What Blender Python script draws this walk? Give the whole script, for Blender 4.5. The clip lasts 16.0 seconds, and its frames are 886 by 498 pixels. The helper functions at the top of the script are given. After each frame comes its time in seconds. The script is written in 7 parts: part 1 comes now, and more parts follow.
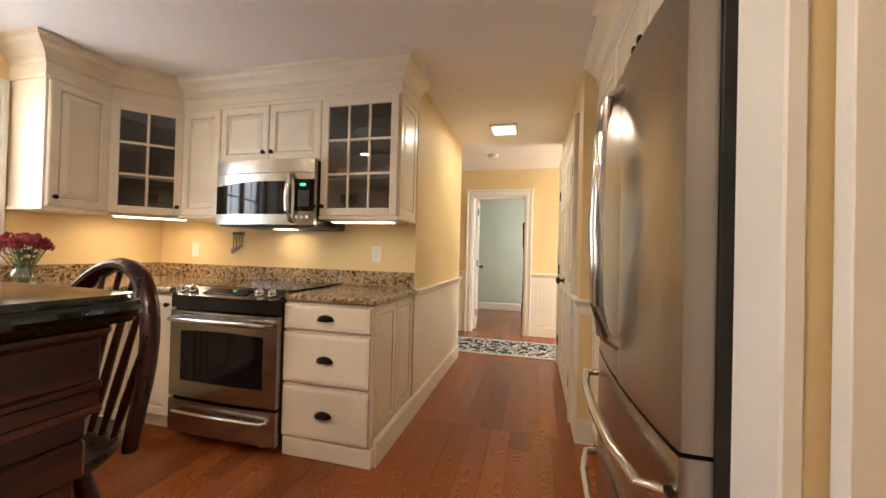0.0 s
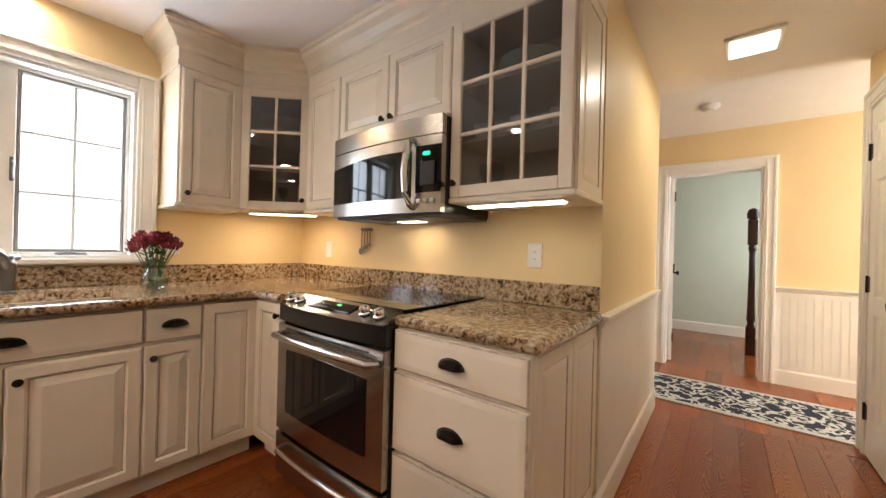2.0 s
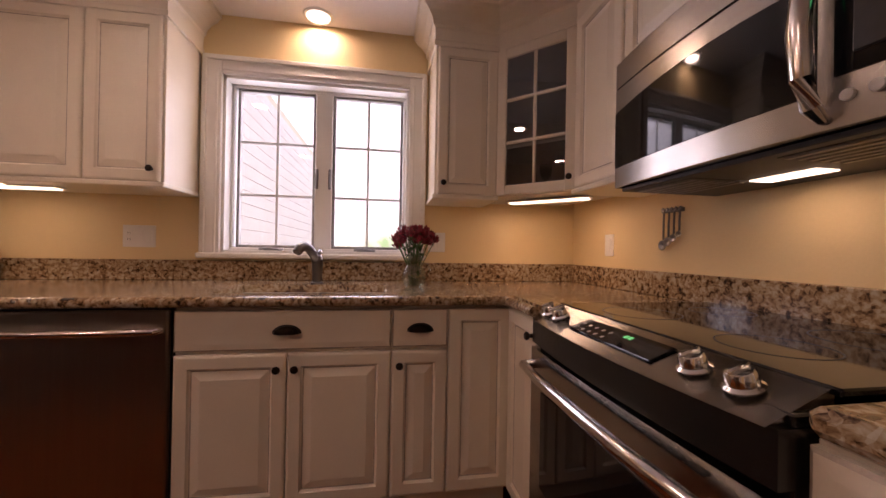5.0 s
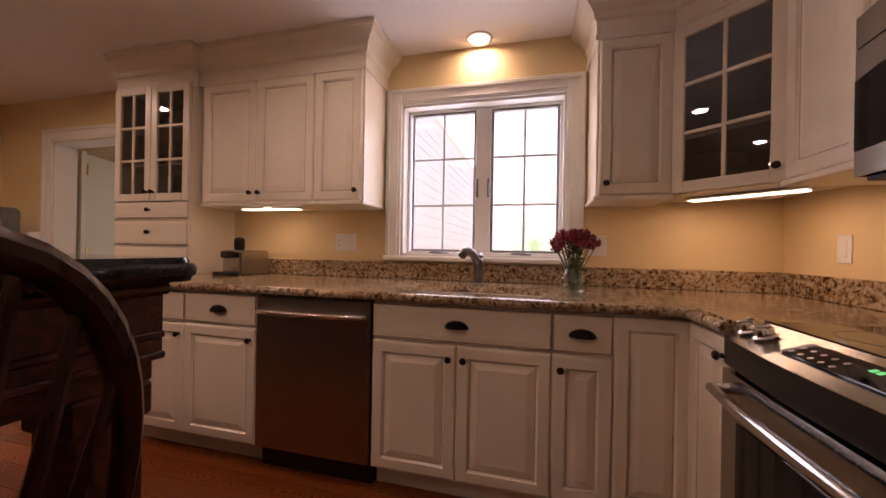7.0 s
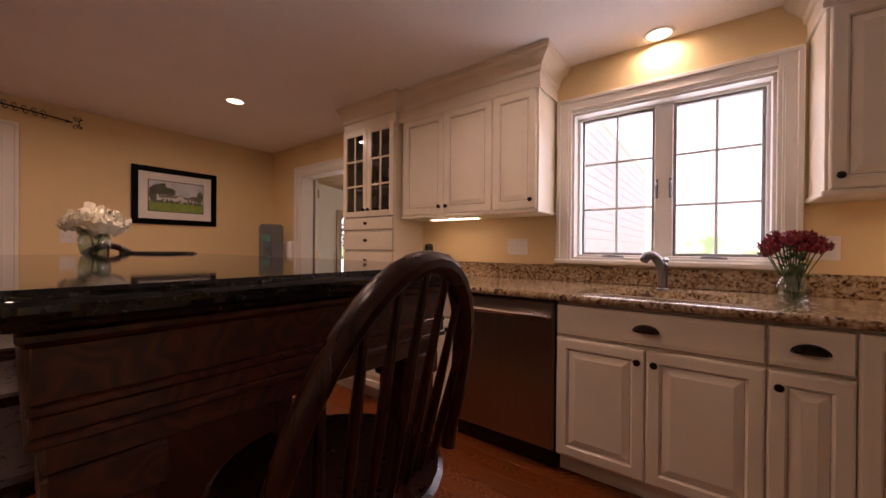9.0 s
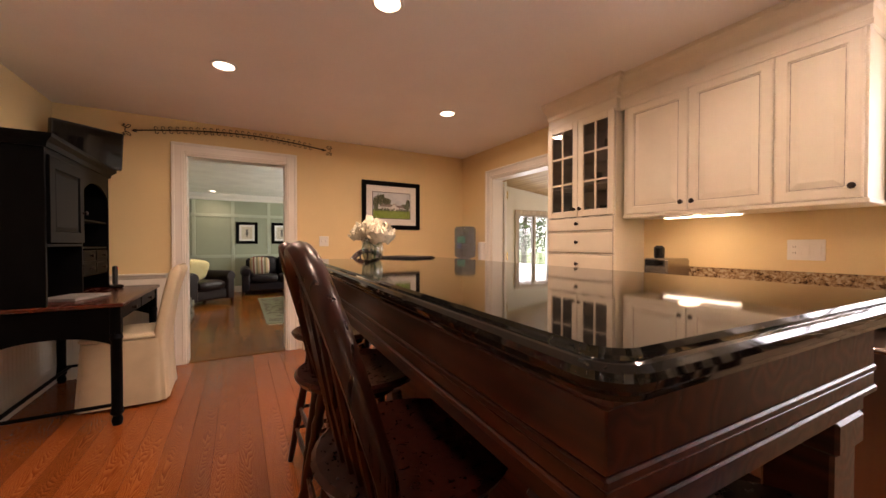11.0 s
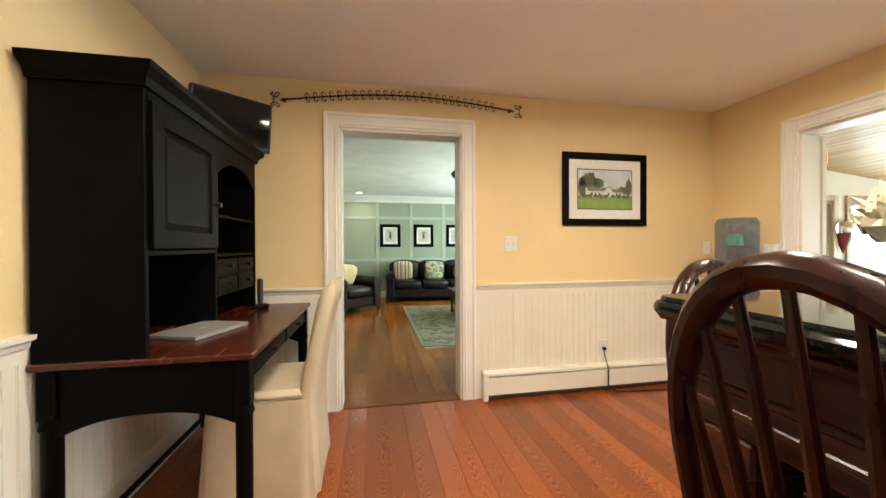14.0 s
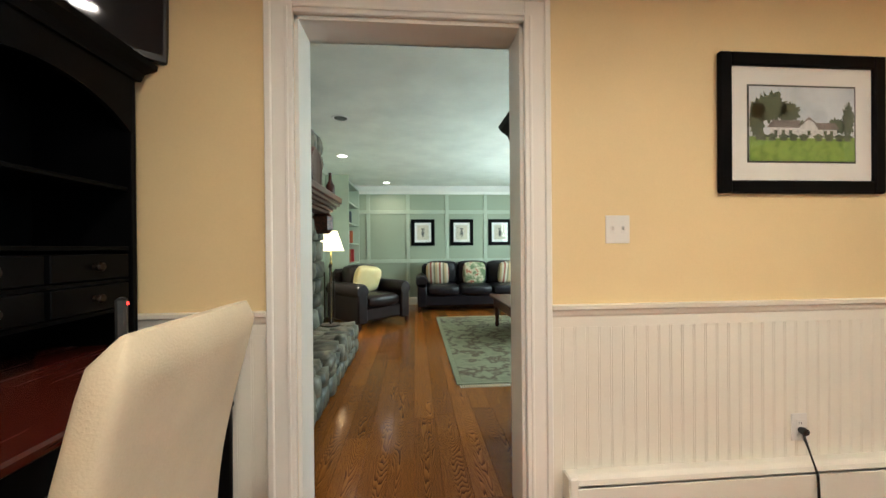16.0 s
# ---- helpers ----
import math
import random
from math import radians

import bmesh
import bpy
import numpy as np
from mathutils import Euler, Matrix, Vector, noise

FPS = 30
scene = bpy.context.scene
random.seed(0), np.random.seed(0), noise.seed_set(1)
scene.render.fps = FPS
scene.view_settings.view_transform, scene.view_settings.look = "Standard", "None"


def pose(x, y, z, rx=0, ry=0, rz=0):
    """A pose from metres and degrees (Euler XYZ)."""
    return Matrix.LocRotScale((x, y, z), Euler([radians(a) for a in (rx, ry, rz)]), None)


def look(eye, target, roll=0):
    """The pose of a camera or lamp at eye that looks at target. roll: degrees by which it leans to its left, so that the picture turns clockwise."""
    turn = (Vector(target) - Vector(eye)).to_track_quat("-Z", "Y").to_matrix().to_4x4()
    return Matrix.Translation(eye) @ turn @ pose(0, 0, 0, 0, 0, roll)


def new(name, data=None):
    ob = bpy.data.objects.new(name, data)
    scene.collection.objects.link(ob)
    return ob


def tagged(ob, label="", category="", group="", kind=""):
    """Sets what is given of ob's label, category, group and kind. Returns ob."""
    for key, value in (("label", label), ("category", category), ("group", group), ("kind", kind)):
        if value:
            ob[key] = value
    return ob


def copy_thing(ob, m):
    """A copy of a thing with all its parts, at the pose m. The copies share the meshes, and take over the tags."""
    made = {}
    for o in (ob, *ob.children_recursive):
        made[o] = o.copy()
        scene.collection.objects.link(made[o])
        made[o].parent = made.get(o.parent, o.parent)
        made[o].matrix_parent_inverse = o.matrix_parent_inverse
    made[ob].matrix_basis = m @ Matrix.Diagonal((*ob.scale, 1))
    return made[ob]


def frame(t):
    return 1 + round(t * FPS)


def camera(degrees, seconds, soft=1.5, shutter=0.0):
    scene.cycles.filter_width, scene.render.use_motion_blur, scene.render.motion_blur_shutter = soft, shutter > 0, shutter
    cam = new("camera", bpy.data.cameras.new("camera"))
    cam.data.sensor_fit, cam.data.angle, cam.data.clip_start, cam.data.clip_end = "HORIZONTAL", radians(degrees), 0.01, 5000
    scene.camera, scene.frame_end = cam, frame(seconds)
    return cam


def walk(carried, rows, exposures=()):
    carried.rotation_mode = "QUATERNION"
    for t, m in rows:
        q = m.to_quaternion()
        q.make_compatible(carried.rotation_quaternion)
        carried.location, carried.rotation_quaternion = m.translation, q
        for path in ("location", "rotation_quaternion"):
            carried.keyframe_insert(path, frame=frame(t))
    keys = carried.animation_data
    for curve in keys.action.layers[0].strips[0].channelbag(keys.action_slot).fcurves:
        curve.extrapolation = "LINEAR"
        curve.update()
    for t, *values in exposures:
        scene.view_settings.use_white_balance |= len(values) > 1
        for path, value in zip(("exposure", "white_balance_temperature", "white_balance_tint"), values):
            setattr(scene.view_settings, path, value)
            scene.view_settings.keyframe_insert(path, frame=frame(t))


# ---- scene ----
cam = camera(102.0, 16.0)
PATH = [
    (0, (0.117, 0.952, 1.158), (-0.372, 2.892, 1.179), 1.5),
    (0.5, (0.031, 1.171, 1.169), (-0.657, 3.049, 1.186), 1.6),
    (1, (-0.072, 1.381, 1.182), (-0.939, 3.184, 1.19), 1.6),
    (1.5, (-0.162, 1.591, 1.171), (-1.201, 3.3, 1.176), 1.6),
    (2, (-0.287, 1.763, 1.152), (-1.519, 3.338, 1.154), 1.5),
    (2.5, (-0.424, 1.921, 1.15), (-1.834, 3.338, 1.145), 1.3),
    (3, (-0.543, 2.084, 1.145), (-2.119, 3.316, 1.133), 1.3),
    (3.5, (-0.691, 2.13, 1.099), (-2.402, 3.165, 1.105), 1.1),
    (4, (-0.799, 2.15, 1.095), (-2.624, 2.969, 1.1), 1.1),
    (4.5, (-0.84, 2.164, 1.1), (-2.756, 2.738, 1.095), 1.0),
    (5, (-0.864, 2.173, 1.087), (-2.838, 2.49, 1.095), 1.0),
    (7.5, (-0.748, 2.105, 1.106), (-2.632, 1.433, 1.103), 0.9),
    (8, (-0.685, 2.079, 1.111), (-2.494, 1.227, 1.109), 0.8),
    (10.5, (-0.303, 1.788, 1.16), (-1.474, 0.167, 1.134), 0.0),
    (11, (-0.257, 1.621, 1.169), (-1.246, -0.117, 1.14), 0.0),
    (11.5, (-0.208, 1.434, 1.164), (-0.987, -0.408, 1.135), -0.2),
    (12, (-0.129, 1.194, 1.167), (-0.732, -0.713, 1.143), -0.2),
    (12.5, (-0.07, 0.932, 1.171), (-0.6, -0.997, 1.149), -0.3),
    (13, (-0.065, 0.646, 1.175), (-0.531, -1.299, 1.157), -0.3),
    (13.5, (-0.053, 0.355, 1.167), (-0.452, -1.605, 1.149), -0.3),
    (14, (-0.047, 0.039, 1.18), (-0.427, -1.924, 1.166), -0.2),
    (14.5, (-0.103, -0.285, 1.187), (-0.471, -2.25, 1.174), -0.2),
    (15, (-0.141, -0.6, 1.181), (-0.455, -2.575, 1.162), -0.2),
    (15.5, (-0.182, -0.904, 1.161), (-0.422, -2.89, 1.151), -0.3),
    (16, (-0.266, -1.207, 1.129), (-0.423, -3.201, 1.122), -0.5),
]
EXPOSURES = [(0, 0.85, 6300, 12), (1.5, 0.8, 6000, 10), (2.5, 0.8, 6100, 18), (3.5, 0.35, 6600, 30), (5, -0.4, 6800, 42), (8, -0.3, 6900, 42), (10.5, 0.1, 6900, 36), (11, 0.75, 7000, 30), (12, 1.35, 6700, 14), (13, 1.55, 6150, 6), (14.5, 1.55, 5600, 4), (16, 1.25, 5400, 4)]
walk(cam, [(t, look(eye, target, roll)) for t, eye, target, roll in PATH], EXPOSURES)

# ---- light ----
world = bpy.data.worlds.new("world")
scene.world = world
world.use_nodes = True
wn = world.node_tree
sky = wn.nodes.new("ShaderNodeTexSky")
sky.sky_type = 'NISHITA'
sky.sun_disc = False
sky.sun_elevation, sky.sun_rotation = radians(48), radians(27)
wn.nodes["Background"].inputs[1].default_value = 0.15
wn.links.new(sky.outputs[0], wn.nodes["Background"].inputs[0])
SUN = bpy.data.lights.new("sun", 'SUN')
SUN.energy, SUN.angle, SUN.color = 5.0, radians(0.6), (1.0, 0.95, 0.86)
sun = new("sun", SUN)
sun.matrix_world = look((4, 8, 12), (0, 0, 0))


def area_lamp(name, eye, target, sx, sy, watts, color, shape='RECTANGLE', spread=180):
    d = bpy.data.lights.new(name, 'AREA')
    d.shape, d.size, d.size_y, d.energy, d.color, d.spread = shape, sx, sy, watts * 0.5, color, radians(spread)
    ob = new(name, d)
    ob.matrix_world = look(eye, target)
    return ob


WARM = (1.0, 0.80, 0.58)
DAY = (0.86, 0.94, 1.0)
CANS = [(-0.18, -1.20), (-1.92, -1.22), (-0.905, -0.07), (-2.915, 1.788), (-1.92, 1.05), (-0.18, 1.05)]
CEIL = 2.36
for cx, cy in CANS:
    area_lamp("can_light", (cx, cy, CEIL - 0.014), (cx, cy, 0), 0.12, 0.12, 6.5 if cx < -2.5 else 11 if cy > 1 else 18, WARM, 'DISK', 172)
# daylight standing in the sink window and the sunroom's garden windows
area_lamp("window_daylight", (-3.20, 1.80, 1.54), (0, 1.80, 1.3), 0.95, 0.90, 30, DAY)
area_lamp("sunroom_daylight", (-5.9, -3.40, 1.10), (-5.5, 0, 0.9), 2.7, 1.2, 62, (0.95, 1.0, 0.96))
# added fill behind an unseen end window, to brighten the sunroom
area_lamp("sunroom_end_fill", (-7.84, -1.1, 1.08), (0, -1.1, 0.9), 2.9, 1.2, 80, (0.95, 1.0, 0.96))
# daylight from the hall's unseen right end; no opening is modelled there
area_lamp("hall_daylight", (2.25, 5.6, 1.5), (0, 5.6, 1.2), 1.0, 1.3, 66, (0.98, 0.99, 1.0))
# two added fill lamps inside rooms, in front of walls without windows
area_lamp("back_room_fill", (1.0, 7.4, 1.6), (-1.0, 7.6, 1.0), 1.0, 1.2, 34, (1.0, 1.0, 0.96))
area_lamp("family_room_fill", (-3.12, -5.6, 1.35), (0, -5.6, 1.1), 3.0, 1.4, 140, (0.93, 1.0, 0.88))
area_lamp("hall_panel_light", (-0.18, 4.40, CEIL - 0.03), (-0.18, 4.40, 0), 0.20, 0.20, 10, (1.0, 0.88, 0.66))
# strips under the wall cabinets and the lamp under the microwave
area_lamp("strip_corner", (-2.66, 3.02, 1.352), (-2.70, 3.06, 0), 0.34, 0.05, 3.2, (1.0, 0.72, 0.44))
area_lamp("strip_stove", (-0.97, 3.10, 1.352), (-0.97, 3.14, 0), 0.42, 0.05, 3.2, (1.0, 0.72, 0.44))
area_lamp("strip_sink", (-2.80, 0.45, 1.352), (-2.84, 0.45, 0), 0.05, 0.42, 3.2, (1.0, 0.72, 0.44))
area_lamp("hood_lamp", (-1.65, 3.22, 1.290), (-1.65, 3.22, 0), 0.16, 0.07, 0.8, (1.0, 0.72, 0.44))
for cx, cy in ((0.42, -4.65), (0.68, -6.05), (0.25, -8.0)):
    area_lamp("family_can_light", (cx, cy, CEIL - 0.014), (cx, cy, 0), 0.11, 0.11, 4, WARM, 'DISK', 140)
area_lamp("lamp_bulb", (0.83, -6.0, 1.25), (0.83, -6.0, 0), 0.12, 0.12, 7, WARM, 'DISK')


# ---- materials ----
def mat(name, base, rough=0.5, metal=0.0, var=0.08, scale=6.0, bump=0.0, bscale=60.0, stretch=(1, 1, 1), coat=0.0, dark=None, rvar=0.0, spec=0.5):
    """A painted, plastic, cloth or metal surface with two scales of variation."""
    m = bpy.data.materials.new(name)
    m.use_nodes = True
    nt = m.node_tree
    p = nt.nodes["Principled BSDF"]
    p.inputs["Roughness"].default_value = rough
    p.inputs["Metallic"].default_value = metal
    p.inputs["Coat Weight"].default_value = coat
    p.inputs["Specular IOR Level"].default_value = spec
    geo = nt.nodes.new("ShaderNodeNewGeometry")
    mp = nt.nodes.new("ShaderNodeMapping")
    mp.inputs["Scale"].default_value = stretch
    nt.links.new(geo.outputs["Position"], mp.inputs[0])
    n1 = nt.nodes.new("ShaderNodeTexNoise")
    n1.inputs["Scale"].default_value, n1.inputs["Detail"].default_value = scale, 6
    n2 = nt.nodes.new("ShaderNodeTexNoise")
    n2.inputs["Scale"].default_value, n2.inputs["Detail"].default_value = bscale, 3
    for n in (n1, n2):
        nt.links.new(mp.outputs[0], n.inputs["Vector"])
    add = nt.nodes.new("ShaderNodeMath")
    add.operation = 'MULTIPLY_ADD'
    add.inputs[1].default_value = 0.35
    nt.links.new(n2.outputs["Fac"], add.inputs[0])
    nt.links.new(n1.outputs["Fac"], add.inputs[2])
    ramp = nt.nodes.new("ShaderNodeValToRGB")
    ramp.color_ramp.elements[0].position, ramp.color_ramp.elements[1].position = 0.42, 0.95
    lo = dark if dark else tuple(c * (1 - 2 * var) for c in base)
    ramp.color_ramp.elements[0].color = (*lo, 1)
    ramp.color_ramp.elements[1].color = (*[min(1, c * (1 + var)) for c in base], 1)
    nt.links.new(add.outputs[0], ramp.inputs[0])
    nt.links.new(ramp.outputs[0], p.inputs["Base Color"])
    if rvar:
        mr = nt.nodes.new("ShaderNodeMapRange")
        mr.inputs[3].default_value, mr.inputs[4].default_value = rough - rvar, rough + rvar
        nt.links.new(n1.outputs["Fac"], mr.inputs[0])
        nt.links.new(mr.outputs[0], p.inputs["Roughness"])
    if bump:
        b = nt.nodes.new("ShaderNodeBump")
        b.inputs["Strength"].default_value, b.inputs["Distance"].default_value = bump, 0.004
        nt.links.new(n2.outputs["Fac"], b.inputs["Height"])
        nt.links.new(b.outputs[0], p.inputs["Normal"])
    return m


def wood(name, dark, mid, light, rough=0.25, scale=1.0, axis='Y', coat=0.3, rnd=0.5, ring=0.55):
    """Plank or furniture wood: long cathedral grain along one axis, shifted per object."""
    m = bpy.data.materials.new(name)
    m.use_nodes = True
    nt = m.node_tree
    p = nt.nodes["Principled BSDF"]
    geo = nt.nodes.new("ShaderNodeNewGeometry")
    info = nt.nodes.new("ShaderNodeObjectInfo")
    comb = nt.nodes.new("ShaderNodeCombineXYZ")
    k = nt.nodes.new("ShaderNodeMath")
    k.operation = 'MULTIPLY'
    k.inputs[1].default_value = 37.0
    nt.links.new(info.outputs["Random"], k.inputs[0])
    for i in range(3):
        nt.links.new(k.outputs[0], comb.inputs[i])
    va = nt.nodes.new("ShaderNodeVectorMath")
    nt.links.new(geo.outputs["Position"], va.inputs[0])
    nt.links.new(comb.outputs[0], va.inputs[1])
    mp = nt.nodes.new("ShaderNodeMapping")
    s = [6.0 * scale] * 3
    s['XYZ'.index(axis)] = 0.24 * scale
    mp.inputs["Scale"].default_value = s
    nt.links.new(va.outputs[0], mp.inputs[0])
    big = nt.nodes.new("ShaderNodeTexNoise")
    big.inputs["Scale"].default_value, big.inputs["Detail"].default_value = 0.9, 1.2
    nt.links.new(mp.outputs[0], big.inputs["Vector"])
    rings = nt.nodes.new("ShaderNodeMath")
    rings.operation = 'MULTIPLY'
    rings.inputs[1].default_value = 17.0
    nt.links.new(big.outputs["Fac"], rings.inputs[0])
    fr = nt.nodes.new("ShaderNodeMath")
    fr.operation = 'PINGPONG'
    fr.inputs[1].default_value = 1.0
    nt.links.new(rings.outputs[0], fr.inputs[0])
    fine = nt.nodes.new("ShaderNodeTexNoise")
    fine.inputs["Scale"].default_value, fine.inputs["Detail"].default_value = 6.0, 6
    nt.links.new(mp.outputs[0], fine.inputs["Vector"])
    mix = nt.nodes.new("ShaderNodeMath")
    mix.operation = 'MULTIPLY_ADD'
    mix.inputs[1].default_value = ring
    nt.links.new(fr.outputs[0], mix.inputs[0])
    half = nt.nodes.new("ShaderNodeMath")
    half.operation = 'MULTIPLY'
    half.inputs[1].default_value = 1.05 - ring
    nt.links.new(fine.outputs["Fac"], half.inputs[0])
    nt.links.new(half.outputs[0], mix.inputs[2])
    ramp = nt.nodes.new("ShaderNodeValToRGB")
    e = ramp.color_ramp.elements
    e[0].position, e[0].color = 0.15, (*dark, 1)
    e[1].position, e[1].color = 0.85, (*light, 1)
    e.new(0.5).color = (*mid, 1)
    nt.links.new(mix.outputs[0], ramp.inputs[0])
    hsv = nt.nodes.new("ShaderNodeHueSaturation")
    mr = nt.nodes.new("ShaderNodeMapRange")
    mr.inputs[3].default_value, mr.inputs[4].default_value = 1 - rnd * 0.5, 1 + rnd * 0.4
    nt.links.new(info.outputs["Random"], mr.inputs[0])
    nt.links.new(mr.outputs[0], hsv.inputs["Value"])
    nt.links.new(ramp.outputs[0], hsv.inputs["Color"])
    nt.links.new(hsv.outputs[0], p.inputs["Base Color"])
    rr = nt.nodes.new("ShaderNodeMapRange")
    rr.inputs[3].default_value, rr.inputs[4].default_value = rough * 0.75, rough * 1.35
    nt.links.new(fine.outputs["Fac"], rr.inputs[0])
    nt.links.new(rr.outputs[0], p.inputs["Roughness"])
    p.inputs["Coat Weight"].default_value = coat
    p.inputs["Coat Roughness"].default_value = 0.15
    b = nt.nodes.new("ShaderNodeBump")
    b.inputs["Strength"].default_value, b.inputs["Distance"].default_value = 0.12, 0.002
    nt.links.new(mix.outputs[0], b.inputs["Height"])
    nt.links.new(b.outputs[0], p.inputs["Normal"])
    return m


def plank_wood(name, dark, mid, light, rough, coat, spec, rings):
    """Flat-sawn boards: arched growth rings along each board's own length, shifted from board to board."""
    m = bpy.data.materials.new(name)
    m.use_nodes = True
    nt = m.node_tree
    p = nt.nodes["Principled BSDF"]

    def calc(op, a, b=0.0, c=0.0):
        n = nt.nodes.new("ShaderNodeMath")
        n.operation = op
        for k, q in enumerate((a, b, c)):
            if isinstance(q, (int, float)):
                n.inputs[k].default_value = q
            else:
                nt.links.new(q, n.inputs[k])
        return n.outputs[0]

    tc = nt.nodes.new("ShaderNodeTexCoord")
    info = nt.nodes.new("ShaderNodeObjectInfo")
    sep = nt.nodes.new("ShaderNodeSeparateXYZ")
    nt.links.new(tc.outputs["Object"], sep.inputs[0])
    rnd_ = info.outputs["Random"]
    u = calc('ADD', sep.outputs[0], calc('MULTIPLY_ADD', rnd_, -0.09, -0.018))
    v = calc('MULTIPLY_ADD', rnd_, 40.0, sep.outputs[1])
    comb = nt.nodes.new("ShaderNodeCombineXYZ")
    nt.links.new(u, comb.inputs[0])
    nt.links.new(v, comb.inputs[1])
    nt.links.new(rnd_, comb.inputs[2])

    def noise(sx, sy, detail):
        mp = nt.nodes.new("ShaderNodeMapping")
        mp.inputs["Scale"].default_value = (sx, sy, 30.0)
        n = nt.nodes.new("ShaderNodeTexNoise")
        n.inputs["Scale"].default_value, n.inputs["Detail"].default_value = 1.0, detail
        nt.links.new(comb.outputs[0], mp.inputs[0])
        nt.links.new(mp.outputs[0], n.inputs["Vector"])
        return n.outputs["Fac"]

    broad, fibre = noise(13.0, 1.6, 2), noise(420.0, 7.0, 3)
    arch = calc('MULTIPLY', calc('MULTIPLY', u, u), 2300.0)
    h = calc('ADD', calc('MULTIPLY_ADD', v, rings, arch), calc('MULTIPLY', broad, 16.0))
    ring = calc('FRACT', h)
    tone = calc('ADD', calc('MULTIPLY', ring, 0.62), calc('MULTIPLY', fibre, 0.55))
    ramp = nt.nodes.new("ShaderNodeValToRGB")
    e = ramp.color_ramp.elements
    e[0].position, e[0].color = 0.20, (*light, 1)
    e[1].position, e[1].color = 0.90, (*dark, 1)
    e.new(0.62).color = (*mid, 1)
    nt.links.new(tone, ramp.inputs[0])
    hsv = nt.nodes.new("ShaderNodeHueSaturation")
    nt.links.new(calc('MULTIPLY_ADD', calc('FRACT', calc('MULTIPLY', rnd_, 7.3)), 0.5, 0.72), hsv.inputs["Value"])
    nt.links.new(ramp.outputs[0], hsv.inputs["Color"])
    nt.links.new(hsv.outputs[0], p.inputs["Base Color"])
    nt.links.new(calc('MULTIPLY_ADD', broad, 0.14, rough - 0.07), p.inputs["Roughness"])
    p.inputs["Coat Weight"].default_value = coat
    p.inputs["Coat Roughness"].default_value = 0.14
    p.inputs["Specular IOR Level"].default_value = spec
    return m


def granite(name, stops, rough=0.12, scale=55.0):
    m = bpy.data.materials.new(name)
    m.use_nodes = True
    nt = m.node_tree
    p = nt.nodes["Principled BSDF"]
    geo = nt.nodes.new("ShaderNodeNewGeometry")
    n = nt.nodes.new("ShaderNodeTexNoise")
    n.inputs["Scale"].default_value, n.inputs["Detail"].default_value, n.inputs["Roughness"].default_value = scale, 3, 0.55
    n.inputs["Distortion"].default_value = 0.6
    v = nt.nodes.new("ShaderNodeTexVoronoi")
    v.inputs["Scale"].default_value = scale * 1.4
    big = nt.nodes.new("ShaderNodeTexNoise")
    big.inputs["Scale"].default_value = 5.0
    for t in (n, v, big):
        nt.links.new(geo.outputs["Position"], t.inputs["Vector"])
    a = nt.nodes.new("ShaderNodeMath")
    a.operation = 'MULTIPLY_ADD'
    a.inputs[1].default_value = 0.28
    nt.links.new(v.outputs["Color"], a.inputs[0])
    nt.links.new(n.outputs["Fac"], a.inputs[2])
    a2 = nt.nodes.new("ShaderNodeMath")
    a2.operation = 'MULTIPLY_ADD'
    a2.inputs[1].default_value = 0.25
    nt.links.new(big.outputs["Fac"], a2.inputs[0])
    nt.links.new(a.outputs[0], a2.inputs[2])
    ramp = nt.nodes.new("ShaderNodeValToRGB")
    e = ramp.color_ramp.elements
    e[0].position, e[0].color = stops[0][0], (*stops[0][1], 1)
    e[1].position, e[1].color = stops[-1][0], (*stops[-1][1], 1)
    for pos, c in stops[1:-1]:
        e.new(pos).color = (*c, 1)
    nt.links.new(a2.outputs[0], ramp.inputs[0])
    nt.links.new(ramp.outputs[0], p.inputs["Base Color"])
    p.inputs["Roughness"].default_value = rough
    return m


def glass(name, tint=(1, 1, 1), rough=0.0, alpha=0.12):
    """Thin clear pane: mostly see-through, with a glossy surface."""
    m = bpy.data.materials.new(name)
    m.use_nodes = True
    nt = m.node_tree
    nt.nodes.remove(nt.nodes["Principled BSDF"])
    out = nt.nodes["Material Output"]
    tr = nt.nodes.new("ShaderNodeBsdfTransparent")
    tr.inputs[0].default_value = (*tint, 1)
    gl = nt.nodes.new("ShaderNodeBsdfGlossy")
    gl.inputs["Roughness"].default_value = rough
    lw = nt.nodes.new("ShaderNodeLayerWeight")
    lw.inputs["Blend"].default_value = 0.5
    pw = nt.nodes.new("ShaderNodeMath")
    pw.operation = 'POWER'
    pw.inputs[1].default_value = 4.0
    nt.links.new(lw.outputs["Facing"], pw.inputs[0])
    ad = nt.nodes.new("ShaderNodeMath")
    ad.operation = 'MULTIPLY_ADD'
    ad.inputs[1].default_value = 0.35
    ad.inputs[2].default_value = 0.02 + alpha * 0.08
    nt.links.new(pw.outputs[0], ad.inputs[0])
    mx = nt.nodes.new("ShaderNodeMixShader")
    nt.links.new(ad.outputs[0], mx.inputs[0])
    nt.links.new(tr.outputs[0], mx.inputs[1])
    nt.links.new(gl.outputs[0], mx.inputs[2])
    nt.links.new(mx.outputs[0], out.inputs[0])
    return m


def glow(name, color, strength):
    m = bpy.data.materials.new(name)
    m.use_nodes = True
    p = m.node_tree.nodes["Principled BSDF"]
    p.inputs["Base Color"].default_value = (*color, 1)
    p.inputs["Emission Color"].default_value = (*color, 1)
    p.inputs["Emission Strength"].default_value = strength
    return m


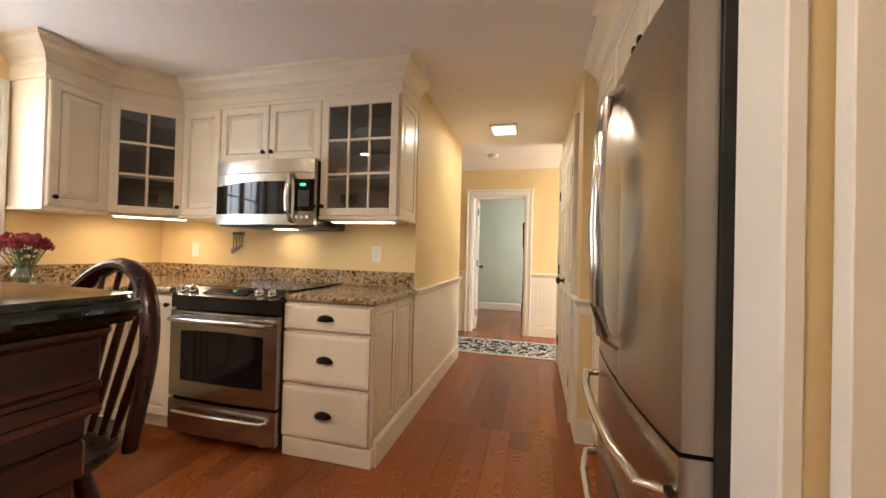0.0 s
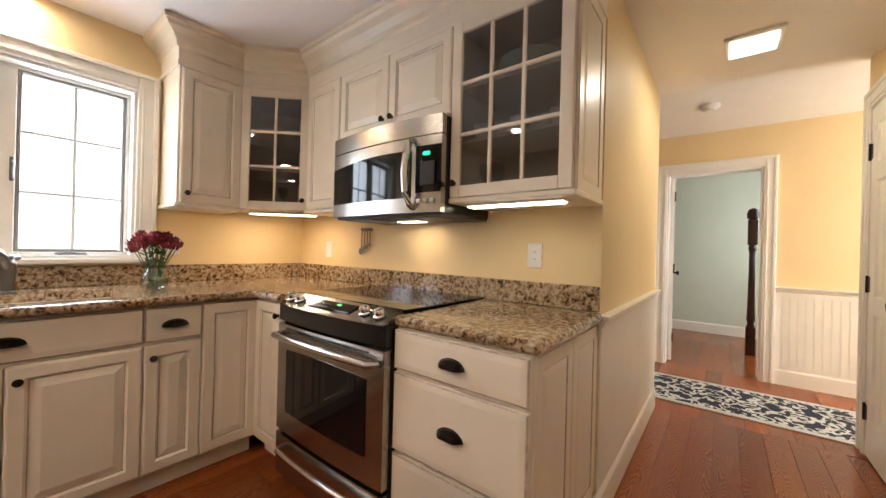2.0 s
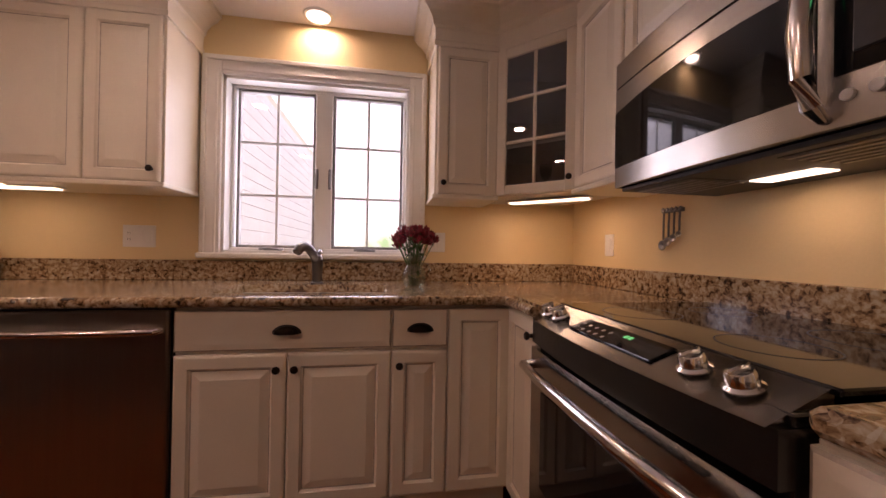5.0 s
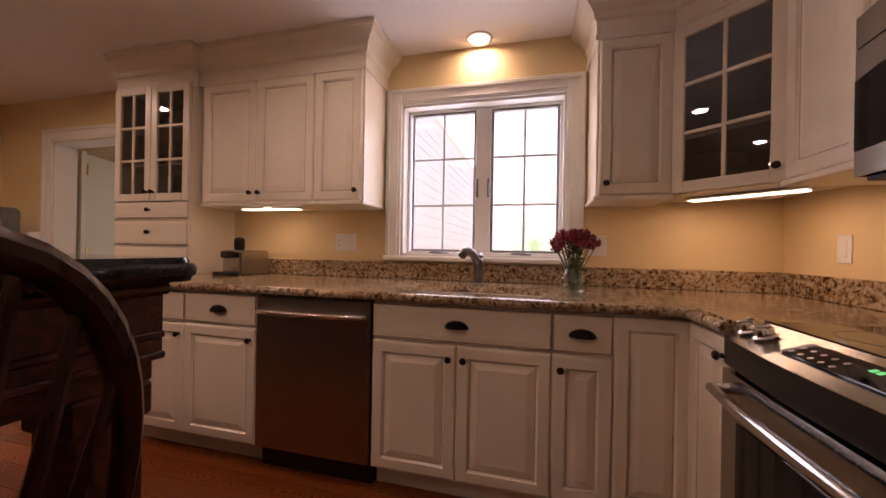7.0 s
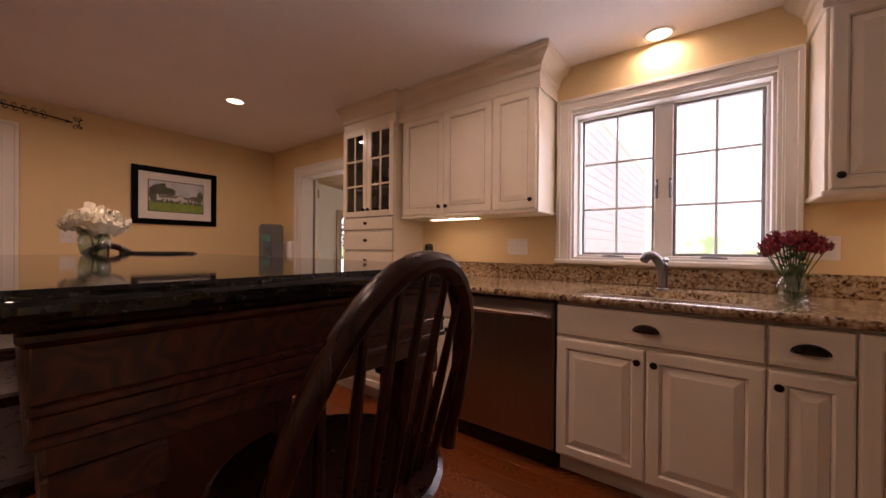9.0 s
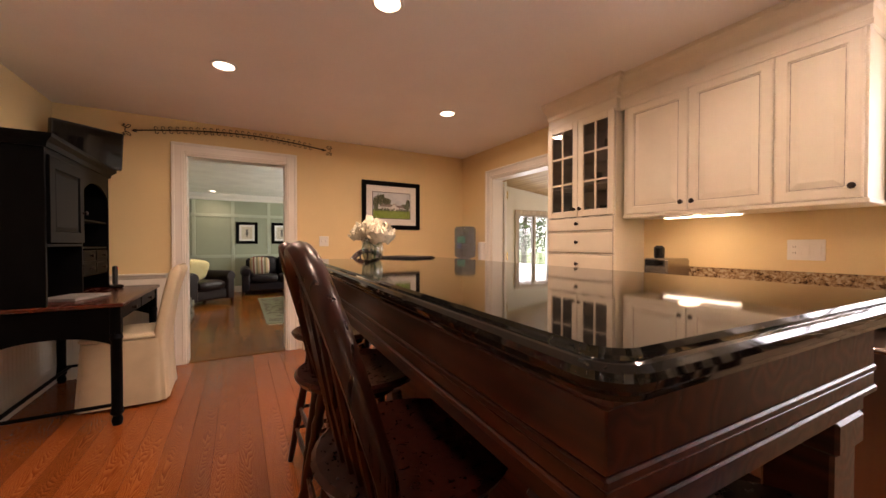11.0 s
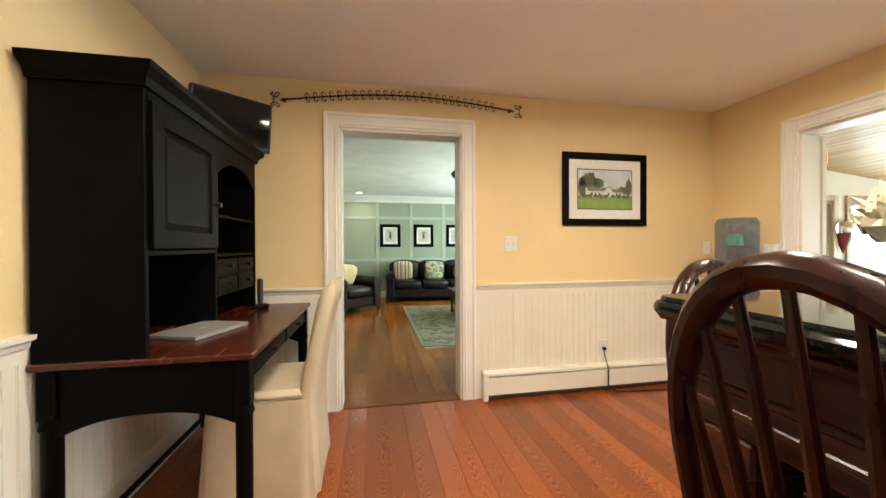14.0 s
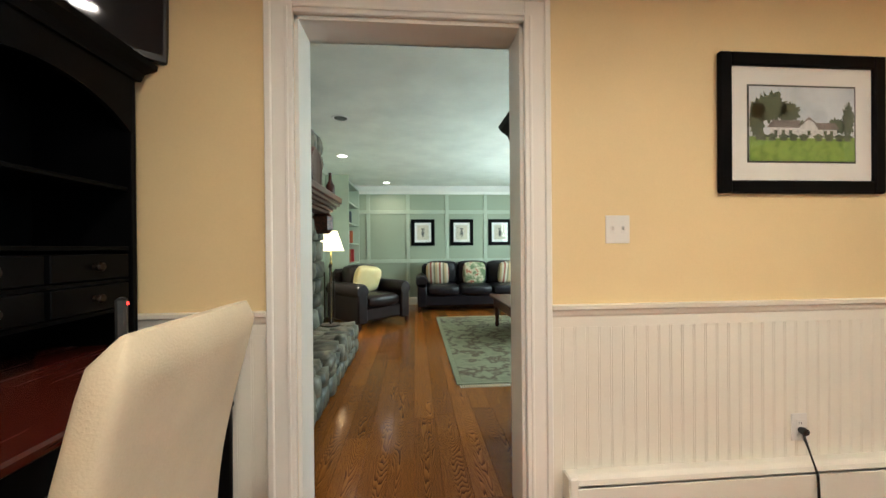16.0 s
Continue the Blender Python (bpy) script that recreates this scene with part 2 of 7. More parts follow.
M_WALL = mat("yellow_wall_paint", (0.81, 0.63, 0.34), 0.6, var=0.03, scale=2.0, bump=0.06, bscale=140)
M_GREEN = mat("sage_wall_paint", (0.33, 0.37, 0.27), 0.6, var=0.03, scale=2.0, bump=0.05, bscale=140)
M_PALE = mat("pale_green_wall", (0.62, 0.66, 0.54), 0.6, var=0.03, scale=2.0, bump=0.05, bscale=140)
M_CREAM = mat("cream_wall_paint", (0.78, 0.74, 0.62), 0.6, var=0.03, scale=2.0, bump=0.05, bscale=140)
M_CEIL = mat("ceiling_paint", (0.90, 0.86, 0.83), 0.8, var=0.03, scale=1.5, bump=0.08, bscale=90)
M_SWIRL = mat("swirled_plaster", (0.87, 0.88, 0.80), 0.7, var=0.06, scale=2.6, bump=0.5, bscale=7)
M_TRIM = mat("white_trim_paint", (0.84, 0.81, 0.75), 0.32, var=0.025, scale=4, bump=0.03, bscale=120)
M_WAIN = mat("cream_wainscot_paint", (0.85, 0.81, 0.71), 0.32, var=0.025, scale=4, bump=0.03, bscale=120)
M_CAB = mat("antique_white_cabinet_paint", (0.83, 0.745, 0.60), 0.33, var=0.03, scale=5, bump=0.04, bscale=150)
M_GLAZE = mat("brown_glaze", (0.55, 0.46, 0.36), 0.5, var=0.2, scale=30)
M_INT = mat("cabinet_inside", (0.66, 0.60, 0.52), 0.6, var=0.05, scale=6)
M_FLOOR = plank_wood("heart_pine_floor", (0.165, 0.034, 0.007), (0.255, 0.064, 0.014), (0.35, 0.108, 0.027), 0.20, 0.06, 0.35, 20.0)
M_OAK = plank_wood("oak_floor", (0.036, 0.010, 0.002), (0.19, 0.062, 0.009), (0.30, 0.110, 0.017), 0.17, 0.0, 0.10, 17.0)
M_CHERRY = wood("dark_cherry_wood", (0.009, 0.0018, 0.001), (0.022, 0.0042, 0.002), (0.040, 0.008, 0.0035), 0.28, 2.0, 'Z', 0.12, 0.2, 0.2)
M_CHERRY.node_tree.nodes["Principled BSDF"].inputs["Specular IOR Level"].default_value = 0.3
M_CHERRYX = wood("dark_cherry_rail", (0.022, 0.005, 0.002), (0.055, 0.012, 0.005), (0.10, 0.024, 0.010), 0.3, 2.0, 'Y', 0.04, 0.2)
M_BLACKWOOD = mat("black_painted_wood", (0.0028, 0.0028, 0.0032), 0.45, var=0.25, scale=8, bump=0.05, spec=0.06)
M_DESKTOP = wood("cherry_desk_top", (0.040, 0.006, 0.003), (0.062, 0.010, 0.005), (0.085, 0.015, 0.007), 0.24, 1.6, 'Y', 0.1, 0.1, 0.15)
M_GRAN = granite("tan_granite", [(0.50, (0.020, 0.013, 0.010)), (0.60, (0.085, 0.045, 0.022)), (0.70, (0.27, 0.17, 0.085)), (0.80, (0.38, 0.27, 0.155)), (0.95, (0.50, 0.42, 0.30))])
M_BLKGRAN = granite("black_granite", [(0.45, (0.006, 0.006, 0.006)), (0.8, (0.011, 0.011, 0.010)), (0.95, (0.022, 0.022, 0.020))], 0.05, 120)
M_STEEL = mat("brushed_stainless", (0.44, 0.41, 0.37), 0.24, 1.0, var=0.03, scale=14, bscale=90, stretch=(0.12, 0.12, 6))
M_STEELV = mat("brushed_stainless_upright", (0.44, 0.39, 0.335), 0.28, 1.0, var=0.03, scale=14, bscale=90, stretch=(6, 6, 0.12))
M_TAPMETAL = mat("dull_nickel", (0.17, 0.16, 0.155), 0.3, 1.0, var=0.05)
M_CHROME = mat("polished_steel", (0.70, 0.68, 0.65), 0.14, 1.0, var=0.03)
M_BLKGLASS = mat("black_glass", (0.006, 0.006, 0.007), 0.05, var=0.1, spec=0.35)
M_BLACK = mat("black_enamel", (0.012, 0.012, 0.012), 0.25, var=0.2)
M_GREY = mat("dark_grey_plastic", (0.05, 0.05, 0.05), 0.5, var=0.2)
M_BRONZE = mat("oil_rubbed_bronze", (0.035, 0.024, 0.018), 0.35, 0.8, var=0.3, scale=40)
M_BRASS = mat("brass", (0.65, 0.45, 0.15), 0.25, 1.0)
M_WHITE = mat("white_plastic", (0.80, 0.78, 0.74), 0.35, var=0.02)
M_PORC = mat("white_porcelain", (0.82, 0.80, 0.77), 0.12, var=0.02)
M_GLASS = glass("clear_pane")
M_CABGLASS = glass("cabinet_pane", (0.80, 0.80, 0.80), 0.0, 0.5)
M_VASE = glass("vase_glass", (0.84, 0.89, 0.87), 0.0, 1.4)
M_CANGLOW = glow("lamp_face", (1.0, 0.86, 0.62), 5.0)
M_STRIPGLOW = glow("strip_face", (1.0, 0.88, 0.62), 4.0)
M_PANELGLOW = glow("panel_face", (1.0, 0.93, 0.78), 1.7)


# ---- mesh helpers ----
def mesh_ob(name, bm, material, smooth=False):
    bmesh.ops.recalc_face_normals(bm, faces=bm.faces[:])
    me = bpy.data.meshes.new(name)
    bm.to_mesh(me)
    bm.free()
    for mm in (material if isinstance(material, (list, tuple)) else [material]):
        me.materials.append(mm)
    if smooth:
        for p in me.polygons:
            p.use_smooth = True
        me.set_sharp_from_angle(angle=radians(38))
    return new(name, me)


def part(name, bm, material, parent, label="", smooth=False, at=None):
    ob = mesh_ob(name, bm, material, smooth)
    ob.parent = parent
    if at is not None:
        ob.matrix_basis = at
    if label:
        ob["label"] = label
    return ob


def thing(name, m, label, category, group="", kind=""):
    ob = new(name)
    ob.empty_display_size = 0.1
    ob.matrix_basis = m
    return tagged(ob, label, category, group, kind)


def single(name, bm, material, label, category, m=None, group="", kind="", smooth=False):
    ob = mesh_ob(name, bm, material, smooth)
    if m is not None:
        ob.matrix_basis = m
    return tagged(ob, label, category, group, kind)


def shared(name, me, parent, m):
    ob = new(name, me)
    ob.parent = parent
    ob.matrix_basis = m
    return ob


def box(bm, a, b, r=0.0, mi=0):
    """A box from corner a to corner b, its edges eased by r."""
    (x0, y0, z0), (x1, y1, z1) = [min(p, q) for p, q in zip(a, b)], [max(p, q) for p, q in zip(a, b)]
    r = min(r, (x1 - x0) * 0.45, (y1 - y0) * 0.45, (z1 - z0) * 0.45)
    if r <= 0:
        v = [bm.verts.new((x, y, z)) for x in (x0, x1) for y in (y0, y1) for z in (z0, z1)]
        for f in ((0, 1, 3, 2), (4, 6, 7, 5), (0, 4, 5, 1), (2, 3, 7, 6), (0, 2, 6, 4), (1, 5, 7, 3)):
            bm.faces.new([v[i] for i in f]).material_index = mi
        return v
    vs = {}
    for ix, x in enumerate((x0, x1)):
        for iy, y in enumerate((y0, y1)):
            for iz, z in enumerate((z0, z1)):
                sx, sy, sz = (1 - 2 * ix) * r, (1 - 2 * iy) * r, (1 - 2 * iz) * r
                vs[ix, iy, iz] = (bm.verts.new((x, y + sy, z + sz)), bm.verts.new((x + sx, y, z + sz)), bm.verts.new((x + sx, y + sy, z)))
    fs = []
    for ax in range(3):
        for s in (0, 1):
            ks = []
            for u, w in ((0, 0), (0, 1), (1, 1), (1, 0)):
                k = [u, w]
                k.insert(ax, s)
                ks.append(vs[tuple(k)][ax])
            fs.append(bm.faces.new(ks))
        o = [i for i in range(3) if i != ax]
        for u in (0, 1):
            for w in (0, 1):
                k0, k1 = [u, w], [u, w]
                k0.insert(ax, 0)
                k1.insert(ax, 1)
                k0, k1 = tuple(k0), tuple(k1)
                fs.append(bm.faces.new((vs[k0][o[0]], vs[k1][o[0]], vs[k1][o[1]], vs[k0][o[1]])))
    for k in vs:
        fs.append(bm.faces.new(vs[k]))
    for f in fs:
        f.material_index = mi
    return fs


def B(a, b, r=0.0):
    bm = bmesh.new()
    box(bm, a, b, r)
    return bm


def lathe(bm, prof, c=(0, 0, 0), n=20, axis='Z', mi=0, cap=True):
    """Turns a profile of (radius, height) about an axis through c."""
    rings = []
    for r, h in prof:
        ring = []
        for i in range(n):
            a = 2 * math.pi * i / n
            p = (r * math.cos(a), r * math.sin(a), h)
            p = {'Z': p, 'Y': (p[0], -p[2], p[1]), 'X': (p[2], p[0], p[1])}[axis]
            ring.append(bm.verts.new((p[0] + c[0], p[1] + c[1], p[2] + c[2])))
        rings.append(ring)
    for a, b in zip(rings, rings[1:]):
        for i in range(n):
            bm.faces.new((a[i], a[(i + 1) % n], b[(i + 1) % n], b[i])).material_index = mi
    if cap:
        bm.faces.new(rings[0]).material_index = mi
        bm.faces.new(rings[-1]).material_index = mi
    return bm


def tube(bm, pts, rad, n=10, mi=0, flat=1.0, up=(0, 0, 1)):
    """A round or flattened bar along the points; rad is one radius or one a point."""
    pts = [Vector(p) for p in pts]
    rads = rad if isinstance(rad, (list, tuple)) else [rad] * len(pts)
    rings = []
    for i, p in enumerate(pts):
        d = (pts[min(i + 1, len(pts) - 1)] - pts[max(i - 1, 0)]).normalized()
        u = Vector(up)
        if abs(u.dot(d)) > 0.95:
            u = Vector((1, 0, 0)) if abs(d.x) < 0.9 else Vector((0, 1, 0))
        s = d.cross(u).normalized()
        w = s.cross(d).normalized()
        rings.append([bm.verts.new(p + rads[i] * (math.cos(t) * s + flat * math.sin(t) * w)) for t in [2 * math.pi * j / n for j in range(n)]])
    for a, b in zip(rings, rings[1:]):
        for i in range(n):
            bm.faces.new((a[i], a[(i + 1) % n], b[(i + 1) % n], b[i])).material_index = mi
    bm.faces.new(rings[0]).material_index = mi
    bm.faces.new(rings[-1]).material_index = mi
    return bm


def rings_panel(bm, x0, z0, x1, z1, steps, mi=None):
    """Nested rectangles on a front that faces -y: steps of (inset, y); the last one is filled. mi: material per step."""
    prev = None
    for k, (ins, y) in enumerate(steps):
        v = [bm.verts.new(p) for p in ((x0 + ins, y, z0 + ins), (x1 - ins, y, z0 + ins), (x1 - ins, y, z1 - ins), (x0 + ins, y, z1 - ins))]
        if prev:
            for i in range(4):
                bm.faces.new((prev[i], prev[(i + 1) % 4], v[(i + 1) % 4], v[i])).material_index = mi[k] if mi else 0
        prev = v
    bm.faces.new(prev).material_index = 0


def sweep(bm, path, prof, closed=False):
    """A moulding: the profile (out, up) carried along a level path of (x, y), out being to the right of the way."""
    n = len(path)
    rows = []
    for i, p in enumerate(path):
        p = Vector(p)
        d0 = (p - Vector(path[i - 1])).normalized() if i else None
        d1 = (Vector(path[i + 1]) - p).normalized() if i < n - 1 else None
        d0, d1 = d0 or d1, d1 or d0
        n0, n1 = Vector((d0.y, -d0.x)), Vector((d1.y, -d1.x))
        m = (n0 + n1).normalized()
        m = m / max(0.3, m.dot(n0))
        rows.append([bm.verts.new((p.x + m.x * o, p.y + m.y * o, z)) for o, z in prof])
    for a, b in zip(rows, rows[1:]):
        for i in range(len(prof) - 1):
            bm.faces.new((a[i], a[i + 1], b[i + 1], b[i]))
    bm.faces.new(rows[0])
    bm.faces.new(rows[-1])
    return bm


# ---- structure ----
XW, XE, YN, YS = -3.0, 1.10, 3.36, -2.64


def wall(name, material, boxes, label):
    bm = bmesh.new()
    for a, b in boxes:
        box(bm, a, b)
    return single(name, bm, material, label, "wall", kind="structure")


wall_west = wall("wall_west", M_WALL, [((-3.16, YS - 0.16, 0), (XW, -1.97, 2.42)), ((-3.16, -1.97, 1.98), (XW, -0.72, 2.42)), ((-3.16, -0.72, 0), (XW, 1.28, 2.42)),
                           ((-3.16, 1.28, 0), (XW, 2.30, 1.05)), ((-3.16, 1.28, 2.03), (XW, 2.30, 2.42)), ((-3.16, 2.30, 0), (XW, YN + 0.12, 2.42))], "yellow painted plaster kitchen wall")
wall_north = wall("wall_north", M_WALL, [((XW, YN, 0), (-0.69, YN + 0.12, 2.42)), ((-0.81, YN + 0.12, 0), (-0.69, 4.92, 2.42))], "yellow painted wall behind the stove")
wall_south = wall("wall_south", M_WALL, [((XW, YS - 0.16, 0), (-0.712, YS, 2.42)), ((-0.712, YS - 0.16, 2.037), (0.192, YS, 2.42)), ((0.192, YS - 0.16, 0), (XE + 0.4, YS, 2.42))], "yellow painted wall with a doorway")
wall_east = wall("wall_east", M_WALL, [((XE, YS, 0), (XE + 0.4, -1.02, 2.42)), ((XE, -1.02, 2.08), (XE + 0.4, 0.02, 2.42)), ((XE + 0.32, -1.02, 0), (XE + 0.4, 0.02, 2.08)), ((XE, 0.02, 0), (XE + 0.4, 1.62, 2.42)),
                           ((0.49, 1.62, 0), (XE + 0.4, 1.74, 2.42)), ((XE + 0.1, 1.74, 0), (XE + 0.4, 3.34, 2.42))], "yellow painted wall behind the desk and shelves")
wall_hall = wall("wall_hall", M_WALL, [((0.405, 3.34, 0), (1.5, 3.68, 2.42)), ((0.405, 3.68, 2.06), (0.52, 5.0, 2.42)), ((0.405, 5.0, 0), (0.52, 5.12, 2.42)), ((0.52, 5.0, 0), (2.4, 5.12, 2.42)),
                           ((1.1, 3.68, 0), (1.2, 5.0, 2.42))], "yellow painted closet wall of the hall")
wall_hall_end = wall("wall_hall_end", M_WALL, [((-2.4, 6.26, 0), (-0.77, 6.38, 2.45)), ((-0.77, 6.26, 2.01), (0.0, 6.38, 2.45)), ((0.0, 6.26, 0), (2.4, 6.38, 2.45)), ((-2.4, 4.80, 0), (-0.81, 4.92, 2.45)), ((-2.5, 4.80, 0), (-2.4, 6.38, 2.45)), ((2.4, 5.0, 0), (2.5, 6.38, 2.45))], "yellow painted wall at the end of the hall")
wall_back_room = wall("wall_back_room", M_PALE, [((-2.2, 8.5, 0), (1.2, 8.6, 2.45)), ((-2.3, 6.38, 0), (-2.2, 8.6, 2.45)), ((1.2, 6.38, 0), (1.3, 8.6, 2.45))], "pale green wall of the room past the hall")
wall_family = wall("wall_family_room", M_GREEN, [((-4.4, -8.56, 0), (1.4, -8.40, 2.42)), ((1.2, -8.4, 0), (1.4, YS - 0.16, 2.42)), ((-3.36, -8.4, 0), (-3.16, -3.37, 2.42)), ((-3.16, -3.37, 0), (-3.06, YS - 0.16, 2.42))], "sage green walls of the family room")
# the end wall's opening is added, out of view, for the fill lamp
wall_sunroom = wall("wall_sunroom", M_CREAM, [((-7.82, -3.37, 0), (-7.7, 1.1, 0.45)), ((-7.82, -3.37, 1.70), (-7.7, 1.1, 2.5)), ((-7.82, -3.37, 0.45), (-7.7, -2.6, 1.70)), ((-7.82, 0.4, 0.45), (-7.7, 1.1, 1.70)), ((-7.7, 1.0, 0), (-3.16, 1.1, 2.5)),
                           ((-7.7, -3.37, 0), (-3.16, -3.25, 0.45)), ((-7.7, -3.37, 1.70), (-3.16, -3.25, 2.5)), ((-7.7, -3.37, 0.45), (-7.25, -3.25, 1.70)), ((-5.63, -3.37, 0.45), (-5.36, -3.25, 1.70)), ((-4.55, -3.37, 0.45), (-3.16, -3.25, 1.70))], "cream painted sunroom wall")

bm = bmesh.new()
box(bm, (XW - 0.16, YS - 0.16, CEIL), (1.5, 4.92, CEIL + 0.1))
ceiling = single("ceiling", bm, M_CEIL, "smooth off-white painted kitchen ceiling", "ceiling", kind="structure")
bm = bmesh.new()
box(bm, (-2.5, 4.922, 2.40), (2.5, 8.6, 2.5))
single("ceiling_hall", bm, M_TRIM, "white painted ceiling of the cross hall", "ceiling", kind="structure")
bm = bmesh.new()
box(bm, (-4.4, -8.5, CEIL), (1.4, YS - 0.162, CEIL + 0.1))
single("ceiling_family_room", bm, M_SWIRL, "white ceiling of swirled plaster", "ceiling", kind="structure")
floor_base = single("floor", B((-4.4, -8.6, -0.12), (2.5, 8.6, -0.012)), M_FLOOR, "reddish heart pine plank floor with a glossy finish", "floor", kind="structure")
single("ground", B((-60, -60, -0.9), (60, 60, -0.6)), mat("lawn", (0.10, 0.17, 0.04), 0.9, var=0.25, scale=1.5, bump=0.5, bscale=30), "green lawn outside the house", "ground", kind="structure")
bm = bmesh.new()
for i in range(31):
    x0 = -3.16 - i * 0.15
    z0, z1 = 2.29 - (-3.16 - x0) * 0.108, 2.29 - (-3.16 - x0 + 0.146) * 0.108
    v = [bm.verts.new(p) for p in ((x0, -3.37, z0), (x0 - 0.146, -3.37, z1), (x0 - 0.146, 1.1, z1), (x0, 1.1, z0), (x0, -3.37, z0 + 0.03), (x0 - 0.146, -3.37, z1 + 0.03), (x0 - 0.146, 1.1, z1 + 0.03), (x0, 1.1, z0 + 0.03))]
    for f in ((0, 1, 2, 3), (0, 4, 5, 1), (2, 6, 7, 3), (1, 5, 6, 2), (0, 3, 7, 4), (4, 7, 6, 5)):
        bm.faces.new([v[k] for k in f])
box(bm, (-7.82, -3.37, 2.36), (-3.16, 1.1, 2.42))
M_PINE = wood("knotty_pine_boards", (0.38, 0.22, 0.08), (0.55, 0.36, 0.16), (0.66, 0.46, 0.22), 0.45, 1.0, 'Y', 0.1)
single("ceiling_sunroom", bm, M_PINE, "sloping sunroom ceiling of pale pine boards", "ceiling", kind="structure")
single("floor_sunroom", B((-7.82, -3.37, -0.12), (-3.16, 1.1, -0.006)), mat("sunroom_tile", (0.42, 0.36, 0.28), 0.4, var=0.08), "tan tiled floor of the sunroom", "floor", kind="structure")


def casing(name, x0, x1, z1, w=0.10, t=0.022, z0=0.0, sill=False, jamb=0.16, material=M_TRIM, label="white painted door casing with a moulded edge"):
    """Casing round an opening in a wall that faces -y at y = 0, with its jamb lining going back."""
    bm = bmesh.new()
    for a, b in ((x0 - w, x0), (x1, x1 + w)):
        box(bm, (a, -t, z0), (b, 0, z1 + w), 0.003)
        c = a if a < x0 else b
        s = 1 if a < x0 else -1
        box(bm, (c - s * 0.004, -t - 0.008, z0), (c + s * 0.022, 0, z1 + w), 0.004)
        e = x0 if a < x0 else x1
        box(bm, (e - s * 0.030, -t - 0.005, z0), (e - s * 0.018, 0, z1 + 0.02), 0.002)
    box(bm, (x0, -t + 0.001, z1), (x1, 0, z1 + w), 0.003)
    box(bm, (x0 - w, -t - 0.009, z1 + w - 0.022), (x1 + w, 0, z1 + w + 0.004), 0.004)
    box(bm, (x0, -t - 0.006, z1 + 0.018), (x1, 0, z1 + 0.030), 0.002)
    box(bm, (x0 - 0.001, 0, z0), (x0 + 0.015, jamb, z1))
    box(bm, (x1 - 0.015, 0, z0), (x1 + 0.001, jamb, z1))
    box(bm, (x0, 0, z1 - 0.015), (x1, jamb, z1 + 0.001))
    if sill:
        box(bm, (x0, 0, z0), (x1, jamb, z0 + 0.015))
        box(bm, (x0 - w - 0.01, -t - 0.03, z0 - 0.03), (x1 + w + 0.01, 0.0, z0), 0.006)
    return single(name, bm, material, label, "trim", kind="structure")


# doorway to the family room, both faces
casing("trim_family_door", -0.712, 0.192, 2.036, w=0.102).matrix_basis = pose(-0.520, YS, 0, 0, 0, 180)
casing("trim_family_door_back", -0.712, 0.192, 2.036, jamb=0.01).matrix_basis = pose(0, YS - 0.16, 0)
single("threshold", B((-0.712, YS - 0.16, -0.002), (0.192, YS, 0.006), 0.003), M_OAK, "oak threshold board between two rooms", "threshold", kind="structure")
casing("trim_sunroom_door", -1.97, -0.72, 1.98).matrix_basis = pose(XW, 0, 0, 0, 0, 90)
casing("trim_hall_door", -0.77, 0.0, 2.01, w=0.09).matrix_basis = pose(0, 6.26, 0)
casing("trim_closet", 3.70, 4.99, 2.06, jamb=0.06).matrix_basis = pose(0.405, 8.69, 0, 0, 0, -90)
casing("trim_window", 1.28, 2.30, 2.03, z0=1.055, sill=True, w=0.095).matrix_basis = pose(XW, 0, 0, 0, 0, 90)
casing("trim_bookcase", -0.02, 1.02, 2.08, w=0.13, jamb=0.005).matrix_basis = pose(XE, 0, 0, 0, 0, -90)
# closing wall trim beside the refrigerator
bm = bmesh.new()
box(bm, (0.484, 1.606, 0), (0.515, 1.745, CEIL), 0.004)
single("trim_refrigerator", bm, M_TRIM, "white trim board on the wall's end", "trim", kind="structure")


# ---- doors ----
def six_panel(bm, w, h, t=0.035, both=True):
    """A six-panel door leaf, hinged at x = 0, its front facing -y."""
    st, mid = 0.105, 0.10
    pw = (w - 2 * st - mid) / 2
    rows = [(0.22, 0.83), (0.93, 1.60), (1.70, h - 0.10)]
    xs = [(st, st + pw), (st + pw + mid, w - st)]
    box(bm, (0, -t, 0), (st, 0, h), 0.002)
    box(bm, (w - st, -t, 0), (w, 0, h), 0.002)
    box(bm, (st + pw, -t, 0), (st + pw + mid, 0, h))
    zs = [(0, rows[0][0]), (rows[0][1], rows[1][0]), (rows[1][1], rows[2][0]), (rows[2][1], h)]
    for x0, x1 in xs:
        for z0, z1 in zs:
            box(bm, (x0, -t, z0), (x1, 0, z1))
        for z0, z1 in rows:
            rings_panel(bm, x0, z0, x1, z1, [(0, -t), (0.008, -t + 0.012), (0.016, -t + 0.012), (0.045, -t + 0.003), (0.05, -t + 0.003)])
            rings_panel(bm, x0, z0, x1, z1, [(0, 0), (0.01, -0.012), (0.05, -0.004)])


def knob_bm(r=0.015, l=0.028):
    bm = bmesh.new()
    lathe(bm, [(0.009, 0), (0.006, l * 0.35), (r * 0.9, l * 0.55), (r, l * 0.75), (r * 0.75, l * 0.95), (0.002, l)], (0, 0, 0), 14, 'Y')
    return bm


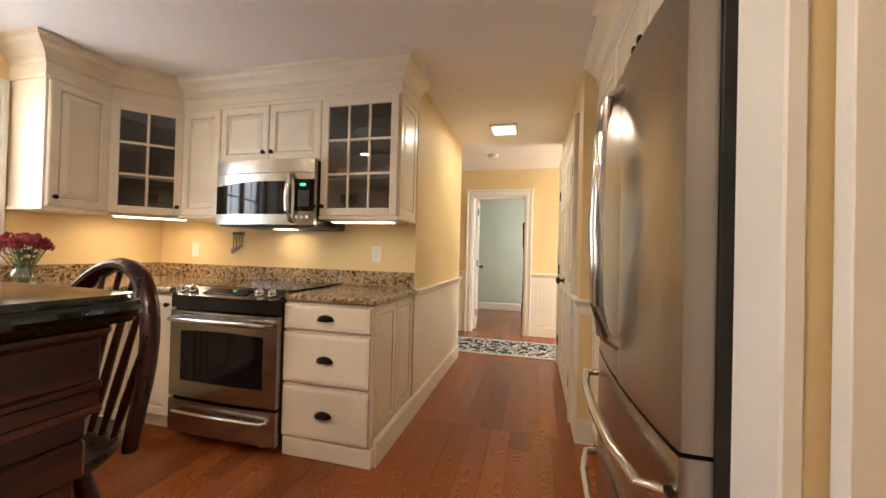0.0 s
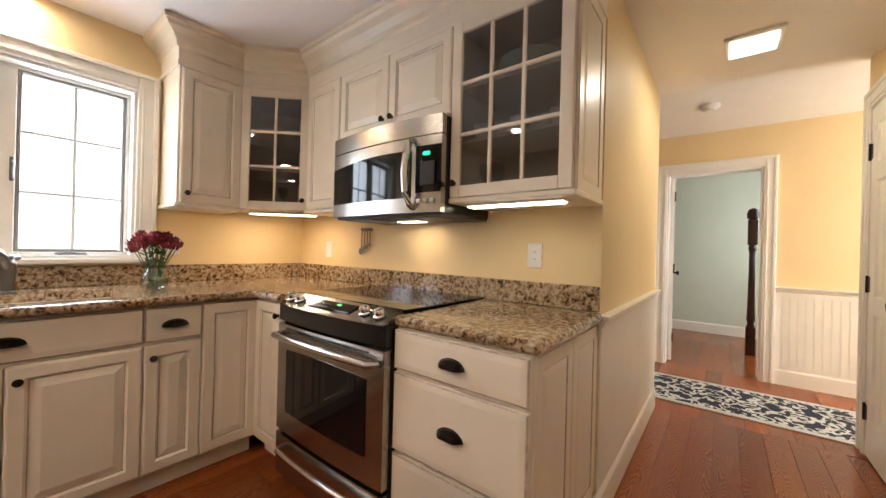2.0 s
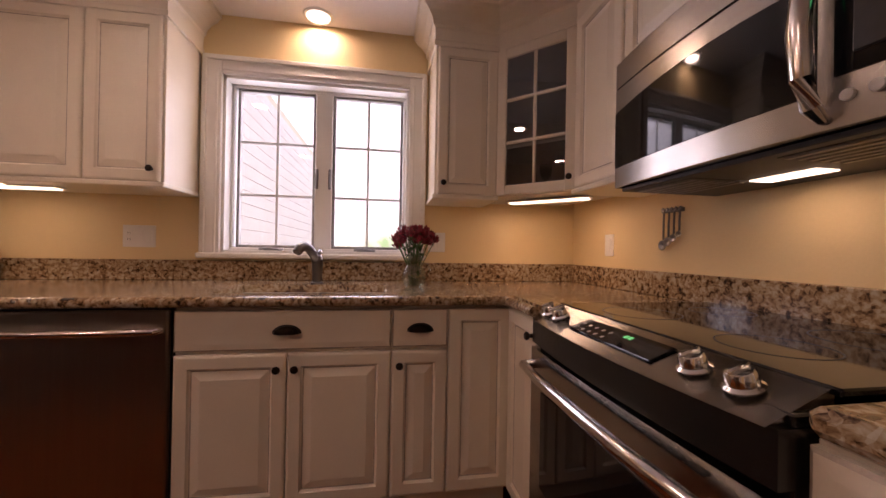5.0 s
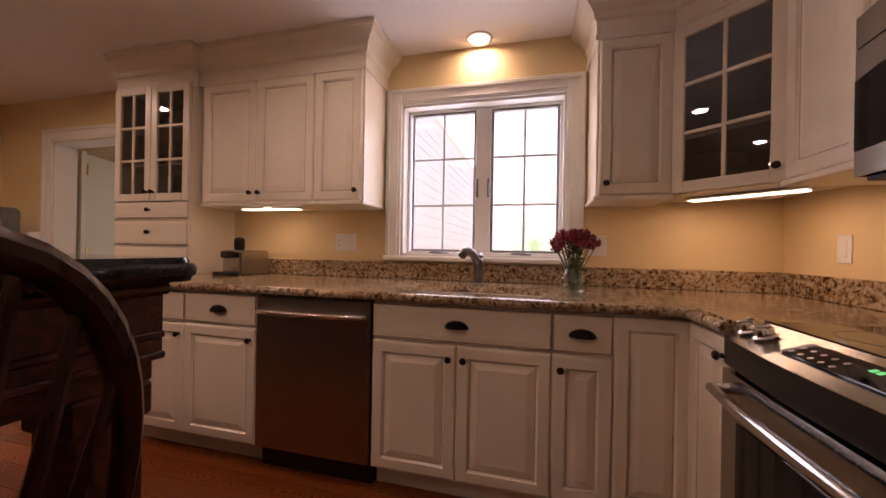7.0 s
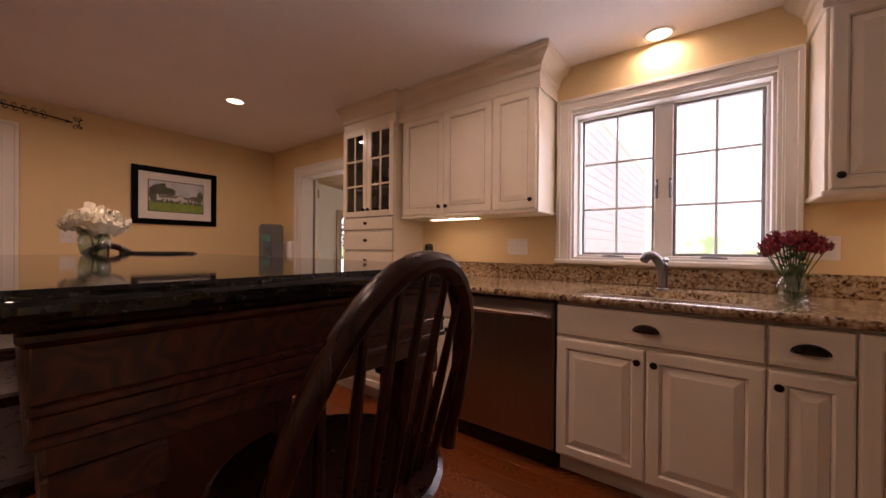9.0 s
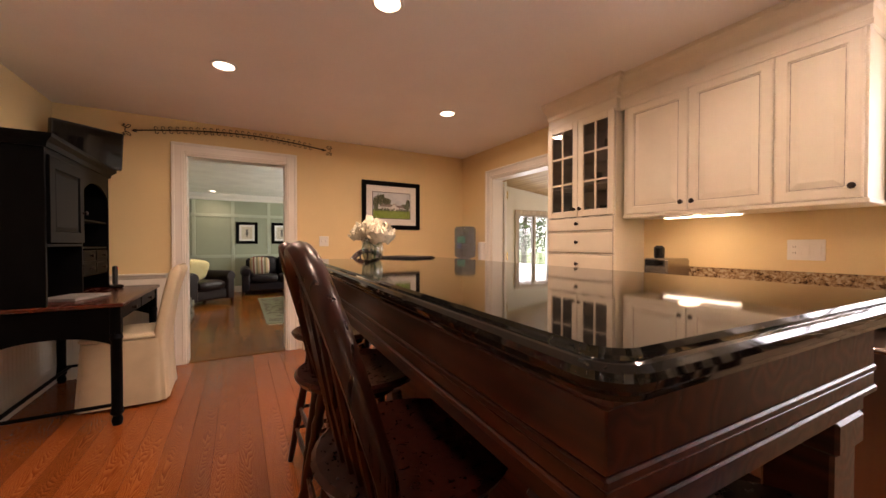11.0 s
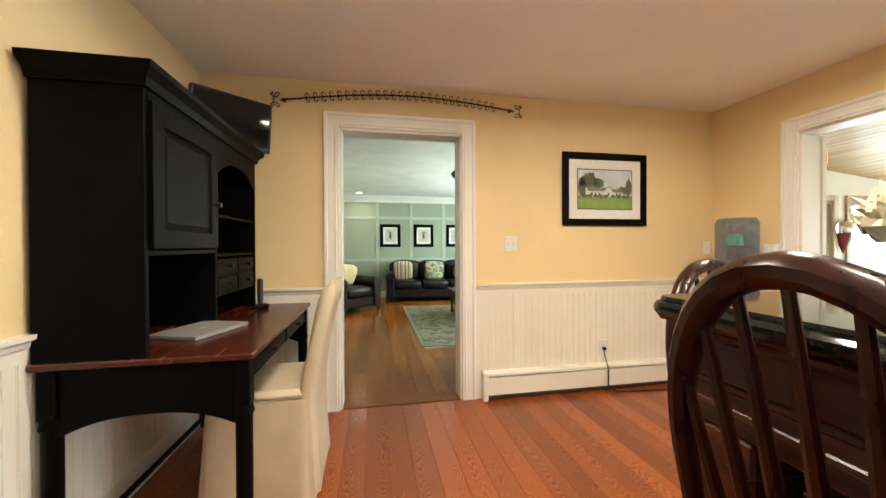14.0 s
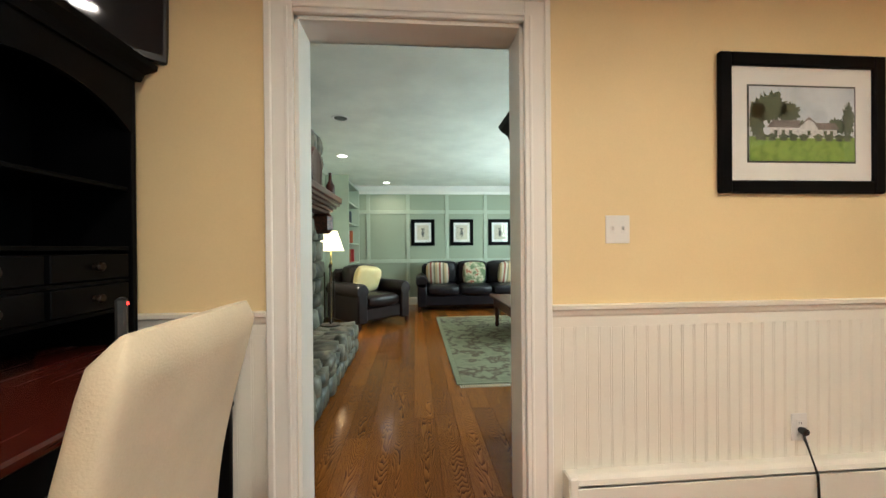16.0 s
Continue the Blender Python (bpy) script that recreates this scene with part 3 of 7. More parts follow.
def door_thing(name, m, w, h, label, knob_x, lever=False):
    d = thing(name, m, label, "door", kind="structure")
    bm = bmesh.new()
    six_panel(bm, w, h)
    leaf = part("door_leaf", bm, M_TRIM, d)
    bm = bmesh.new()
    lathe(bm, [(0.028, 0), (0.028, 0.004), (0.012, 0.008), (0.010, 0.035), (0.024, 0.042), (0.029, 0.056), (0.022, 0.068), (0.003, 0.072)], (knob_x, -0.035, 0.925), 18, 'Y')
    part("door_knob", bm, M_BRONZE, leaf, "dark bronze knob", True)
    for z in (0.25, 1.0, 1.78):
        bm = bmesh.new()
        lathe(bm, [(0.007, -0.05), (0.007, 0.05)], (0.0, -0.040, z), 10)
        box(bm, (0, -0.037, z - 0.045), (0.03, -0.033, z + 0.045))
        part("hinge", bm, M_BRASS if lever else M_BRONZE, leaf)
    return d


door_thing("door_1", pose(0.425, 4.985, 0.012, 0, 0, -90), 0.632, 2.03, "cream six-panel closet door, closed", 0.60)
door_thing("door_2", pose(0.425, 3.715, 0.012, 0, 0, 90) @ Matrix.Diagonal((1, -1, 1, 1)), 0.632, 2.03, "cream six-panel closet door, closed, beside its twin", 0.60)
door_thing("door_3", pose(-0.715, 6.385, 0.012, 0, 0, 96) @ pose(0, 0.035, 0), 0.74, 1.98, "white six-panel door standing open into the back room", 0.69)
door_thing("door_4", pose(-3.20, -1.965, 0.012, 0, 0, 267), 0.62, 1.95, "white door standing open into the sunroom", 0.56, True)
# panelled door near the refrigerator
d5 = thing("door_5", pose(0.545, 1.606, 0.012), "white raised-panel door in the wall by the refrigerator", "door", kind="structure")
bm = bmesh.new()
six_panel(bm, 0.52, 2.03)
part("door_leaf", bm, M_TRIM, d5)


# ---- window over the sink ----
def window_thing(name, m, y0, y1, z0, z1, sashes, cols, rows, label, frame_mat, muntin=0.016, crank=True):
    """Casement window in local x (along the wall) and z, the room on the -y side."""
    w = thing(name, m, label, "window", kind="structure")
    fr = bmesh.new()
    f = 0.03
    box(fr, (y0, 0, z0), (y1, 0.06, z0 + f), 0.004)
    box(fr, (y0, 0, z1 - f), (y1, 0.06, z1), 0.004)
    box(fr, (y0, 0, z0 + f), (y0 + f, 0.06, z1 - f), 0.004)
    box(fr, (y1 - f, 0, z0 + f), (y1, 0.06, z1 - f), 0.004)
    for a, b in zip(sashes, sashes[1:]):
        box(fr, (a[1], -0.004, z0 + f), (b[0], 0.06, z1 - f), 0.004)
    part("window_frame", fr, frame_mat, w)
    for a, b in sashes:
        s = bmesh.new()
        e = 0.016
        za, zb = z0 + f, z1 - f
        box(s, (a, 0.012, za), (a + e, 0.05, zb), 0.003)
        box(s, (b - e, 0.012, za), (b, 0.05, zb), 0.003)
        box(s, (a + e, 0.012, za), (b - e, 0.05, za + e), 0.003)
        box(s, (a + e, 0.012, zb - e), (b - e, 0.05, zb), 0.003)
        sash = part("sash", s, M_SASH, w, "grey weathered sash")
        for i in range(1, cols):
            x = a + (b - a) * i / cols
            part("muntin", B((x - muntin / 2, 0.024, za + e), (x + muntin / 2, 0.036, zb - e), 0.003), M_MUNT, sash)
        for i in range(1, rows):
            z = za + (zb - za) * i / rows
            part("muntin", B((a + e, 0.0245, z - muntin / 2), (b - e, 0.0365, z + muntin / 2), 0.003), M_MUNT, sash)
        g = part("pane", B((a + e - 0.003, 0.029, za + e - 0.003), (b - e + 0.003, 0.032, zb - e + 0.003)), M_GLASS, sash)
        g.visible_shadow = False
        if crank:
            c = bmesh.new()
            xm = (a + b) / 2
            box(c, (xm - 0.055, -0.028, z0 + 0.004), (xm + 0.055, 0.0, z0 + 0.028), 0.008)
            tube(c, [(xm + 0.03, -0.03, z0 + 0.022), (xm - 0.03, -0.045, z0 + 0.03), (xm - 0.07, -0.05, z0 + 0.022)], 0.006, 8)
            part("crank", c, M_GREYMET, w, "grey metal window crank", True)
    if crank:
        for x in (sashes[0][1] + 0.012, sashes[1][0] - 0.012):
            c = bmesh.new()
            box(c, (x - 0.008, -0.012, z0 + 0.38), (x + 0.008, 0.002, z0 + 0.50), 0.004)
            tube(c, [(x, -0.012, z0 + 0.48), (x, -0.03, z0 + 0.46), (x, -0.026, z0 + 0.39)], 0.006, 8)
            part("latch", c, M_GREYMET, w, "grey metal window latch", True)
    return w


M_SASH = mat("grey_sash", (0.30, 0.29, 0.27), 0.5, var=0.1, scale=20)
M_MUNT = mat("pale_muntin", (0.82, 0.82, 0.80), 0.5, var=0.05)
M_GREYMET = mat("grey_hardware", (0.22, 0.21, 0.20), 0.4, 0.6, var=0.1)
M_TAN = wood("tan_window_wood", (0.30, 0.22, 0.14), (0.42, 0.32, 0.21), (0.5, 0.4, 0.27), 0.45, 1.0, 'Z', 0.1)
window_thing("window_1", pose(-3.075, 0, 0, 0, 0, 90), 1.28, 2.30, 1.055, 2.03, [(1.322, 1.755), (1.852, 2.268)], 2, 3, "white casement window with two sashes over the sink", M_TRIM)
# unseen window, added round the fill lamp's opening
window_thing("window_4", pose(-7.76, 0, 0, 0, 0, 90), -2.6, 0.4, 0.45, 1.70, [(-2.56, -1.63), (-1.57, -0.63), (-0.57, 0.36)], 1, 1, "tan wooden sunroom window added unseen in the end wall", M_TAN, crank=False)
for nm, a, b, ss in (("window_2", -5.36, -4.55, [(-5.32, -4.98), (-4.93, -4.59)]), ("window_3", -7.25, -5.63, [(-7.21, -6.47), (-6.40, -5.67)])):
    window_thing(nm, pose(0, -3.25, 0) @ pose(0, 0, 0, 0, 0, 180) @ Matrix.Diagonal((-1, 1, 1, 1)), a, b, 0.45, 1.70, ss, 1, 1, "tan wooden sunroom window onto the garden", M_TAN, crank=False)
    bm = bmesh.new()
    for u, v in (((a - 0.07, 0.38), (a, 1.77)), ((b, 0.38), (b + 0.07, 1.77)), ((a, 1.70), (b, 1.77)), ((a, 0.38), (b, 0.45))):
        box(bm, (u[0], -3.252, u[1]), (v[0], -3.225, v[1]), 0.003)
    single("trim_sunroom_window", bm, M_TAN, "tan wooden window trim", "trim", kind="structure")

# ---- rails, boards and wainscot ----
RAIL = [(0, 0.800), (0.014, 0.800), (0.014, 0.842), (0.018, 0.846), (0.022, 0.852), (0.026, 0.868), (0.040, 0.876), (0.042, 0.892), (0, 0.892)]
BASE = [(0, 0), (0.016, 0), (0.016, 0.125), (0.010, 0.140), (0.006, 0.148), (0, 0.148)]


def mould(name, path, prof, label, material=M_TRIM):
    bm = bmesh.new()
    sweep(bm, path, prof)
    return single(name, bm, material, label, "trim", kind="structure")


def wains(name, m, length, z1=0.80, label="cream beadboard wainscot of narrow upright boards"):
    """Beadboard that faces -y: narrow boards with a beaded joint."""
    t = thing(name, m, label, "wainscot", kind="structure")
    n = max(1, round(length / 0.052))
    w = length / n
    bm = bmesh.new()
    box(bm, (0.0006, -0.010, 0), (w - 0.0082, -0.0072, z1), 0.0012)
    box(bm, (w - 0.0076, -0.0098, 0), (w - 0.0006, -0.0072, z1), 0.0018)
    first = part("board", bm, M_WAIN, t)
    part("backing", B((0, -0.0072, 0), (length, 0, z1)), M_WAIN, t)
    for i in range(1, n):
        shared("board", first.data, t, pose(i * w, 0, 0))
    return t


for nm, path in (("trim_rail_south", [(-0.816, YS), (-2.98, YS)]), ("trim_rail_corner", [(XE, YS), (0.296, YS)]), ("trim_rail_hall", [(-0.69, YN - 0.02), (-0.69, 4.92)]),
                 ("trim_rail_hall_end", [(0.093, 6.26), (2.39, 6.26)]), ("trim_rail_hall_left", [(-2.39, 6.26), (-0.865, 6.26)]), ("trim_rail_closet", [(0.405, 3.58), (0.405, 3.34), (0.50, 3.34)]), ("trim_rail_east", [(XE, -1.155), (XE, YS)])):
    mould(nm, path, RAIL, "cream moulded chair rail along the wall", M_WAIN)
for nm, path in (("baseboard_hall", [(-0.69, YN - 0.62), (-0.69, 4.92)]), ("baseboard_hall_end", [(0.093, 6.26), (2.39, 6.26)]), ("baseboard_hall_left", [(-2.39, 6.26), (-0.865, 6.26)]), ("baseboard_back_room", [(-2.2, 8.5), (1.2, 8.5)]),
                 ("baseboard_closet", [(0.405, 3.58), (0.405, 3.34), (0.50, 3.34)]), ("baseboard_east", [(XE, -1.155), (XE, YS)]), ("baseboard_corner", [(XE, YS), (0.296, YS)]), ("baseboard_family", [(1.2, -8.4), (-4.2, -8.4)])):
    mould(nm, path, BASE, "white painted baseboard with a moulded top", M_WAIN)
wains("wainscot_south", pose(-0.816, YS, 0, 0, 0, 180), 2.18)
wains("wainscot_corner", pose(XE, YS, 0, 0, 0, 180), 0.80)
wains("wainscot_hall_end", pose(0.093, 6.26, 0), 1.20, label="white beadboard wainscot in the hall")
wains("wainscot_hall_left", pose(-1.50, 6.26, 0), 0.63, label="white beadboard wainscot in the hall")
wains("wainscot_east", pose(XE, -1.155, 0, 0, 0, -90), 1.48)
single("wainscot_panel_hall", B((-0.69, YN, 0.0), (-0.684, 4.92, 0.80)), M_WAIN, "smooth cream wall panel under the chair rail", "wainscot", kind="structure")
single("wainscot_panel_closet", B((0.399, 3.34, 0.0), (0.405, 3.58, 0.80)), M_WAIN, "smooth cream wall panel under the chair rail", "wainscot", kind="structure")

# ---- kitchen cabinets ----
DOOR_STEPS = [(0, 0), (0, -0.014), (0.004, -0.019), (0.010, -0.021), (0.048, -0.021), (0.052, -0.015), (0.056, -0.0115), (0.060, -0.0105), (0.088, -0.0195), (0.091, -0.0205), (0.094, -0.0205)]
DOOR_MI = [0, 0, 0, 0, 0, 0, 0, 1, 0, 0, 0]
DRAWER_STEPS = [(0, 0), (0, -0.014), (0.006, -0.018), (0.012, -0.0185), (0.026, -0.0205), (0.028, -0.0205)]
DRAWER_MI = [0, 0, 1, 0, 0, 0]


def knob(parent, x, y, z):
    ob = part("knob", knob_bm(), M_BRONZE, parent, "dark bronze knob", True)
    ob.matrix_basis = pose(x, y, z)
    return ob


def cup_pull(parent, x, y, z, w=0.095):
    """A bin pull: the upper half of a hollow shell, open below."""
    bm = bmesh.new()
    n, k = 14, 6
    grid = []
    for j in range(k + 1):
        b = math.pi / 2 * j / k
        row = []
        for i in range(n + 1):
            a = math.pi * i / n
            r = math.cos(b)
            row.append(bm.verts.new((w / 2 * math.cos(a) * (0.35 + 0.65 * r), -0.026 * math.sin(b) - 0.001, 0.029 * r * math.sin(a) - 0.011 + (0.010 * math.sin(b) if 0 < i < n else 0))))
        grid.append(row)
    for r0, r1 in zip(grid, grid[1:]):
        for i in range(n):
            bm.faces.new((r0[i], r0[i + 1], r1[i + 1], r1[i]))
    geom = bmesh.ops.solidify(bm, geom=bm.faces[:], thickness=0.002)
    tube(bm, [((w / 2 + 0.003) * math.cos(math.pi * q / 12), -0.003, 0.031 * math.sin(math.pi * q / 12) - 0.011) for q in range(13)], 0.003, 6)
    box(bm, (-w * 0.30, -0.027, -0.012), (w * 0.30, -0.021, 0.006), 0.003)
    ob = part("cup_pull", bm, M_BRONZE, parent, "dark bronze cup pull", True)
    ob.matrix_basis = pose(x, y, z)
    return ob


def cab_door(unit, x0, x1, z0, z1, knob_at=None, name="door"):
    bm = bmesh.new()
    rings_panel(bm, 0, 0, x1 - x0 - 0.004, z1 - z0 - 0.004, DOOR_STEPS, DOOR_MI)
    d = part(name, bm, [M_CAB, M_GLAZE], unit)
    d.matrix_basis = pose(x0 + 0.002, 0, z0 + 0.002)
    if knob_at:
        kx = 0.030 if 'l' in knob_at else (x1 - x0 - 0.034)
        kz = 0.055 if 'b' in knob_at else (z1 - z0 - 0.06)
        knob(d, kx, -0.020, kz)
    return d


def cab_drawer(unit, x0, x1, z0, z1, pull='cup', panel=False):
    bm = bmesh.new()
    rings_panel(bm, 0, 0, x1 - x0 - 0.004, z1 - z0 - 0.004, DRAWER_STEPS, DRAWER_MI)
    d = part("drawer", bm, [M_CAB, M_GLAZE], unit)
    d.matrix_basis = pose(x0 + 0.002, 0, z0 + 0.002)
    if pull == 'cup':
        cup_pull(d, (x1 - x0) / 2 - 0.002, -0.0205, (z1 - z0) / 2 - 0.004)
    elif pull == 'knob':
        knob(d, (x1 - x0) / 2 - 0.002, -0.0205, (z1 - z0) / 2)
    return d


def glass_door(unit, x0, x1, z0, z1, cols, rows, knob_at):
    """A cabinet door with a grid of muntins and one pane behind them."""
    w, h = x1 - x0 - 0.004, z1 - z0 - 0.004
    st = 0.050
    bm = bmesh.new()
    for a, b in (((0, 0), (st, h)), ((w - st, 0), (w, h)), ((st, 0), (w - st, st)), ((st, h - st), (w - st, h))):
        box(bm, (a[0], -0.020, a[1]), (b[0], 0, b[1]), 0.003)
    d = part("door", bm, [M_CAB, M_GLAZE], unit)
    d.matrix_basis = pose(x0 + 0.002, 0, z0 + 0.002)
    for i in range(1, cols):
        x = st + (w - 2 * st) * i / cols
        part("muntin", B((x - 0.008, -0.017, st), (x + 0.008, -0.004, h - st), 0.003), M_CAB, d)
    for i in range(1, rows):
        z = st + (h - 2 * st) * i / rows
        part("muntin", B((st, -0.0175, z - 0.008), (w - st, -0.0045, z + 0.008), 0.003), M_CAB, d)
    part("pane", B((st - 0.004, -0.008, st - 0.004), (w - st + 0.004, -0.006, h - st + 0.004)), M_CABGLASS, d)
    knob(d, 0.026 if 'l' in knob_at else w - 0.026, -0.020, 0.06 if 'b' in knob_at else h - 0.06)
    return d


def carcass(unit, w, d, z0, z1, hollow=False, shelves=()):
    bm = bmesh.new()
    if not hollow:
        box(bm, (0, 0.001, z0), (w, d, z1), 0.002)
        part("body", bm, M_CAB, unit)
    else:
        for a, b in (((0, 0.001, z0), (0.018, d, z1)), ((w - 0.018, 0.001, z0), (w, d, z1)), ((0.018, 0.001, z0), (w - 0.018, d, z0 + 0.018)), ((0.018, 0.001, z1 - 0.018), (w - 0.018, d, z1)), ((0.018, d - 0.008, z0 + 0.018), (w - 0.018, d, z1 - 0.018))):
            box(bm, a, b, 0.001)
        part("body", bm, M_INT, unit)
        for s in shelves:
            part("shelf", B((0.019, 0.03, s), (w - 0.019, d - 0.01, s + 0.016), 0.002), M_INT, unit)


def side_panel(unit, x, d, z0, z1, left, m=None):
    """A raised end panel on a cabinet's side."""
    bm = bmesh.new()
    rings_panel(bm, 0, z0, d, z1, [(0, 0), (0, -0.006), (0.045, -0.006), (0.050, -0.002), (0.07, -0.006), (0.072, -0.006)], [0, 0, 0, 1, 0, 0])
    ob = part("end_panel", bm, [M_CAB, M_GLAZE], unit)
    ob.matrix_basis = pose(x, d if left else 0.0, 0, 0, 0, -90 if left else 90)
    return ob


def toe(unit, w, d):
    part("toe_kick", B((0, 0.06, 0), (w, d, 0.1)), M_CAB, unit)


FW, FN = -2.31, 2.70
CT = 0.905


def base_w(y0, y1, label):
    u = thing("base_cabinet", pose(FW, y0, 0, 0, 0, 90), label, "cabinet", "base cabinets")
    carcass(u, y1 - y0, 0.66, 0.10, 0.860)
    toe(u, y1 - y0, 0.66)
    return u


u = base_w(-0.65, -0.15, "cream raised-panel base cabinet below the glazed tower")
cab_drawer(u, 0, 0.5, 0.70, 0.855)
cab_door(u, 0, 0.5, 0.11, 0.69, 'rt')
u = base_w(-0.15, 0.347, "cream raised-panel base cabinet beside the bar table")
cab_drawer(u, 0, 0.497, 0.70, 0.855)
cab_door(u, 0, 0.497, 0.11, 0.69, 'rt')
u = base_w(0.347, 0.797, "cream base cabinet with a drawer beside the dishwasher")
cab_drawer(u, 0, 0.45, 0.70, 0.855)
cab_door(u, 0, 0.45, 0.11, 0.69, 'rt')
u = base_w(1.423, 2.203, "cream sink cabinet with two raised-panel doors")
cab_drawer(u, 0, 0.78, 0.70, 0.855)
cab_door(u, 0, 0.39, 0.11, 0.69, 'rt')
cab_door(u, 0.39, 0.78, 0.11, 0.69, 'lt')
u = base_w(2.203, 2.429, "narrow cream base cabinet with a small drawer")
cab_drawer(u, 0, 0.226, 0.70, 0.855)
cab_door(u, 0, 0.226, 0.11, 0.69, 'lt')
u = base_w(2.429, 2.699, "cream corner base cabinet with a tall raised panel")
cab_door(u, 0, 0.27, 0.11, 0.855)
u = thing("base_cabinet", pose(-2.31, FN, 0), "cream corner cabinet door beside the stove", "cabinet", "base cabinets")
carcass(u, 0.30, 0.66, 0.10, 0.860)
toe(u, 0.30, 0.6)
cab_door(u, 0.022, 0.30, 0.11, 0.855, 'rt')
u = thing("drawer_cabinet", pose(-1.236, 2.715, 0), "cream three-drawer base cabinet at the end of the stove wall", "cabinet", "base cabinets")
carcass(u, 0.535, 0.64, 0.10, 0.860)
toe(u, 0.535, 0.64)
cab_drawer(u, 0, 0.535, 0.71, 0.855)
cab_drawer(u, 0, 0.535, 0.415, 0.70)
cab_drawer(u, 0, 0.535, 0.115, 0.405)
for a, b in ((0.0, 0.31), (0.32, 0.62)):
    bm = bmesh.new()
    rings_panel(bm, a, 0.16, b, 0.85, [(0, 0), (0, -0.006), (0.045, -0.006), (0.050, -0.002), (0.07, -0.006), (0.072, -0.006)], [0, 0, 0, 1, 0, 0])
    ob = part("end_panel", bm, [M_CAB, M_GLAZE], u)
    ob.matrix_basis = pose(0.535, 0.012, 0, 0, 0, 90)
part("base_trim", B((0.0, -0.004, 0.0), (0.545, 0.635, 0.10), 0.004), M_CAB, u)

# ---- wall cabinets ----
UW, UN, UZ0, UZ1 = -2.69, 3.03, 1.375, 2.145


def wall_cab(name, m, w, d, label, z0=UZ0, z1=UZ1, hollow=False, shelves=()):
    u = thing(name, m, label, "cabinet", "wall cabinets")
    carcass(u, w, d, z0, z1, hollow, shelves)
    return u


u = wall_cab("wall_cabinet", pose(UW, 0.0, 0, 0, 0, 90), 0.845, 0.31, "cream two-door wall cabinet beside the glazed tower")
cab_door(u, 0.03, 0.434, UZ0, UZ1 - 0.01, 'rb')
cab_door(u, 0.434, 0.842, UZ0, UZ1 - 0.01, 'lb')
u = wall_cab("wall_cabinet", pose(UW, 0.846, 0, 0, 0, 90), 0.32, 0.31, "cream single-door wall cabinet beside the window")
cab_door(u, 0, 0.31, UZ0, UZ1 - 0.01, 'rb')
part("light_rail", B((-0.84, -0.022, UZ0 - 0.022), (0.33, 0.31, UZ0), 0.004), M_CAB, u)
u = wall_cab("wall_cabinet", pose(UW, 2.415, 0, 0, 0, 90), 0.335, 0.31, "cream single-door wall cabinet in the window corner")
cab_door(u, 0.01, 0.33, UZ0, UZ1 - 0.01, 'lb')
part("light_rail", B((-0.012, -0.022, UZ0 - 0.022), (0.335, 0.31, UZ0), 0.004), M_CAB, u)
# diagonal corner cabinet with a glazed door
u = thing("corner_cabinet", pose(UW, 2.752, 0, 0, 0, 45), "cream diagonal corner cabinet with a glazed door", "cabinet", "wall cabinets")
DW = 0.293 * math.sqrt(2) - 0.005
bm = bmesh.new()
h = [(0, 0), (DW, 0), (DW + 0.21, 0.21), (DW / 2, 0.50), (-0.21, 0.21)]
for za, zb in ((UZ0, UZ0 + 0.018), (UZ1 - 0.018, UZ1), (1.62, 1.634), (1.87, 1.884)):
    lo, hi = [bm.verts.new((x, y + 0.004, za)) for x, y in h], [bm.verts.new((x, y + 0.004, zb)) for x, y in h]
    bm.faces.new(lo)
    bm.faces.new(hi)
    for i in range(5):
        bm.faces.new((lo[i], lo[(i + 1) % 5], hi[(i + 1) % 5], hi[i]))
for (xa, ya), (xb, yb) in zip(h[1:], h[2:] + h[:1]):
    v = [bm.verts.new(p) for p in ((xa, ya + 0.003, UZ0), (xb, yb + 0.003, UZ0), (xb, yb + 0.003, UZ1), (xa, ya + 0.003, UZ1))]
    bm.faces.new(v)
part("body", bm, M_INT, u)
glass_door(u, 0.0, DW, UZ0, UZ1 - 0.01, 2, 3, 'rb')
u = wall_cab("wall_cabinet", pose(-2.395, UN, 0), 0.354, 0.33, "narrow cream wall cabinet beside the microwave")
cab_door(u, 0.02, 0.35, UZ0, UZ1 - 0.01)
part("light_rail", B((0, -0.022, UZ0 - 0.022), (0.354, 0.33, UZ0), 0.004), M_CAB, u)
u = wall_cab("wall_cabinet", pose(-2.04, UN, 0), 0.80, 0.33, "cream two-door wall cabinet above the microwave", 1.745)
cab_door(u, 0, 0.40, 1.75, UZ1 - 0.01, 'rb')
cab_door(u, 0.40, 0.80, 1.75, UZ1 - 0.01, 'lb')
u = wall_cab("glass_cabinet", pose(-1.238, UN, 0), 0.535, 0.33, "cream glazed wall cabinet with dishes inside", hollow=True, shelves=(1.62, 1.86))
glass_door(u, 0, 0.535, UZ0, UZ1 - 0.01, 3, 3, 'lb')
bm = bmesh.new()
box(bm, (0.5355, 0.001, UZ0), (0.539, 0.33, UZ1))
part("side", bm, M_CAB, u)
bm = bmesh.new()
rings_panel(bm, 0, UZ0 + 0.0, 0.31, UZ1 - 0.01, [(0, 0), (0, -0.006), (0.045, -0.006), (0.050, -0.002), (0.07, -0.006), (0.072, -0.006)], [0, 0, 0, 1, 0, 0])
part("end_panel", bm, [M_CAB, M_GLAZE], u).matrix_basis = pose(0.539, 0.008, 0, 0, 0, 90)
part("light_rail", B((-0.002, -0.022, UZ0 - 0.022), (0.549, 0.33, UZ0), 0.004), M_CAB, u)
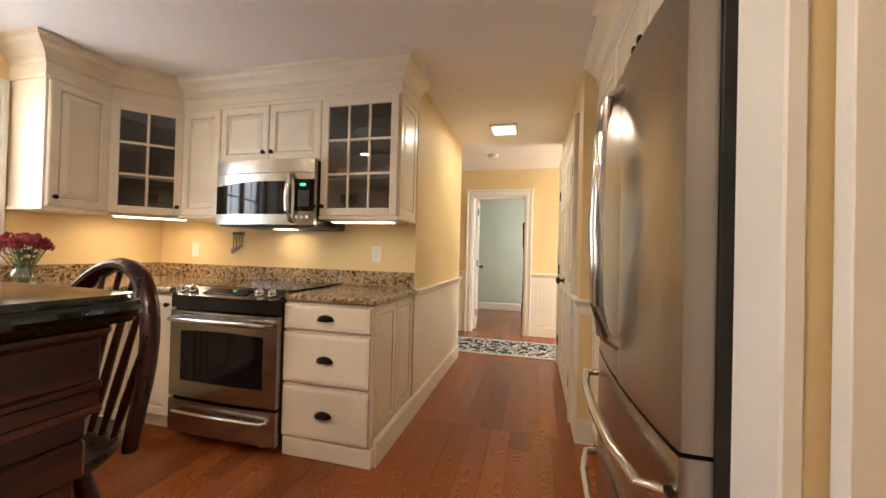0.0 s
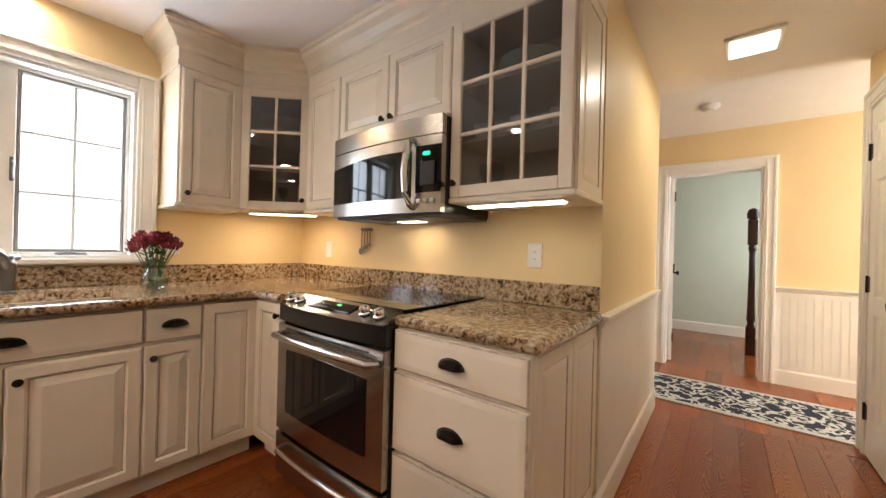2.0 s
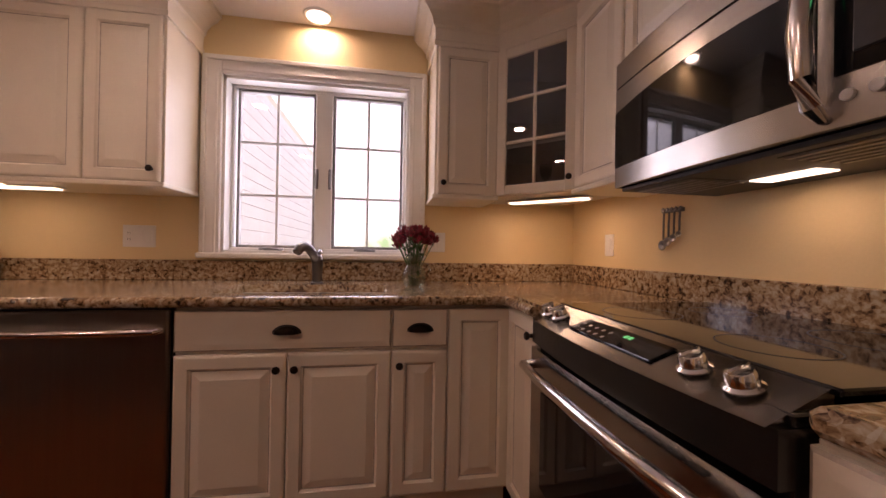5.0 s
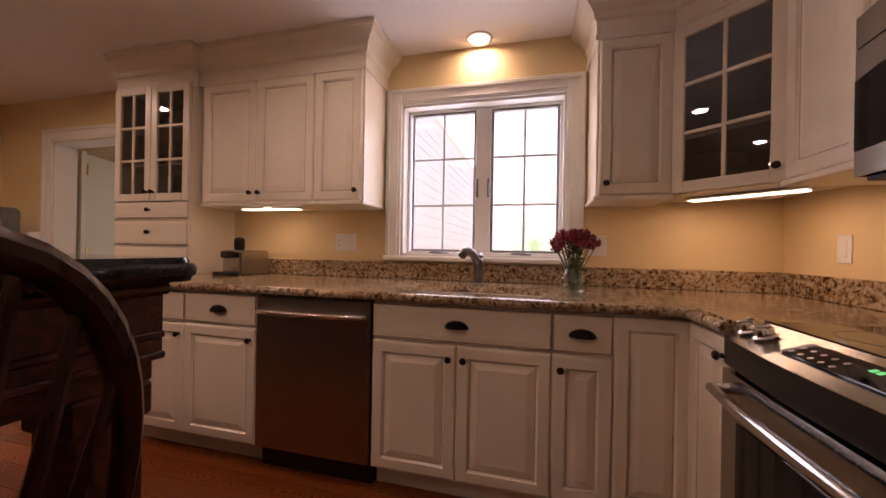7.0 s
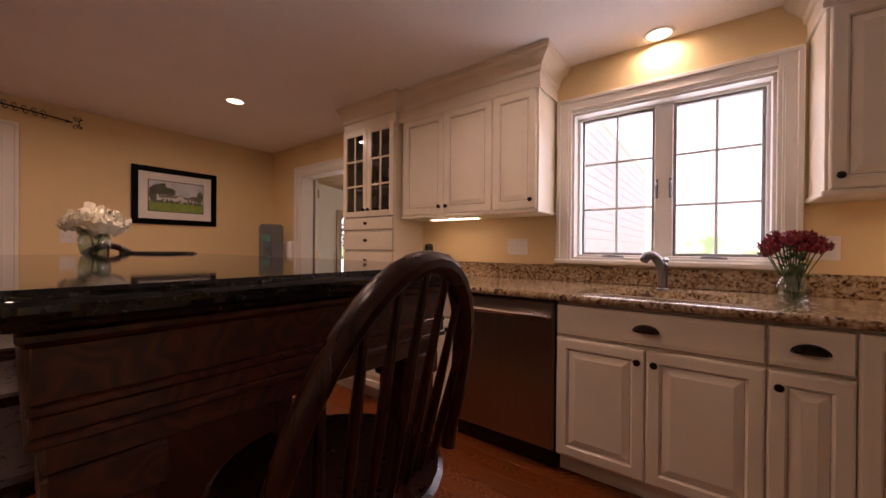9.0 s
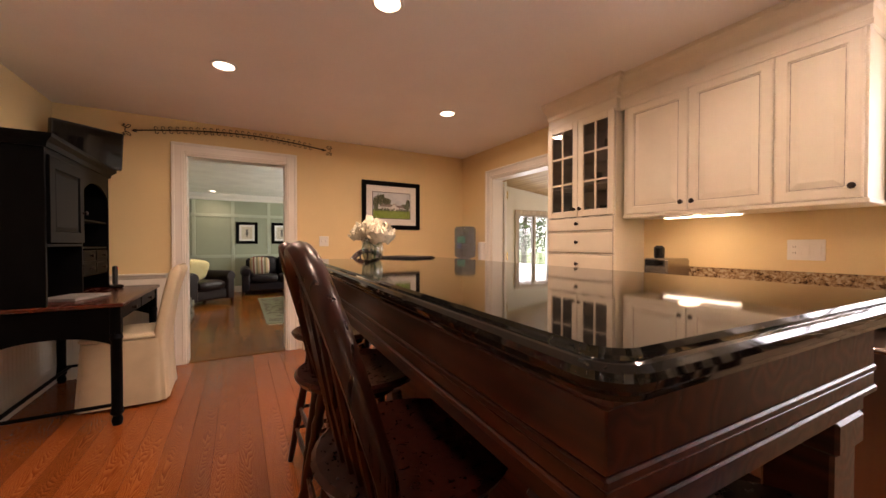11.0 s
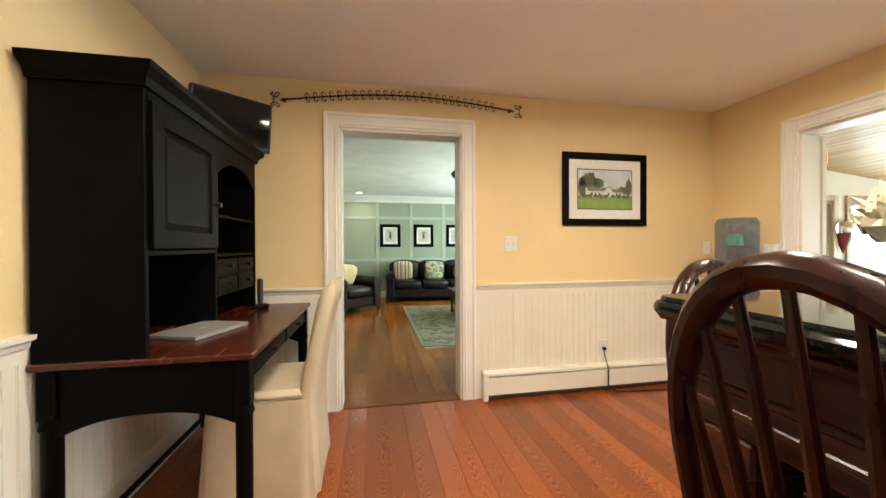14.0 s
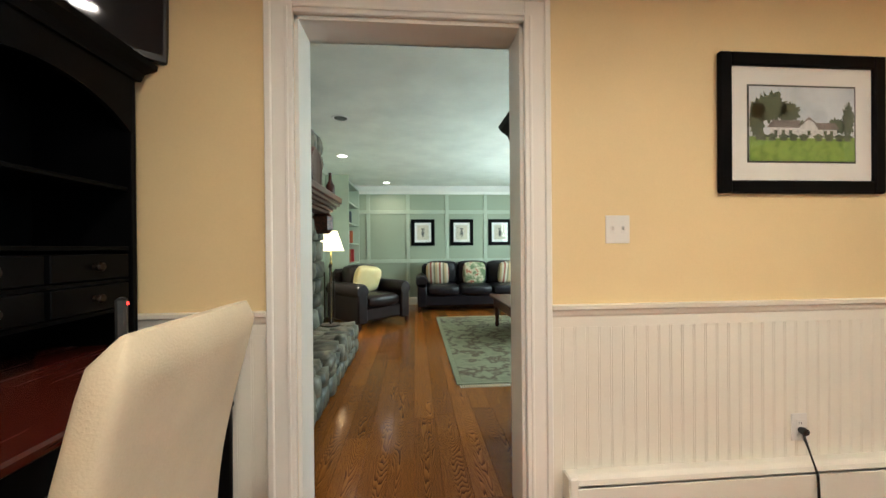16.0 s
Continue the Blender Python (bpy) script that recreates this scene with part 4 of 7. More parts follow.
# glazed tower on the counter
u = wall_cab("glazed_tower", pose(-2.64, -0.672, 0, 0, 0, 90), 0.64, 0.36, "cream tower cabinet with two glazed doors over drawers", 1.36, UZ1 + 0.02, True, (1.63, 1.88))
bm = bmesh.new()
box(bm, (0, 0.001, CT + 0.001), (0.64, 0.36, 1.359), 0.002)
part("drawer_body", bm, M_CAB, u)
part("side", B((-0.004, 0.001, 1.36), (-0.001, 0.36, UZ1 + 0.02)), M_CAB, u)
part("side", B((0.641, 0.001, 1.36), (0.644, 0.36, UZ1 + 0.02)), M_CAB, u)
glass_door(u, 0.0, 0.32, 1.385, UZ1 + 0.01, 2, 3, 'rb')
glass_door(u, 0.32, 0.64, 1.385, UZ1 + 0.01, 2, 3, 'lb')
for a, b in ((1.270, 1.382), (1.095, 1.264), (0.925, 1.089)):
    cab_drawer(u, 0, 0.64, a, b, 'knob')

CROWN = [(0, 2.135), (0.012, 2.135), (0.014, 2.158), (0.008, 2.164), (0.010, 2.225), (0.022, 2.235), (0.026, 2.262), (0.050, 2.292), (0.078, 2.312), (0.088, 2.330), (0.098, 2.334), (0.098, CEIL - 0.001), (0, CEIL - 0.001)]


def crown(path, label):
    bm = bmesh.new()
    sweep(bm, path, CROWN)
    return single("crown_moulding", bm, M_CAB, label, "moulding", kind="structure")


crown([(-2.64, -0.672), (-2.64, -0.03), (-2.685, -0.03), (-2.685, 1.166), (XW, 1.166)], "cream crown moulding over the wall cabinets")
crown([(XW, 2.415), (-2.685, 2.415), (-2.685, 2.752), (-2.395, 3.032), (-0.70, 3.032), (-0.70, YN - 0.001)], "cream crown moulding turning round the corner cabinets")

# ---- worktops ----
ws = thing("worktop", pose(0, 0, 0), "tan speckled granite worktop with a rounded edge and backsplash", "worktop")
OV = FW + 0.032
for a, b in (((XW, -0.68, 0.866), (OV, 1.500, CT)), ((XW, 1.500, 0.866), (-2.735, 2.170, CT)), ((-2.385, 1.500, 0.866), (OV, 2.170, CT)), ((XW, 2.170, 0.866), (OV, 2.70, CT)), ((XW, 2.70, 0.866), (-2.004, YN, CT))):
    part("slab", B(a, b), M_GRAN, ws)
bm = bmesh.new()
tube(bm, [(OV, -0.68, 0.8855), (OV, 2.655, 0.8855), (OV + 0.035, 2.672, 0.8855), (-2.004, 2.672, 0.8855)], 0.0195, 12)
part("rounded_edge", bm, M_GRAN, ws, smooth=True)
part("backsplash", B((XW, -0.02, CT), (XW + 0.022, YN, 1.012), 0.003), M_GRAN, ws)
part("backsplash", B((XW + 0.022, YN - 0.022, CT), (-0.692, YN, 1.012), 0.003), M_GRAN, ws)
ws = thing("worktop", pose(0, 0, 0), "tan speckled granite worktop beside the stove", "worktop")
part("slab", B((-1.236, 2.69, 0.866), (-0.672, YN - 0.022, CT), 0.012), M_GRAN, ws)
# sink and tap
bm = bmesh.new()
for a, b in (((-2.755, 1.48, 0.70), (-2.735, 2.19, 0.866)), ((-2.385, 1.48, 0.70), (-2.365, 2.19, 0.866)), ((-2.735, 1.48, 0.70), (-2.385, 1.50, 0.866)), ((-2.735, 2.17, 0.70), (-2.385, 2.19, 0.866)), ((-2.755, 1.48, 0.69), (-2.365, 2.19, 0.70)), ((-2.735, 1.82, 0.70), (-2.385, 1.84, 0.83))):
    box(bm, a, b, 0.004)
lathe(bm, [(0.04, 0.7005), (0.04, 0.703), (0.03, 0.702)], (-2.60, 1.66, 0), 16)
single("sink", bm, M_PORC, "white undermount double sink set in the granite", "sink")
tap = thing("faucet", pose(-2.792, 1.828, CT), "brushed metal pull-out kitchen faucet behind the sink", "faucet")
bm = bmesh.new()
lathe(bm, [(0.031, 0), (0.031, 0.006), (0.025, 0.012), (0.024, 0.05), (0.026, 0.08), (0.028, 0.11), (0.026, 0.135), (0.015, 0.15), (0.003, 0.154)], n=18)
part("body", bm, M_TAPMETAL, tap, smooth=True)
bm = bmesh.new()
tube(bm, [(0, 0, 0.095), (0.02, -0.014, 0.145), (0.045, -0.032, 0.178), (0.075, -0.050, 0.190), (0.100, -0.064, 0.182), (0.118, -0.074, 0.160)], [0.020, 0.022, 0.023, 0.024, 0.025, 0.021], 14)
part("spout", bm, M_TAPMETAL, tap, smooth=True)
bm = bmesh.new()
tube(bm, [(0, 0.0, 0.145), (0.012, 0.012, 0.168), (0.05, 0.022, 0.172), (0.075, 0.026, 0.158)], [0.012, 0.009, 0.008, 0.010], 10)
part("lever", bm, M_TAPMETAL, tap, smooth=True)

# ---- dishwasher ----
dw = thing("dishwasher", pose(FW, 0.800, 0, 0, 0, 90), "stainless steel dishwasher built in under the worktop", "dishwasher")
part("body", B((0.004, 0.004, 0.10), (0.616, 0.58, 0.860)), M_GREY, dw)
bm = bmesh.new()
box(bm, (0.006, -0.028, 0.115), (0.612, 0.0, 0.855), 0.006)
part("door", bm, M_STEELV, dw)
bm = bmesh.new()
tube(bm, [(0.03, -0.028, 0.785), (0.04, -0.055, 0.785), (0.15, -0.066, 0.785), (0.309, -0.07, 0.785), (0.47, -0.066, 0.785), (0.58, -0.055, 0.785), (0.59, -0.028, 0.785)], 0.013, 10)
part("handle", bm, M_CHROME, dw, smooth=True)
part("toe_kick", B((0.006, 0.03, 0.0), (0.612, 0.5, 0.10)), M_BLACK, dw)

# ---- stove ----
sv = thing("stove", pose(-2.002, 2.66, 0), "stainless slide-in electric stove with a black glass top", "stove")
part("body", B((0.004, 0.03, 0.04), (0.758, 0.69, 0.885), 0.003), M_BLACK, sv)


def bow(bm, x0, x1, z0, z1, y, depth, t, n=14, mi=0, ztop=None, ref=None):
    """A front panel that bows outwards (towards -y) across its width."""
    f, bk = [], []
    for i in range(n + 1):
        k = i / n
        x = x0 + (x1 - x0) * k
        q = (x - ref[0]) / (ref[1] - ref[0]) if ref else k
        yy = y - depth * (1 - (2 * q - 1) ** 2)
        f.append((bm.verts.new((x, yy, z0)), bm.verts.new((x, yy, z1 + (ztop(k) if ztop else 0)))))
        bk.append((bm.verts.new((x, yy + t, z0)), bm.verts.new((x, yy + t, z1 + (ztop(k) if ztop else 0)))))
    for i in range(n):
        for q in ((f[i][0], f[i + 1][0], f[i + 1][1], f[i][1]), (bk[i][0], bk[i][1], bk[i + 1][1], bk[i + 1][0]), (f[i][1], f[i + 1][1], bk[i + 1][1], bk[i][1]), (f[i][0], bk[i][0], bk[i + 1][0], f[i + 1][0])):
            bm.faces.new(q).material_index = mi
    for i in (0, n):
        bm.faces.new((f[i][0], f[i][1], bk[i][1], bk[i][0])).material_index = mi


bm = bmesh.new()
bow(bm, 0.004, 0.758, 0.265, 0.775, 0.0, 0.012, 0.03)
od = part("oven_door", bm, M_STEEL, sv, smooth=True)
bm = bmesh.new()
bow(bm, 0.095, 0.667, 0.365, 0.655, -0.003, 0.012, 0.006, ref=(0.004, 0.758), ztop=lambda k: 0.012 * (1 - (2 * k - 1) ** 2))
part("oven_window", bm, M_BLKGLASS, od, "black glass oven window", True)
bm = bmesh.new()
tube(bm, [(0.035, -0.006, 0.725), (0.05, -0.045, 0.728), (0.20, -0.062, 0.732), (0.381, -0.067, 0.734), (0.56, -0.062, 0.732), (0.712, -0.045, 0.728), (0.727, -0.006, 0.725)], 0.015, 12)
part("handle", bm, M_CHROME, od, smooth=True)
for i in range(14):
    part("vent_slot", B((0.09 + i * 0.042, -0.013, 0.755), (0.125 + i * 0.042, -0.006, 0.761)), M_BLACK, od)
bm = bmesh.new()
bow(bm, 0.004, 0.758, 0.055, 0.245, 0.0, 0.012, 0.03)
wd = part("warming_drawer", bm, M_STEEL, sv, smooth=True)
bm = bmesh.new()
tube(bm, [(0.06, -0.006, 0.185), (0.08, -0.035, 0.187), (0.24, -0.046, 0.190), (0.381, -0.05, 0.191), (0.52, -0.046, 0.190), (0.682, -0.035, 0.187), (0.702, -0.006, 0.185)], 0.012, 12)
part("handle", bm, M_CHROME, wd, smooth=True)
bm = bmesh.new()
bow(bm, 0.002, 0.760, 0.790, 0.868, 0.004, 0.022, 0.10)
part("front_band", bm, M_BLACK, sv, "black enamel band", True)
# sloping control panel
bm = bmesh.new()
n = 14
top, low, und = [], [], []
for i in range(n + 1):
    k = i / n
    x = 0.012 + 0.738 * k
    yy = -0.004 - 0.026 * (1 - (2 * k - 1) ** 2)
    low.append(bm.verts.new((x, yy, 0.868)))
    und.append(bm.verts.new((x, 0.105, 0.868)))
    top.append(bm.verts.new((x, 0.105, 0.914)))
for i in range(n):
    for q in ((low[i], low[i + 1], top[i + 1], top[i]), (und[i], top[i], top[i + 1], und[i + 1]), (low[i], und[i], und[i + 1], low[i + 1])):
        bm.faces.new(q)
for i in (0, n):
    bm.faces.new((low[i], top[i], und[i]))
cp = part("control_panel", bm, M_STEEL, sv)
SL = pose(0, 0.040, 0.8905, 19.0)
bm = bmesh.new()
box(bm, (0.23, -0.032, 0.002), (0.53, 0.034, 0.006), 0.002)
part("display", bm, M_BLKGLASS, cp, "black glass display").matrix_basis = SL
bm = bmesh.new()
for i in range(2):
    box(bm, (0.405 + i * 0.014, 0.006, 0.0062), (0.415 + i * 0.014, 0.018, 0.0068))
part("digits", bm, glow("green_digits", (0.1, 0.9, 0.3), 0.6), cp).matrix_basis = SL
bm = bmesh.new()
for i in range(10):
    lathe(bm, [(0.006, 0.0062), (0.005, 0.0066)], (0.25 + (i % 5) * 0.028, -0.018 + (i // 5) * 0.024, 0), 8)
part("buttons", bm, M_GREYMET, cp).matrix_basis = SL
for x in (0.055, 0.125, 0.60, 0.685):
    bm = bmesh.new()
    lathe(bm, [(0.026, 0.002), (0.028, 0.006), (0.022, 0.010), (0.021, 0.026), (0.018, 0.030), (0.002, 0.031)], (x, 0, 0), 18)
    box(bm, (x - 0.004, -0.020, 0.028), (x + 0.004, 0.020, 0.037), 0.003)
    part("control_knob", bm, M_CHROME, cp, "brushed metal control knob", True).matrix_basis = SL
part("glass_top", B((0.0, 0.10, 0.904), (0.762, 0.675, 0.916), 0.003), M_BLKGLASS, sv, "glossy black glass cooktop")
for x, y, r in ((0.20, 0.25, 0.10), (0.56, 0.25, 0.09), (0.20, 0.52, 0.08), (0.56, 0.52, 0.11)):
    bm = bmesh.new()
    lathe(bm, [(r, 0.9163), (r + 0.003, 0.9166), (r + 0.003, 0.9163)], (x, y, 0), 32, cap=False)
    part("burner_ring", bm, M_GREY, sv)

# ---- microwave ----
mw = thing("microwave", pose(-1.998, 2.955, 1.30), "stainless over-range microwave with a black glass door", "microwave")
part("body", B((0.002, 0.0, 0.012), (0.756, 0.40, 0.435), 0.003), M_BLACK, mw)
bm = bmesh.new()
bow(bm, 0.0, 0.758, 0.352, 0.436, 0.0, 0.030, 0.03)
part("top_panel", bm, M_STEEL, mw, smooth=True)
bm = bmesh.new()
bow(bm, 0.0, 0.758, 0.012, 0.348, 0.0, 0.026, 0.03)
md = part("door", bm, M_STEEL, mw, smooth=True)
bm = bmesh.new()
bow(bm, 0.003, 0.600, 0.080, 0.250, -0.003, 0.026, 0.006, 14, ztop=lambda k: 0.045 * math.sin(math.pi * (0.12 + 0.55 * k)), ref=(0.0, 0.758))
part("door_window", bm, M_BLKGLASS, md, "black glass door window", True)
bm = bmesh.new()
bow(bm, 0.626, 0.7575, 0.100, 0.305, -0.003, 0.026, 0.008, 8, ref=(0.0, 0.758))
part("control_pad", bm, M_BLKGLASS, md, "black control pad", True)
part("key_panel", B((0.652, -0.0195, 0.130), (0.732, -0.010, 0.232), 0.002), M_GREY, md, "dark grey touch panel")
bm = bmesh.new()
for i in range(3):
    box(bm, (0.668 + i * 0.012, -0.0185, 0.262), (0.677 + i * 0.012, -0.010, 0.276))
part("clock_digits", bm, glow("green_clock", (0.05, 0.9, 0.35), 1.2), md)
bm = bmesh.new()
for i in range(3):
    lathe(bm, [(0.010, 0.0), (0.010, 0.006), (0.002, 0.008)], (0.645 + i * 0.038, -0.014, 0.062), 12, 'Y')
part("buttons", bm, M_WHITE, md, smooth=True)
bm = bmesh.new()
tube(bm, [(0.612, -0.018, 0.030), (0.612, -0.046, 0.050), (0.612, -0.066, 0.10), (0.612, -0.074, 0.18), (0.612, -0.066, 0.262), (0.612, -0.046, 0.318), (0.612, -0.018, 0.338)], [0.010, 0.015, 0.017, 0.018, 0.017, 0.015, 0.010], 14)
part("handle", bm, M_CHROME, md, "curved polished steel handle", True)
part("underside", B((0.01, 0.02, 0.0), (0.748, 0.40, 0.012), 0.002), M_GREY, mw)
part("hood_light", B((0.27, 0.23, -0.0035), (0.43, 0.30, -0.0005)), M_STRIPGLOW, mw, "lit lamp lens")
for x in (0.04, 0.49):
    gf = part("grease_filter", B((x - 0.006, 0.05, -0.002), (x + 0.226, 0.235, -0.0002)), M_GREY, mw)
    for i in range(6):
        part("slat", B((x, 0.06 + i * 0.03, -0.005), (x + 0.22, 0.075 + i * 0.03, -0.0022)), M_GREYMET, gf)

# ---- refrigerator and tall units ----
fg = thing("refrigerator", pose(0.40, 2.69, 0, 0, 0, -90), "stainless french-door refrigerator with two freezer drawers", "refrigerator")
part("body", B((0.004, 0.078, 0.03), (0.906, 0.72, 1.76), 0.004), M_GREY, fg, "dark grey case")
for k, (a, b) in enumerate(((0.002, 0.453), (0.457, 0.908))):
    bm = bmesh.new()
    n = 10
    fr, bk = [], []
    for i in range(n + 1):
        x = a + (b - a) * i / n
        g = x / 0.91
        yy = 0.012 - 0.026 * (1 - (2 * g - 1) ** 2)
        if i in (0, n):
            yy += 0.004
        fr.append((bm.verts.new((x, yy, 0.765)), bm.verts.new((x, yy, 1.765))))
        bk.append((bm.verts.new((x, 0.074, 0.765)), bm.verts.new((x, 0.074, 1.765))))
    for i in range(n):
        for q in ((fr[i][0], fr[i + 1][0], fr[i + 1][1], fr[i][1]), (bk[i][0], bk[i][1], bk[i + 1][1], bk[i + 1][0]), (fr[i][1], fr[i + 1][1], bk[i + 1][1], bk[i][1]), (fr[i][0], bk[i][0], bk[i + 1][0], fr[i + 1][0])):
            bm.faces.new(q)
    for i in (0, n):
        bm.faces.new((fr[i][0], fr[i][1], bk[i][1], bk[i][0]))
    dr = part("door", bm, M_STEELV, fg, smooth=True)
    s = 0.418 if k == 0 else 0.492
    bm = bmesh.new()
    o = -0.014
    tube(bm, [(s, o, 0.875), (s, o - 0.04, 0.90), (s, o - 0.062, 1.00), (s, o - 0.070, 1.28), (s, o - 0.062, 1.56), (s, o - 0.04, 1.67), (s, o, 1.70)], [0.016, 0.017, 0.016, 0.015, 0.016, 0.017, 0.016], 12)
    part("handle", bm, M_CHROME, dr, "long bowed steel handle", True)
for z0, z1 in ((0.425, 0.755), (0.06, 0.415)):
    bm = bmesh.new()
    bow(bm, 0.002, 0.908, z0, z1, 0.012, 0.026, 0.062)
    dr = part("freezer_drawer", bm, M_STEEL, fg, smooth=True)
    zh = z1 - 0.10
    bm = bmesh.new()
    tube(bm, [(0.05, 0.0, zh), (0.06, -0.045, zh), (0.22, -0.072, zh), (0.455, -0.080, zh), (0.69, -0.072, zh), (0.85, -0.045, zh), (0.86, 0.0, zh)], 0.015, 12)
    part("handle", bm, M_CHROME, dr, "bowed steel drawer handle", True)
u = thing("cabinet_over_refrigerator", pose(0.47, 2.715, 0, 0, 0, -90), "cream two-door cabinet above the refrigerator", "cabinet", "wall cabinets")
carcass(u, 0.95, 0.60, 1.80, UZ1)
cab_door(u, 0, 0.475, 1.80, UZ1 - 0.01, 'rb')
cab_door(u, 0.475, 0.95, 1.80, UZ1 - 0.01, 'lb')
u = thing("pantry_cabinet", pose(0.50, 3.335, 0, 0, 0, -90), "tall cream pantry cabinet beside the refrigerator", "cabinet", "wall cabinets")
carcass(u, 0.615, 0.60, 0.10, UZ1)
toe(u, 0.615, 0.6)
cab_door(u, 0, 0.615, 0.11, 0.97, 'rt')
cab_door(u, 0, 0.615, 0.975, 1.75, 'rb')
cab_door(u, 0, 0.615, 1.755, UZ1 - 0.01, 'rb')
crown([(0.50, 3.338), (0.50, 2.717), (0.47, 2.717), (0.47, 1.745)], "cream crown moulding over the refrigerator")

# ---- bar table and stools ----
tb = thing("bar_table", pose(-1.005, 0.42, 0, 0, 0, -2.8), "dark cherry bar table with a thick black granite top", "table")
TL, TW, TH = 1.045, 0.435, 1.076


def rounded_slab(prof, corner, n=10):
    """A slab with rounded plan corners; prof runs from the underside up as (inset, z)."""
    bm = bmesh.new()
    rows = []
    for ins, z in prof:
        hx, hy, r = TW - ins, TL - ins, max(0.002, corner - ins)
        row = []
        for cx, cy, a0 in ((hx - r, hy - r, 0), (-hx + r, hy - r, 90), (-hx + r, -hy + r, 180), (hx - r, -hy + r, 270)):
            for i in range(n + 1):
                a = radians(a0 + 90 * i / n)
                row.append(bm.verts.new((cx + r * math.cos(a), cy + r * math.sin(a), z)))
        rows.append(row)
    for r0, r1 in zip(rows, rows[1:]):
        for i in range(len(r0)):
            bm.faces.new((r0[i], r0[(i + 1) % len(r0)], r1[(i + 1) % len(r0)], r1[i]))
    bm.faces.new(rows[0])
    bm.faces.new(rows[-1])
    return bm


part("tabletop", rounded_slab([(0.020, TH - 0.048), (0.010, TH - 0.046), (0.008, TH - 0.040), (0.002, TH - 0.034), (0, TH - 0.026), (0.001, TH - 0.018), (0.006, TH - 0.012), (0.012, TH - 0.010), (0.013, TH - 0.006), (0.016, TH)], 0.05), M_BLKGRAN, tb, "polished black granite slab with an ogee edge")
for ins, z0, z1, r in ((0.040, TH - 0.072, TH - 0.0485, 0.008), (0.052, TH - 0.142, TH - 0.0722, 0.002), (0.049, TH - 0.156, TH - 0.1422, 0.003), (0.052, TH - 0.182, TH - 0.1562, 0.002), (0.048, TH - 0.196, TH - 0.1822, 0.003), (0.062, TH - 0.235, TH - 0.1962, 0.004)):
    bm = bmesh.new()
    box(bm, (-TW + ins, -TL + ins, z0), (TW - ins, TL - ins, z1), r)
    part("apron_moulding", bm, M_CHERRYX, tb)
for sx in (-1, 1):
    for sy in (-1, 1):
        bm = bmesh.new()
        x, y = sx * (TW - 0.125), sy * (TL - 0.125)
        box(bm, (x - 0.055, y - 0.055, 0.0), (x + 0.055, y + 0.055, TH - 0.235), 0.006)
        box(bm, (x - 0.066, y - 0.066, 0.0), (x + 0.066, y + 0.066, 0.10), 0.008)
        box(bm, (x - 0.064, y - 0.064, TH - 0.30), (x + 0.064, y + 0.064, TH - 0.236), 0.006)
        part("leg", bm, M_CHERRYX, tb)
part("panel", B((-0.02, -TL + 0.2, 0.10), (0.02, TL - 0.2, TH - 0.236), 0.004), M_CHERRYX, tb)


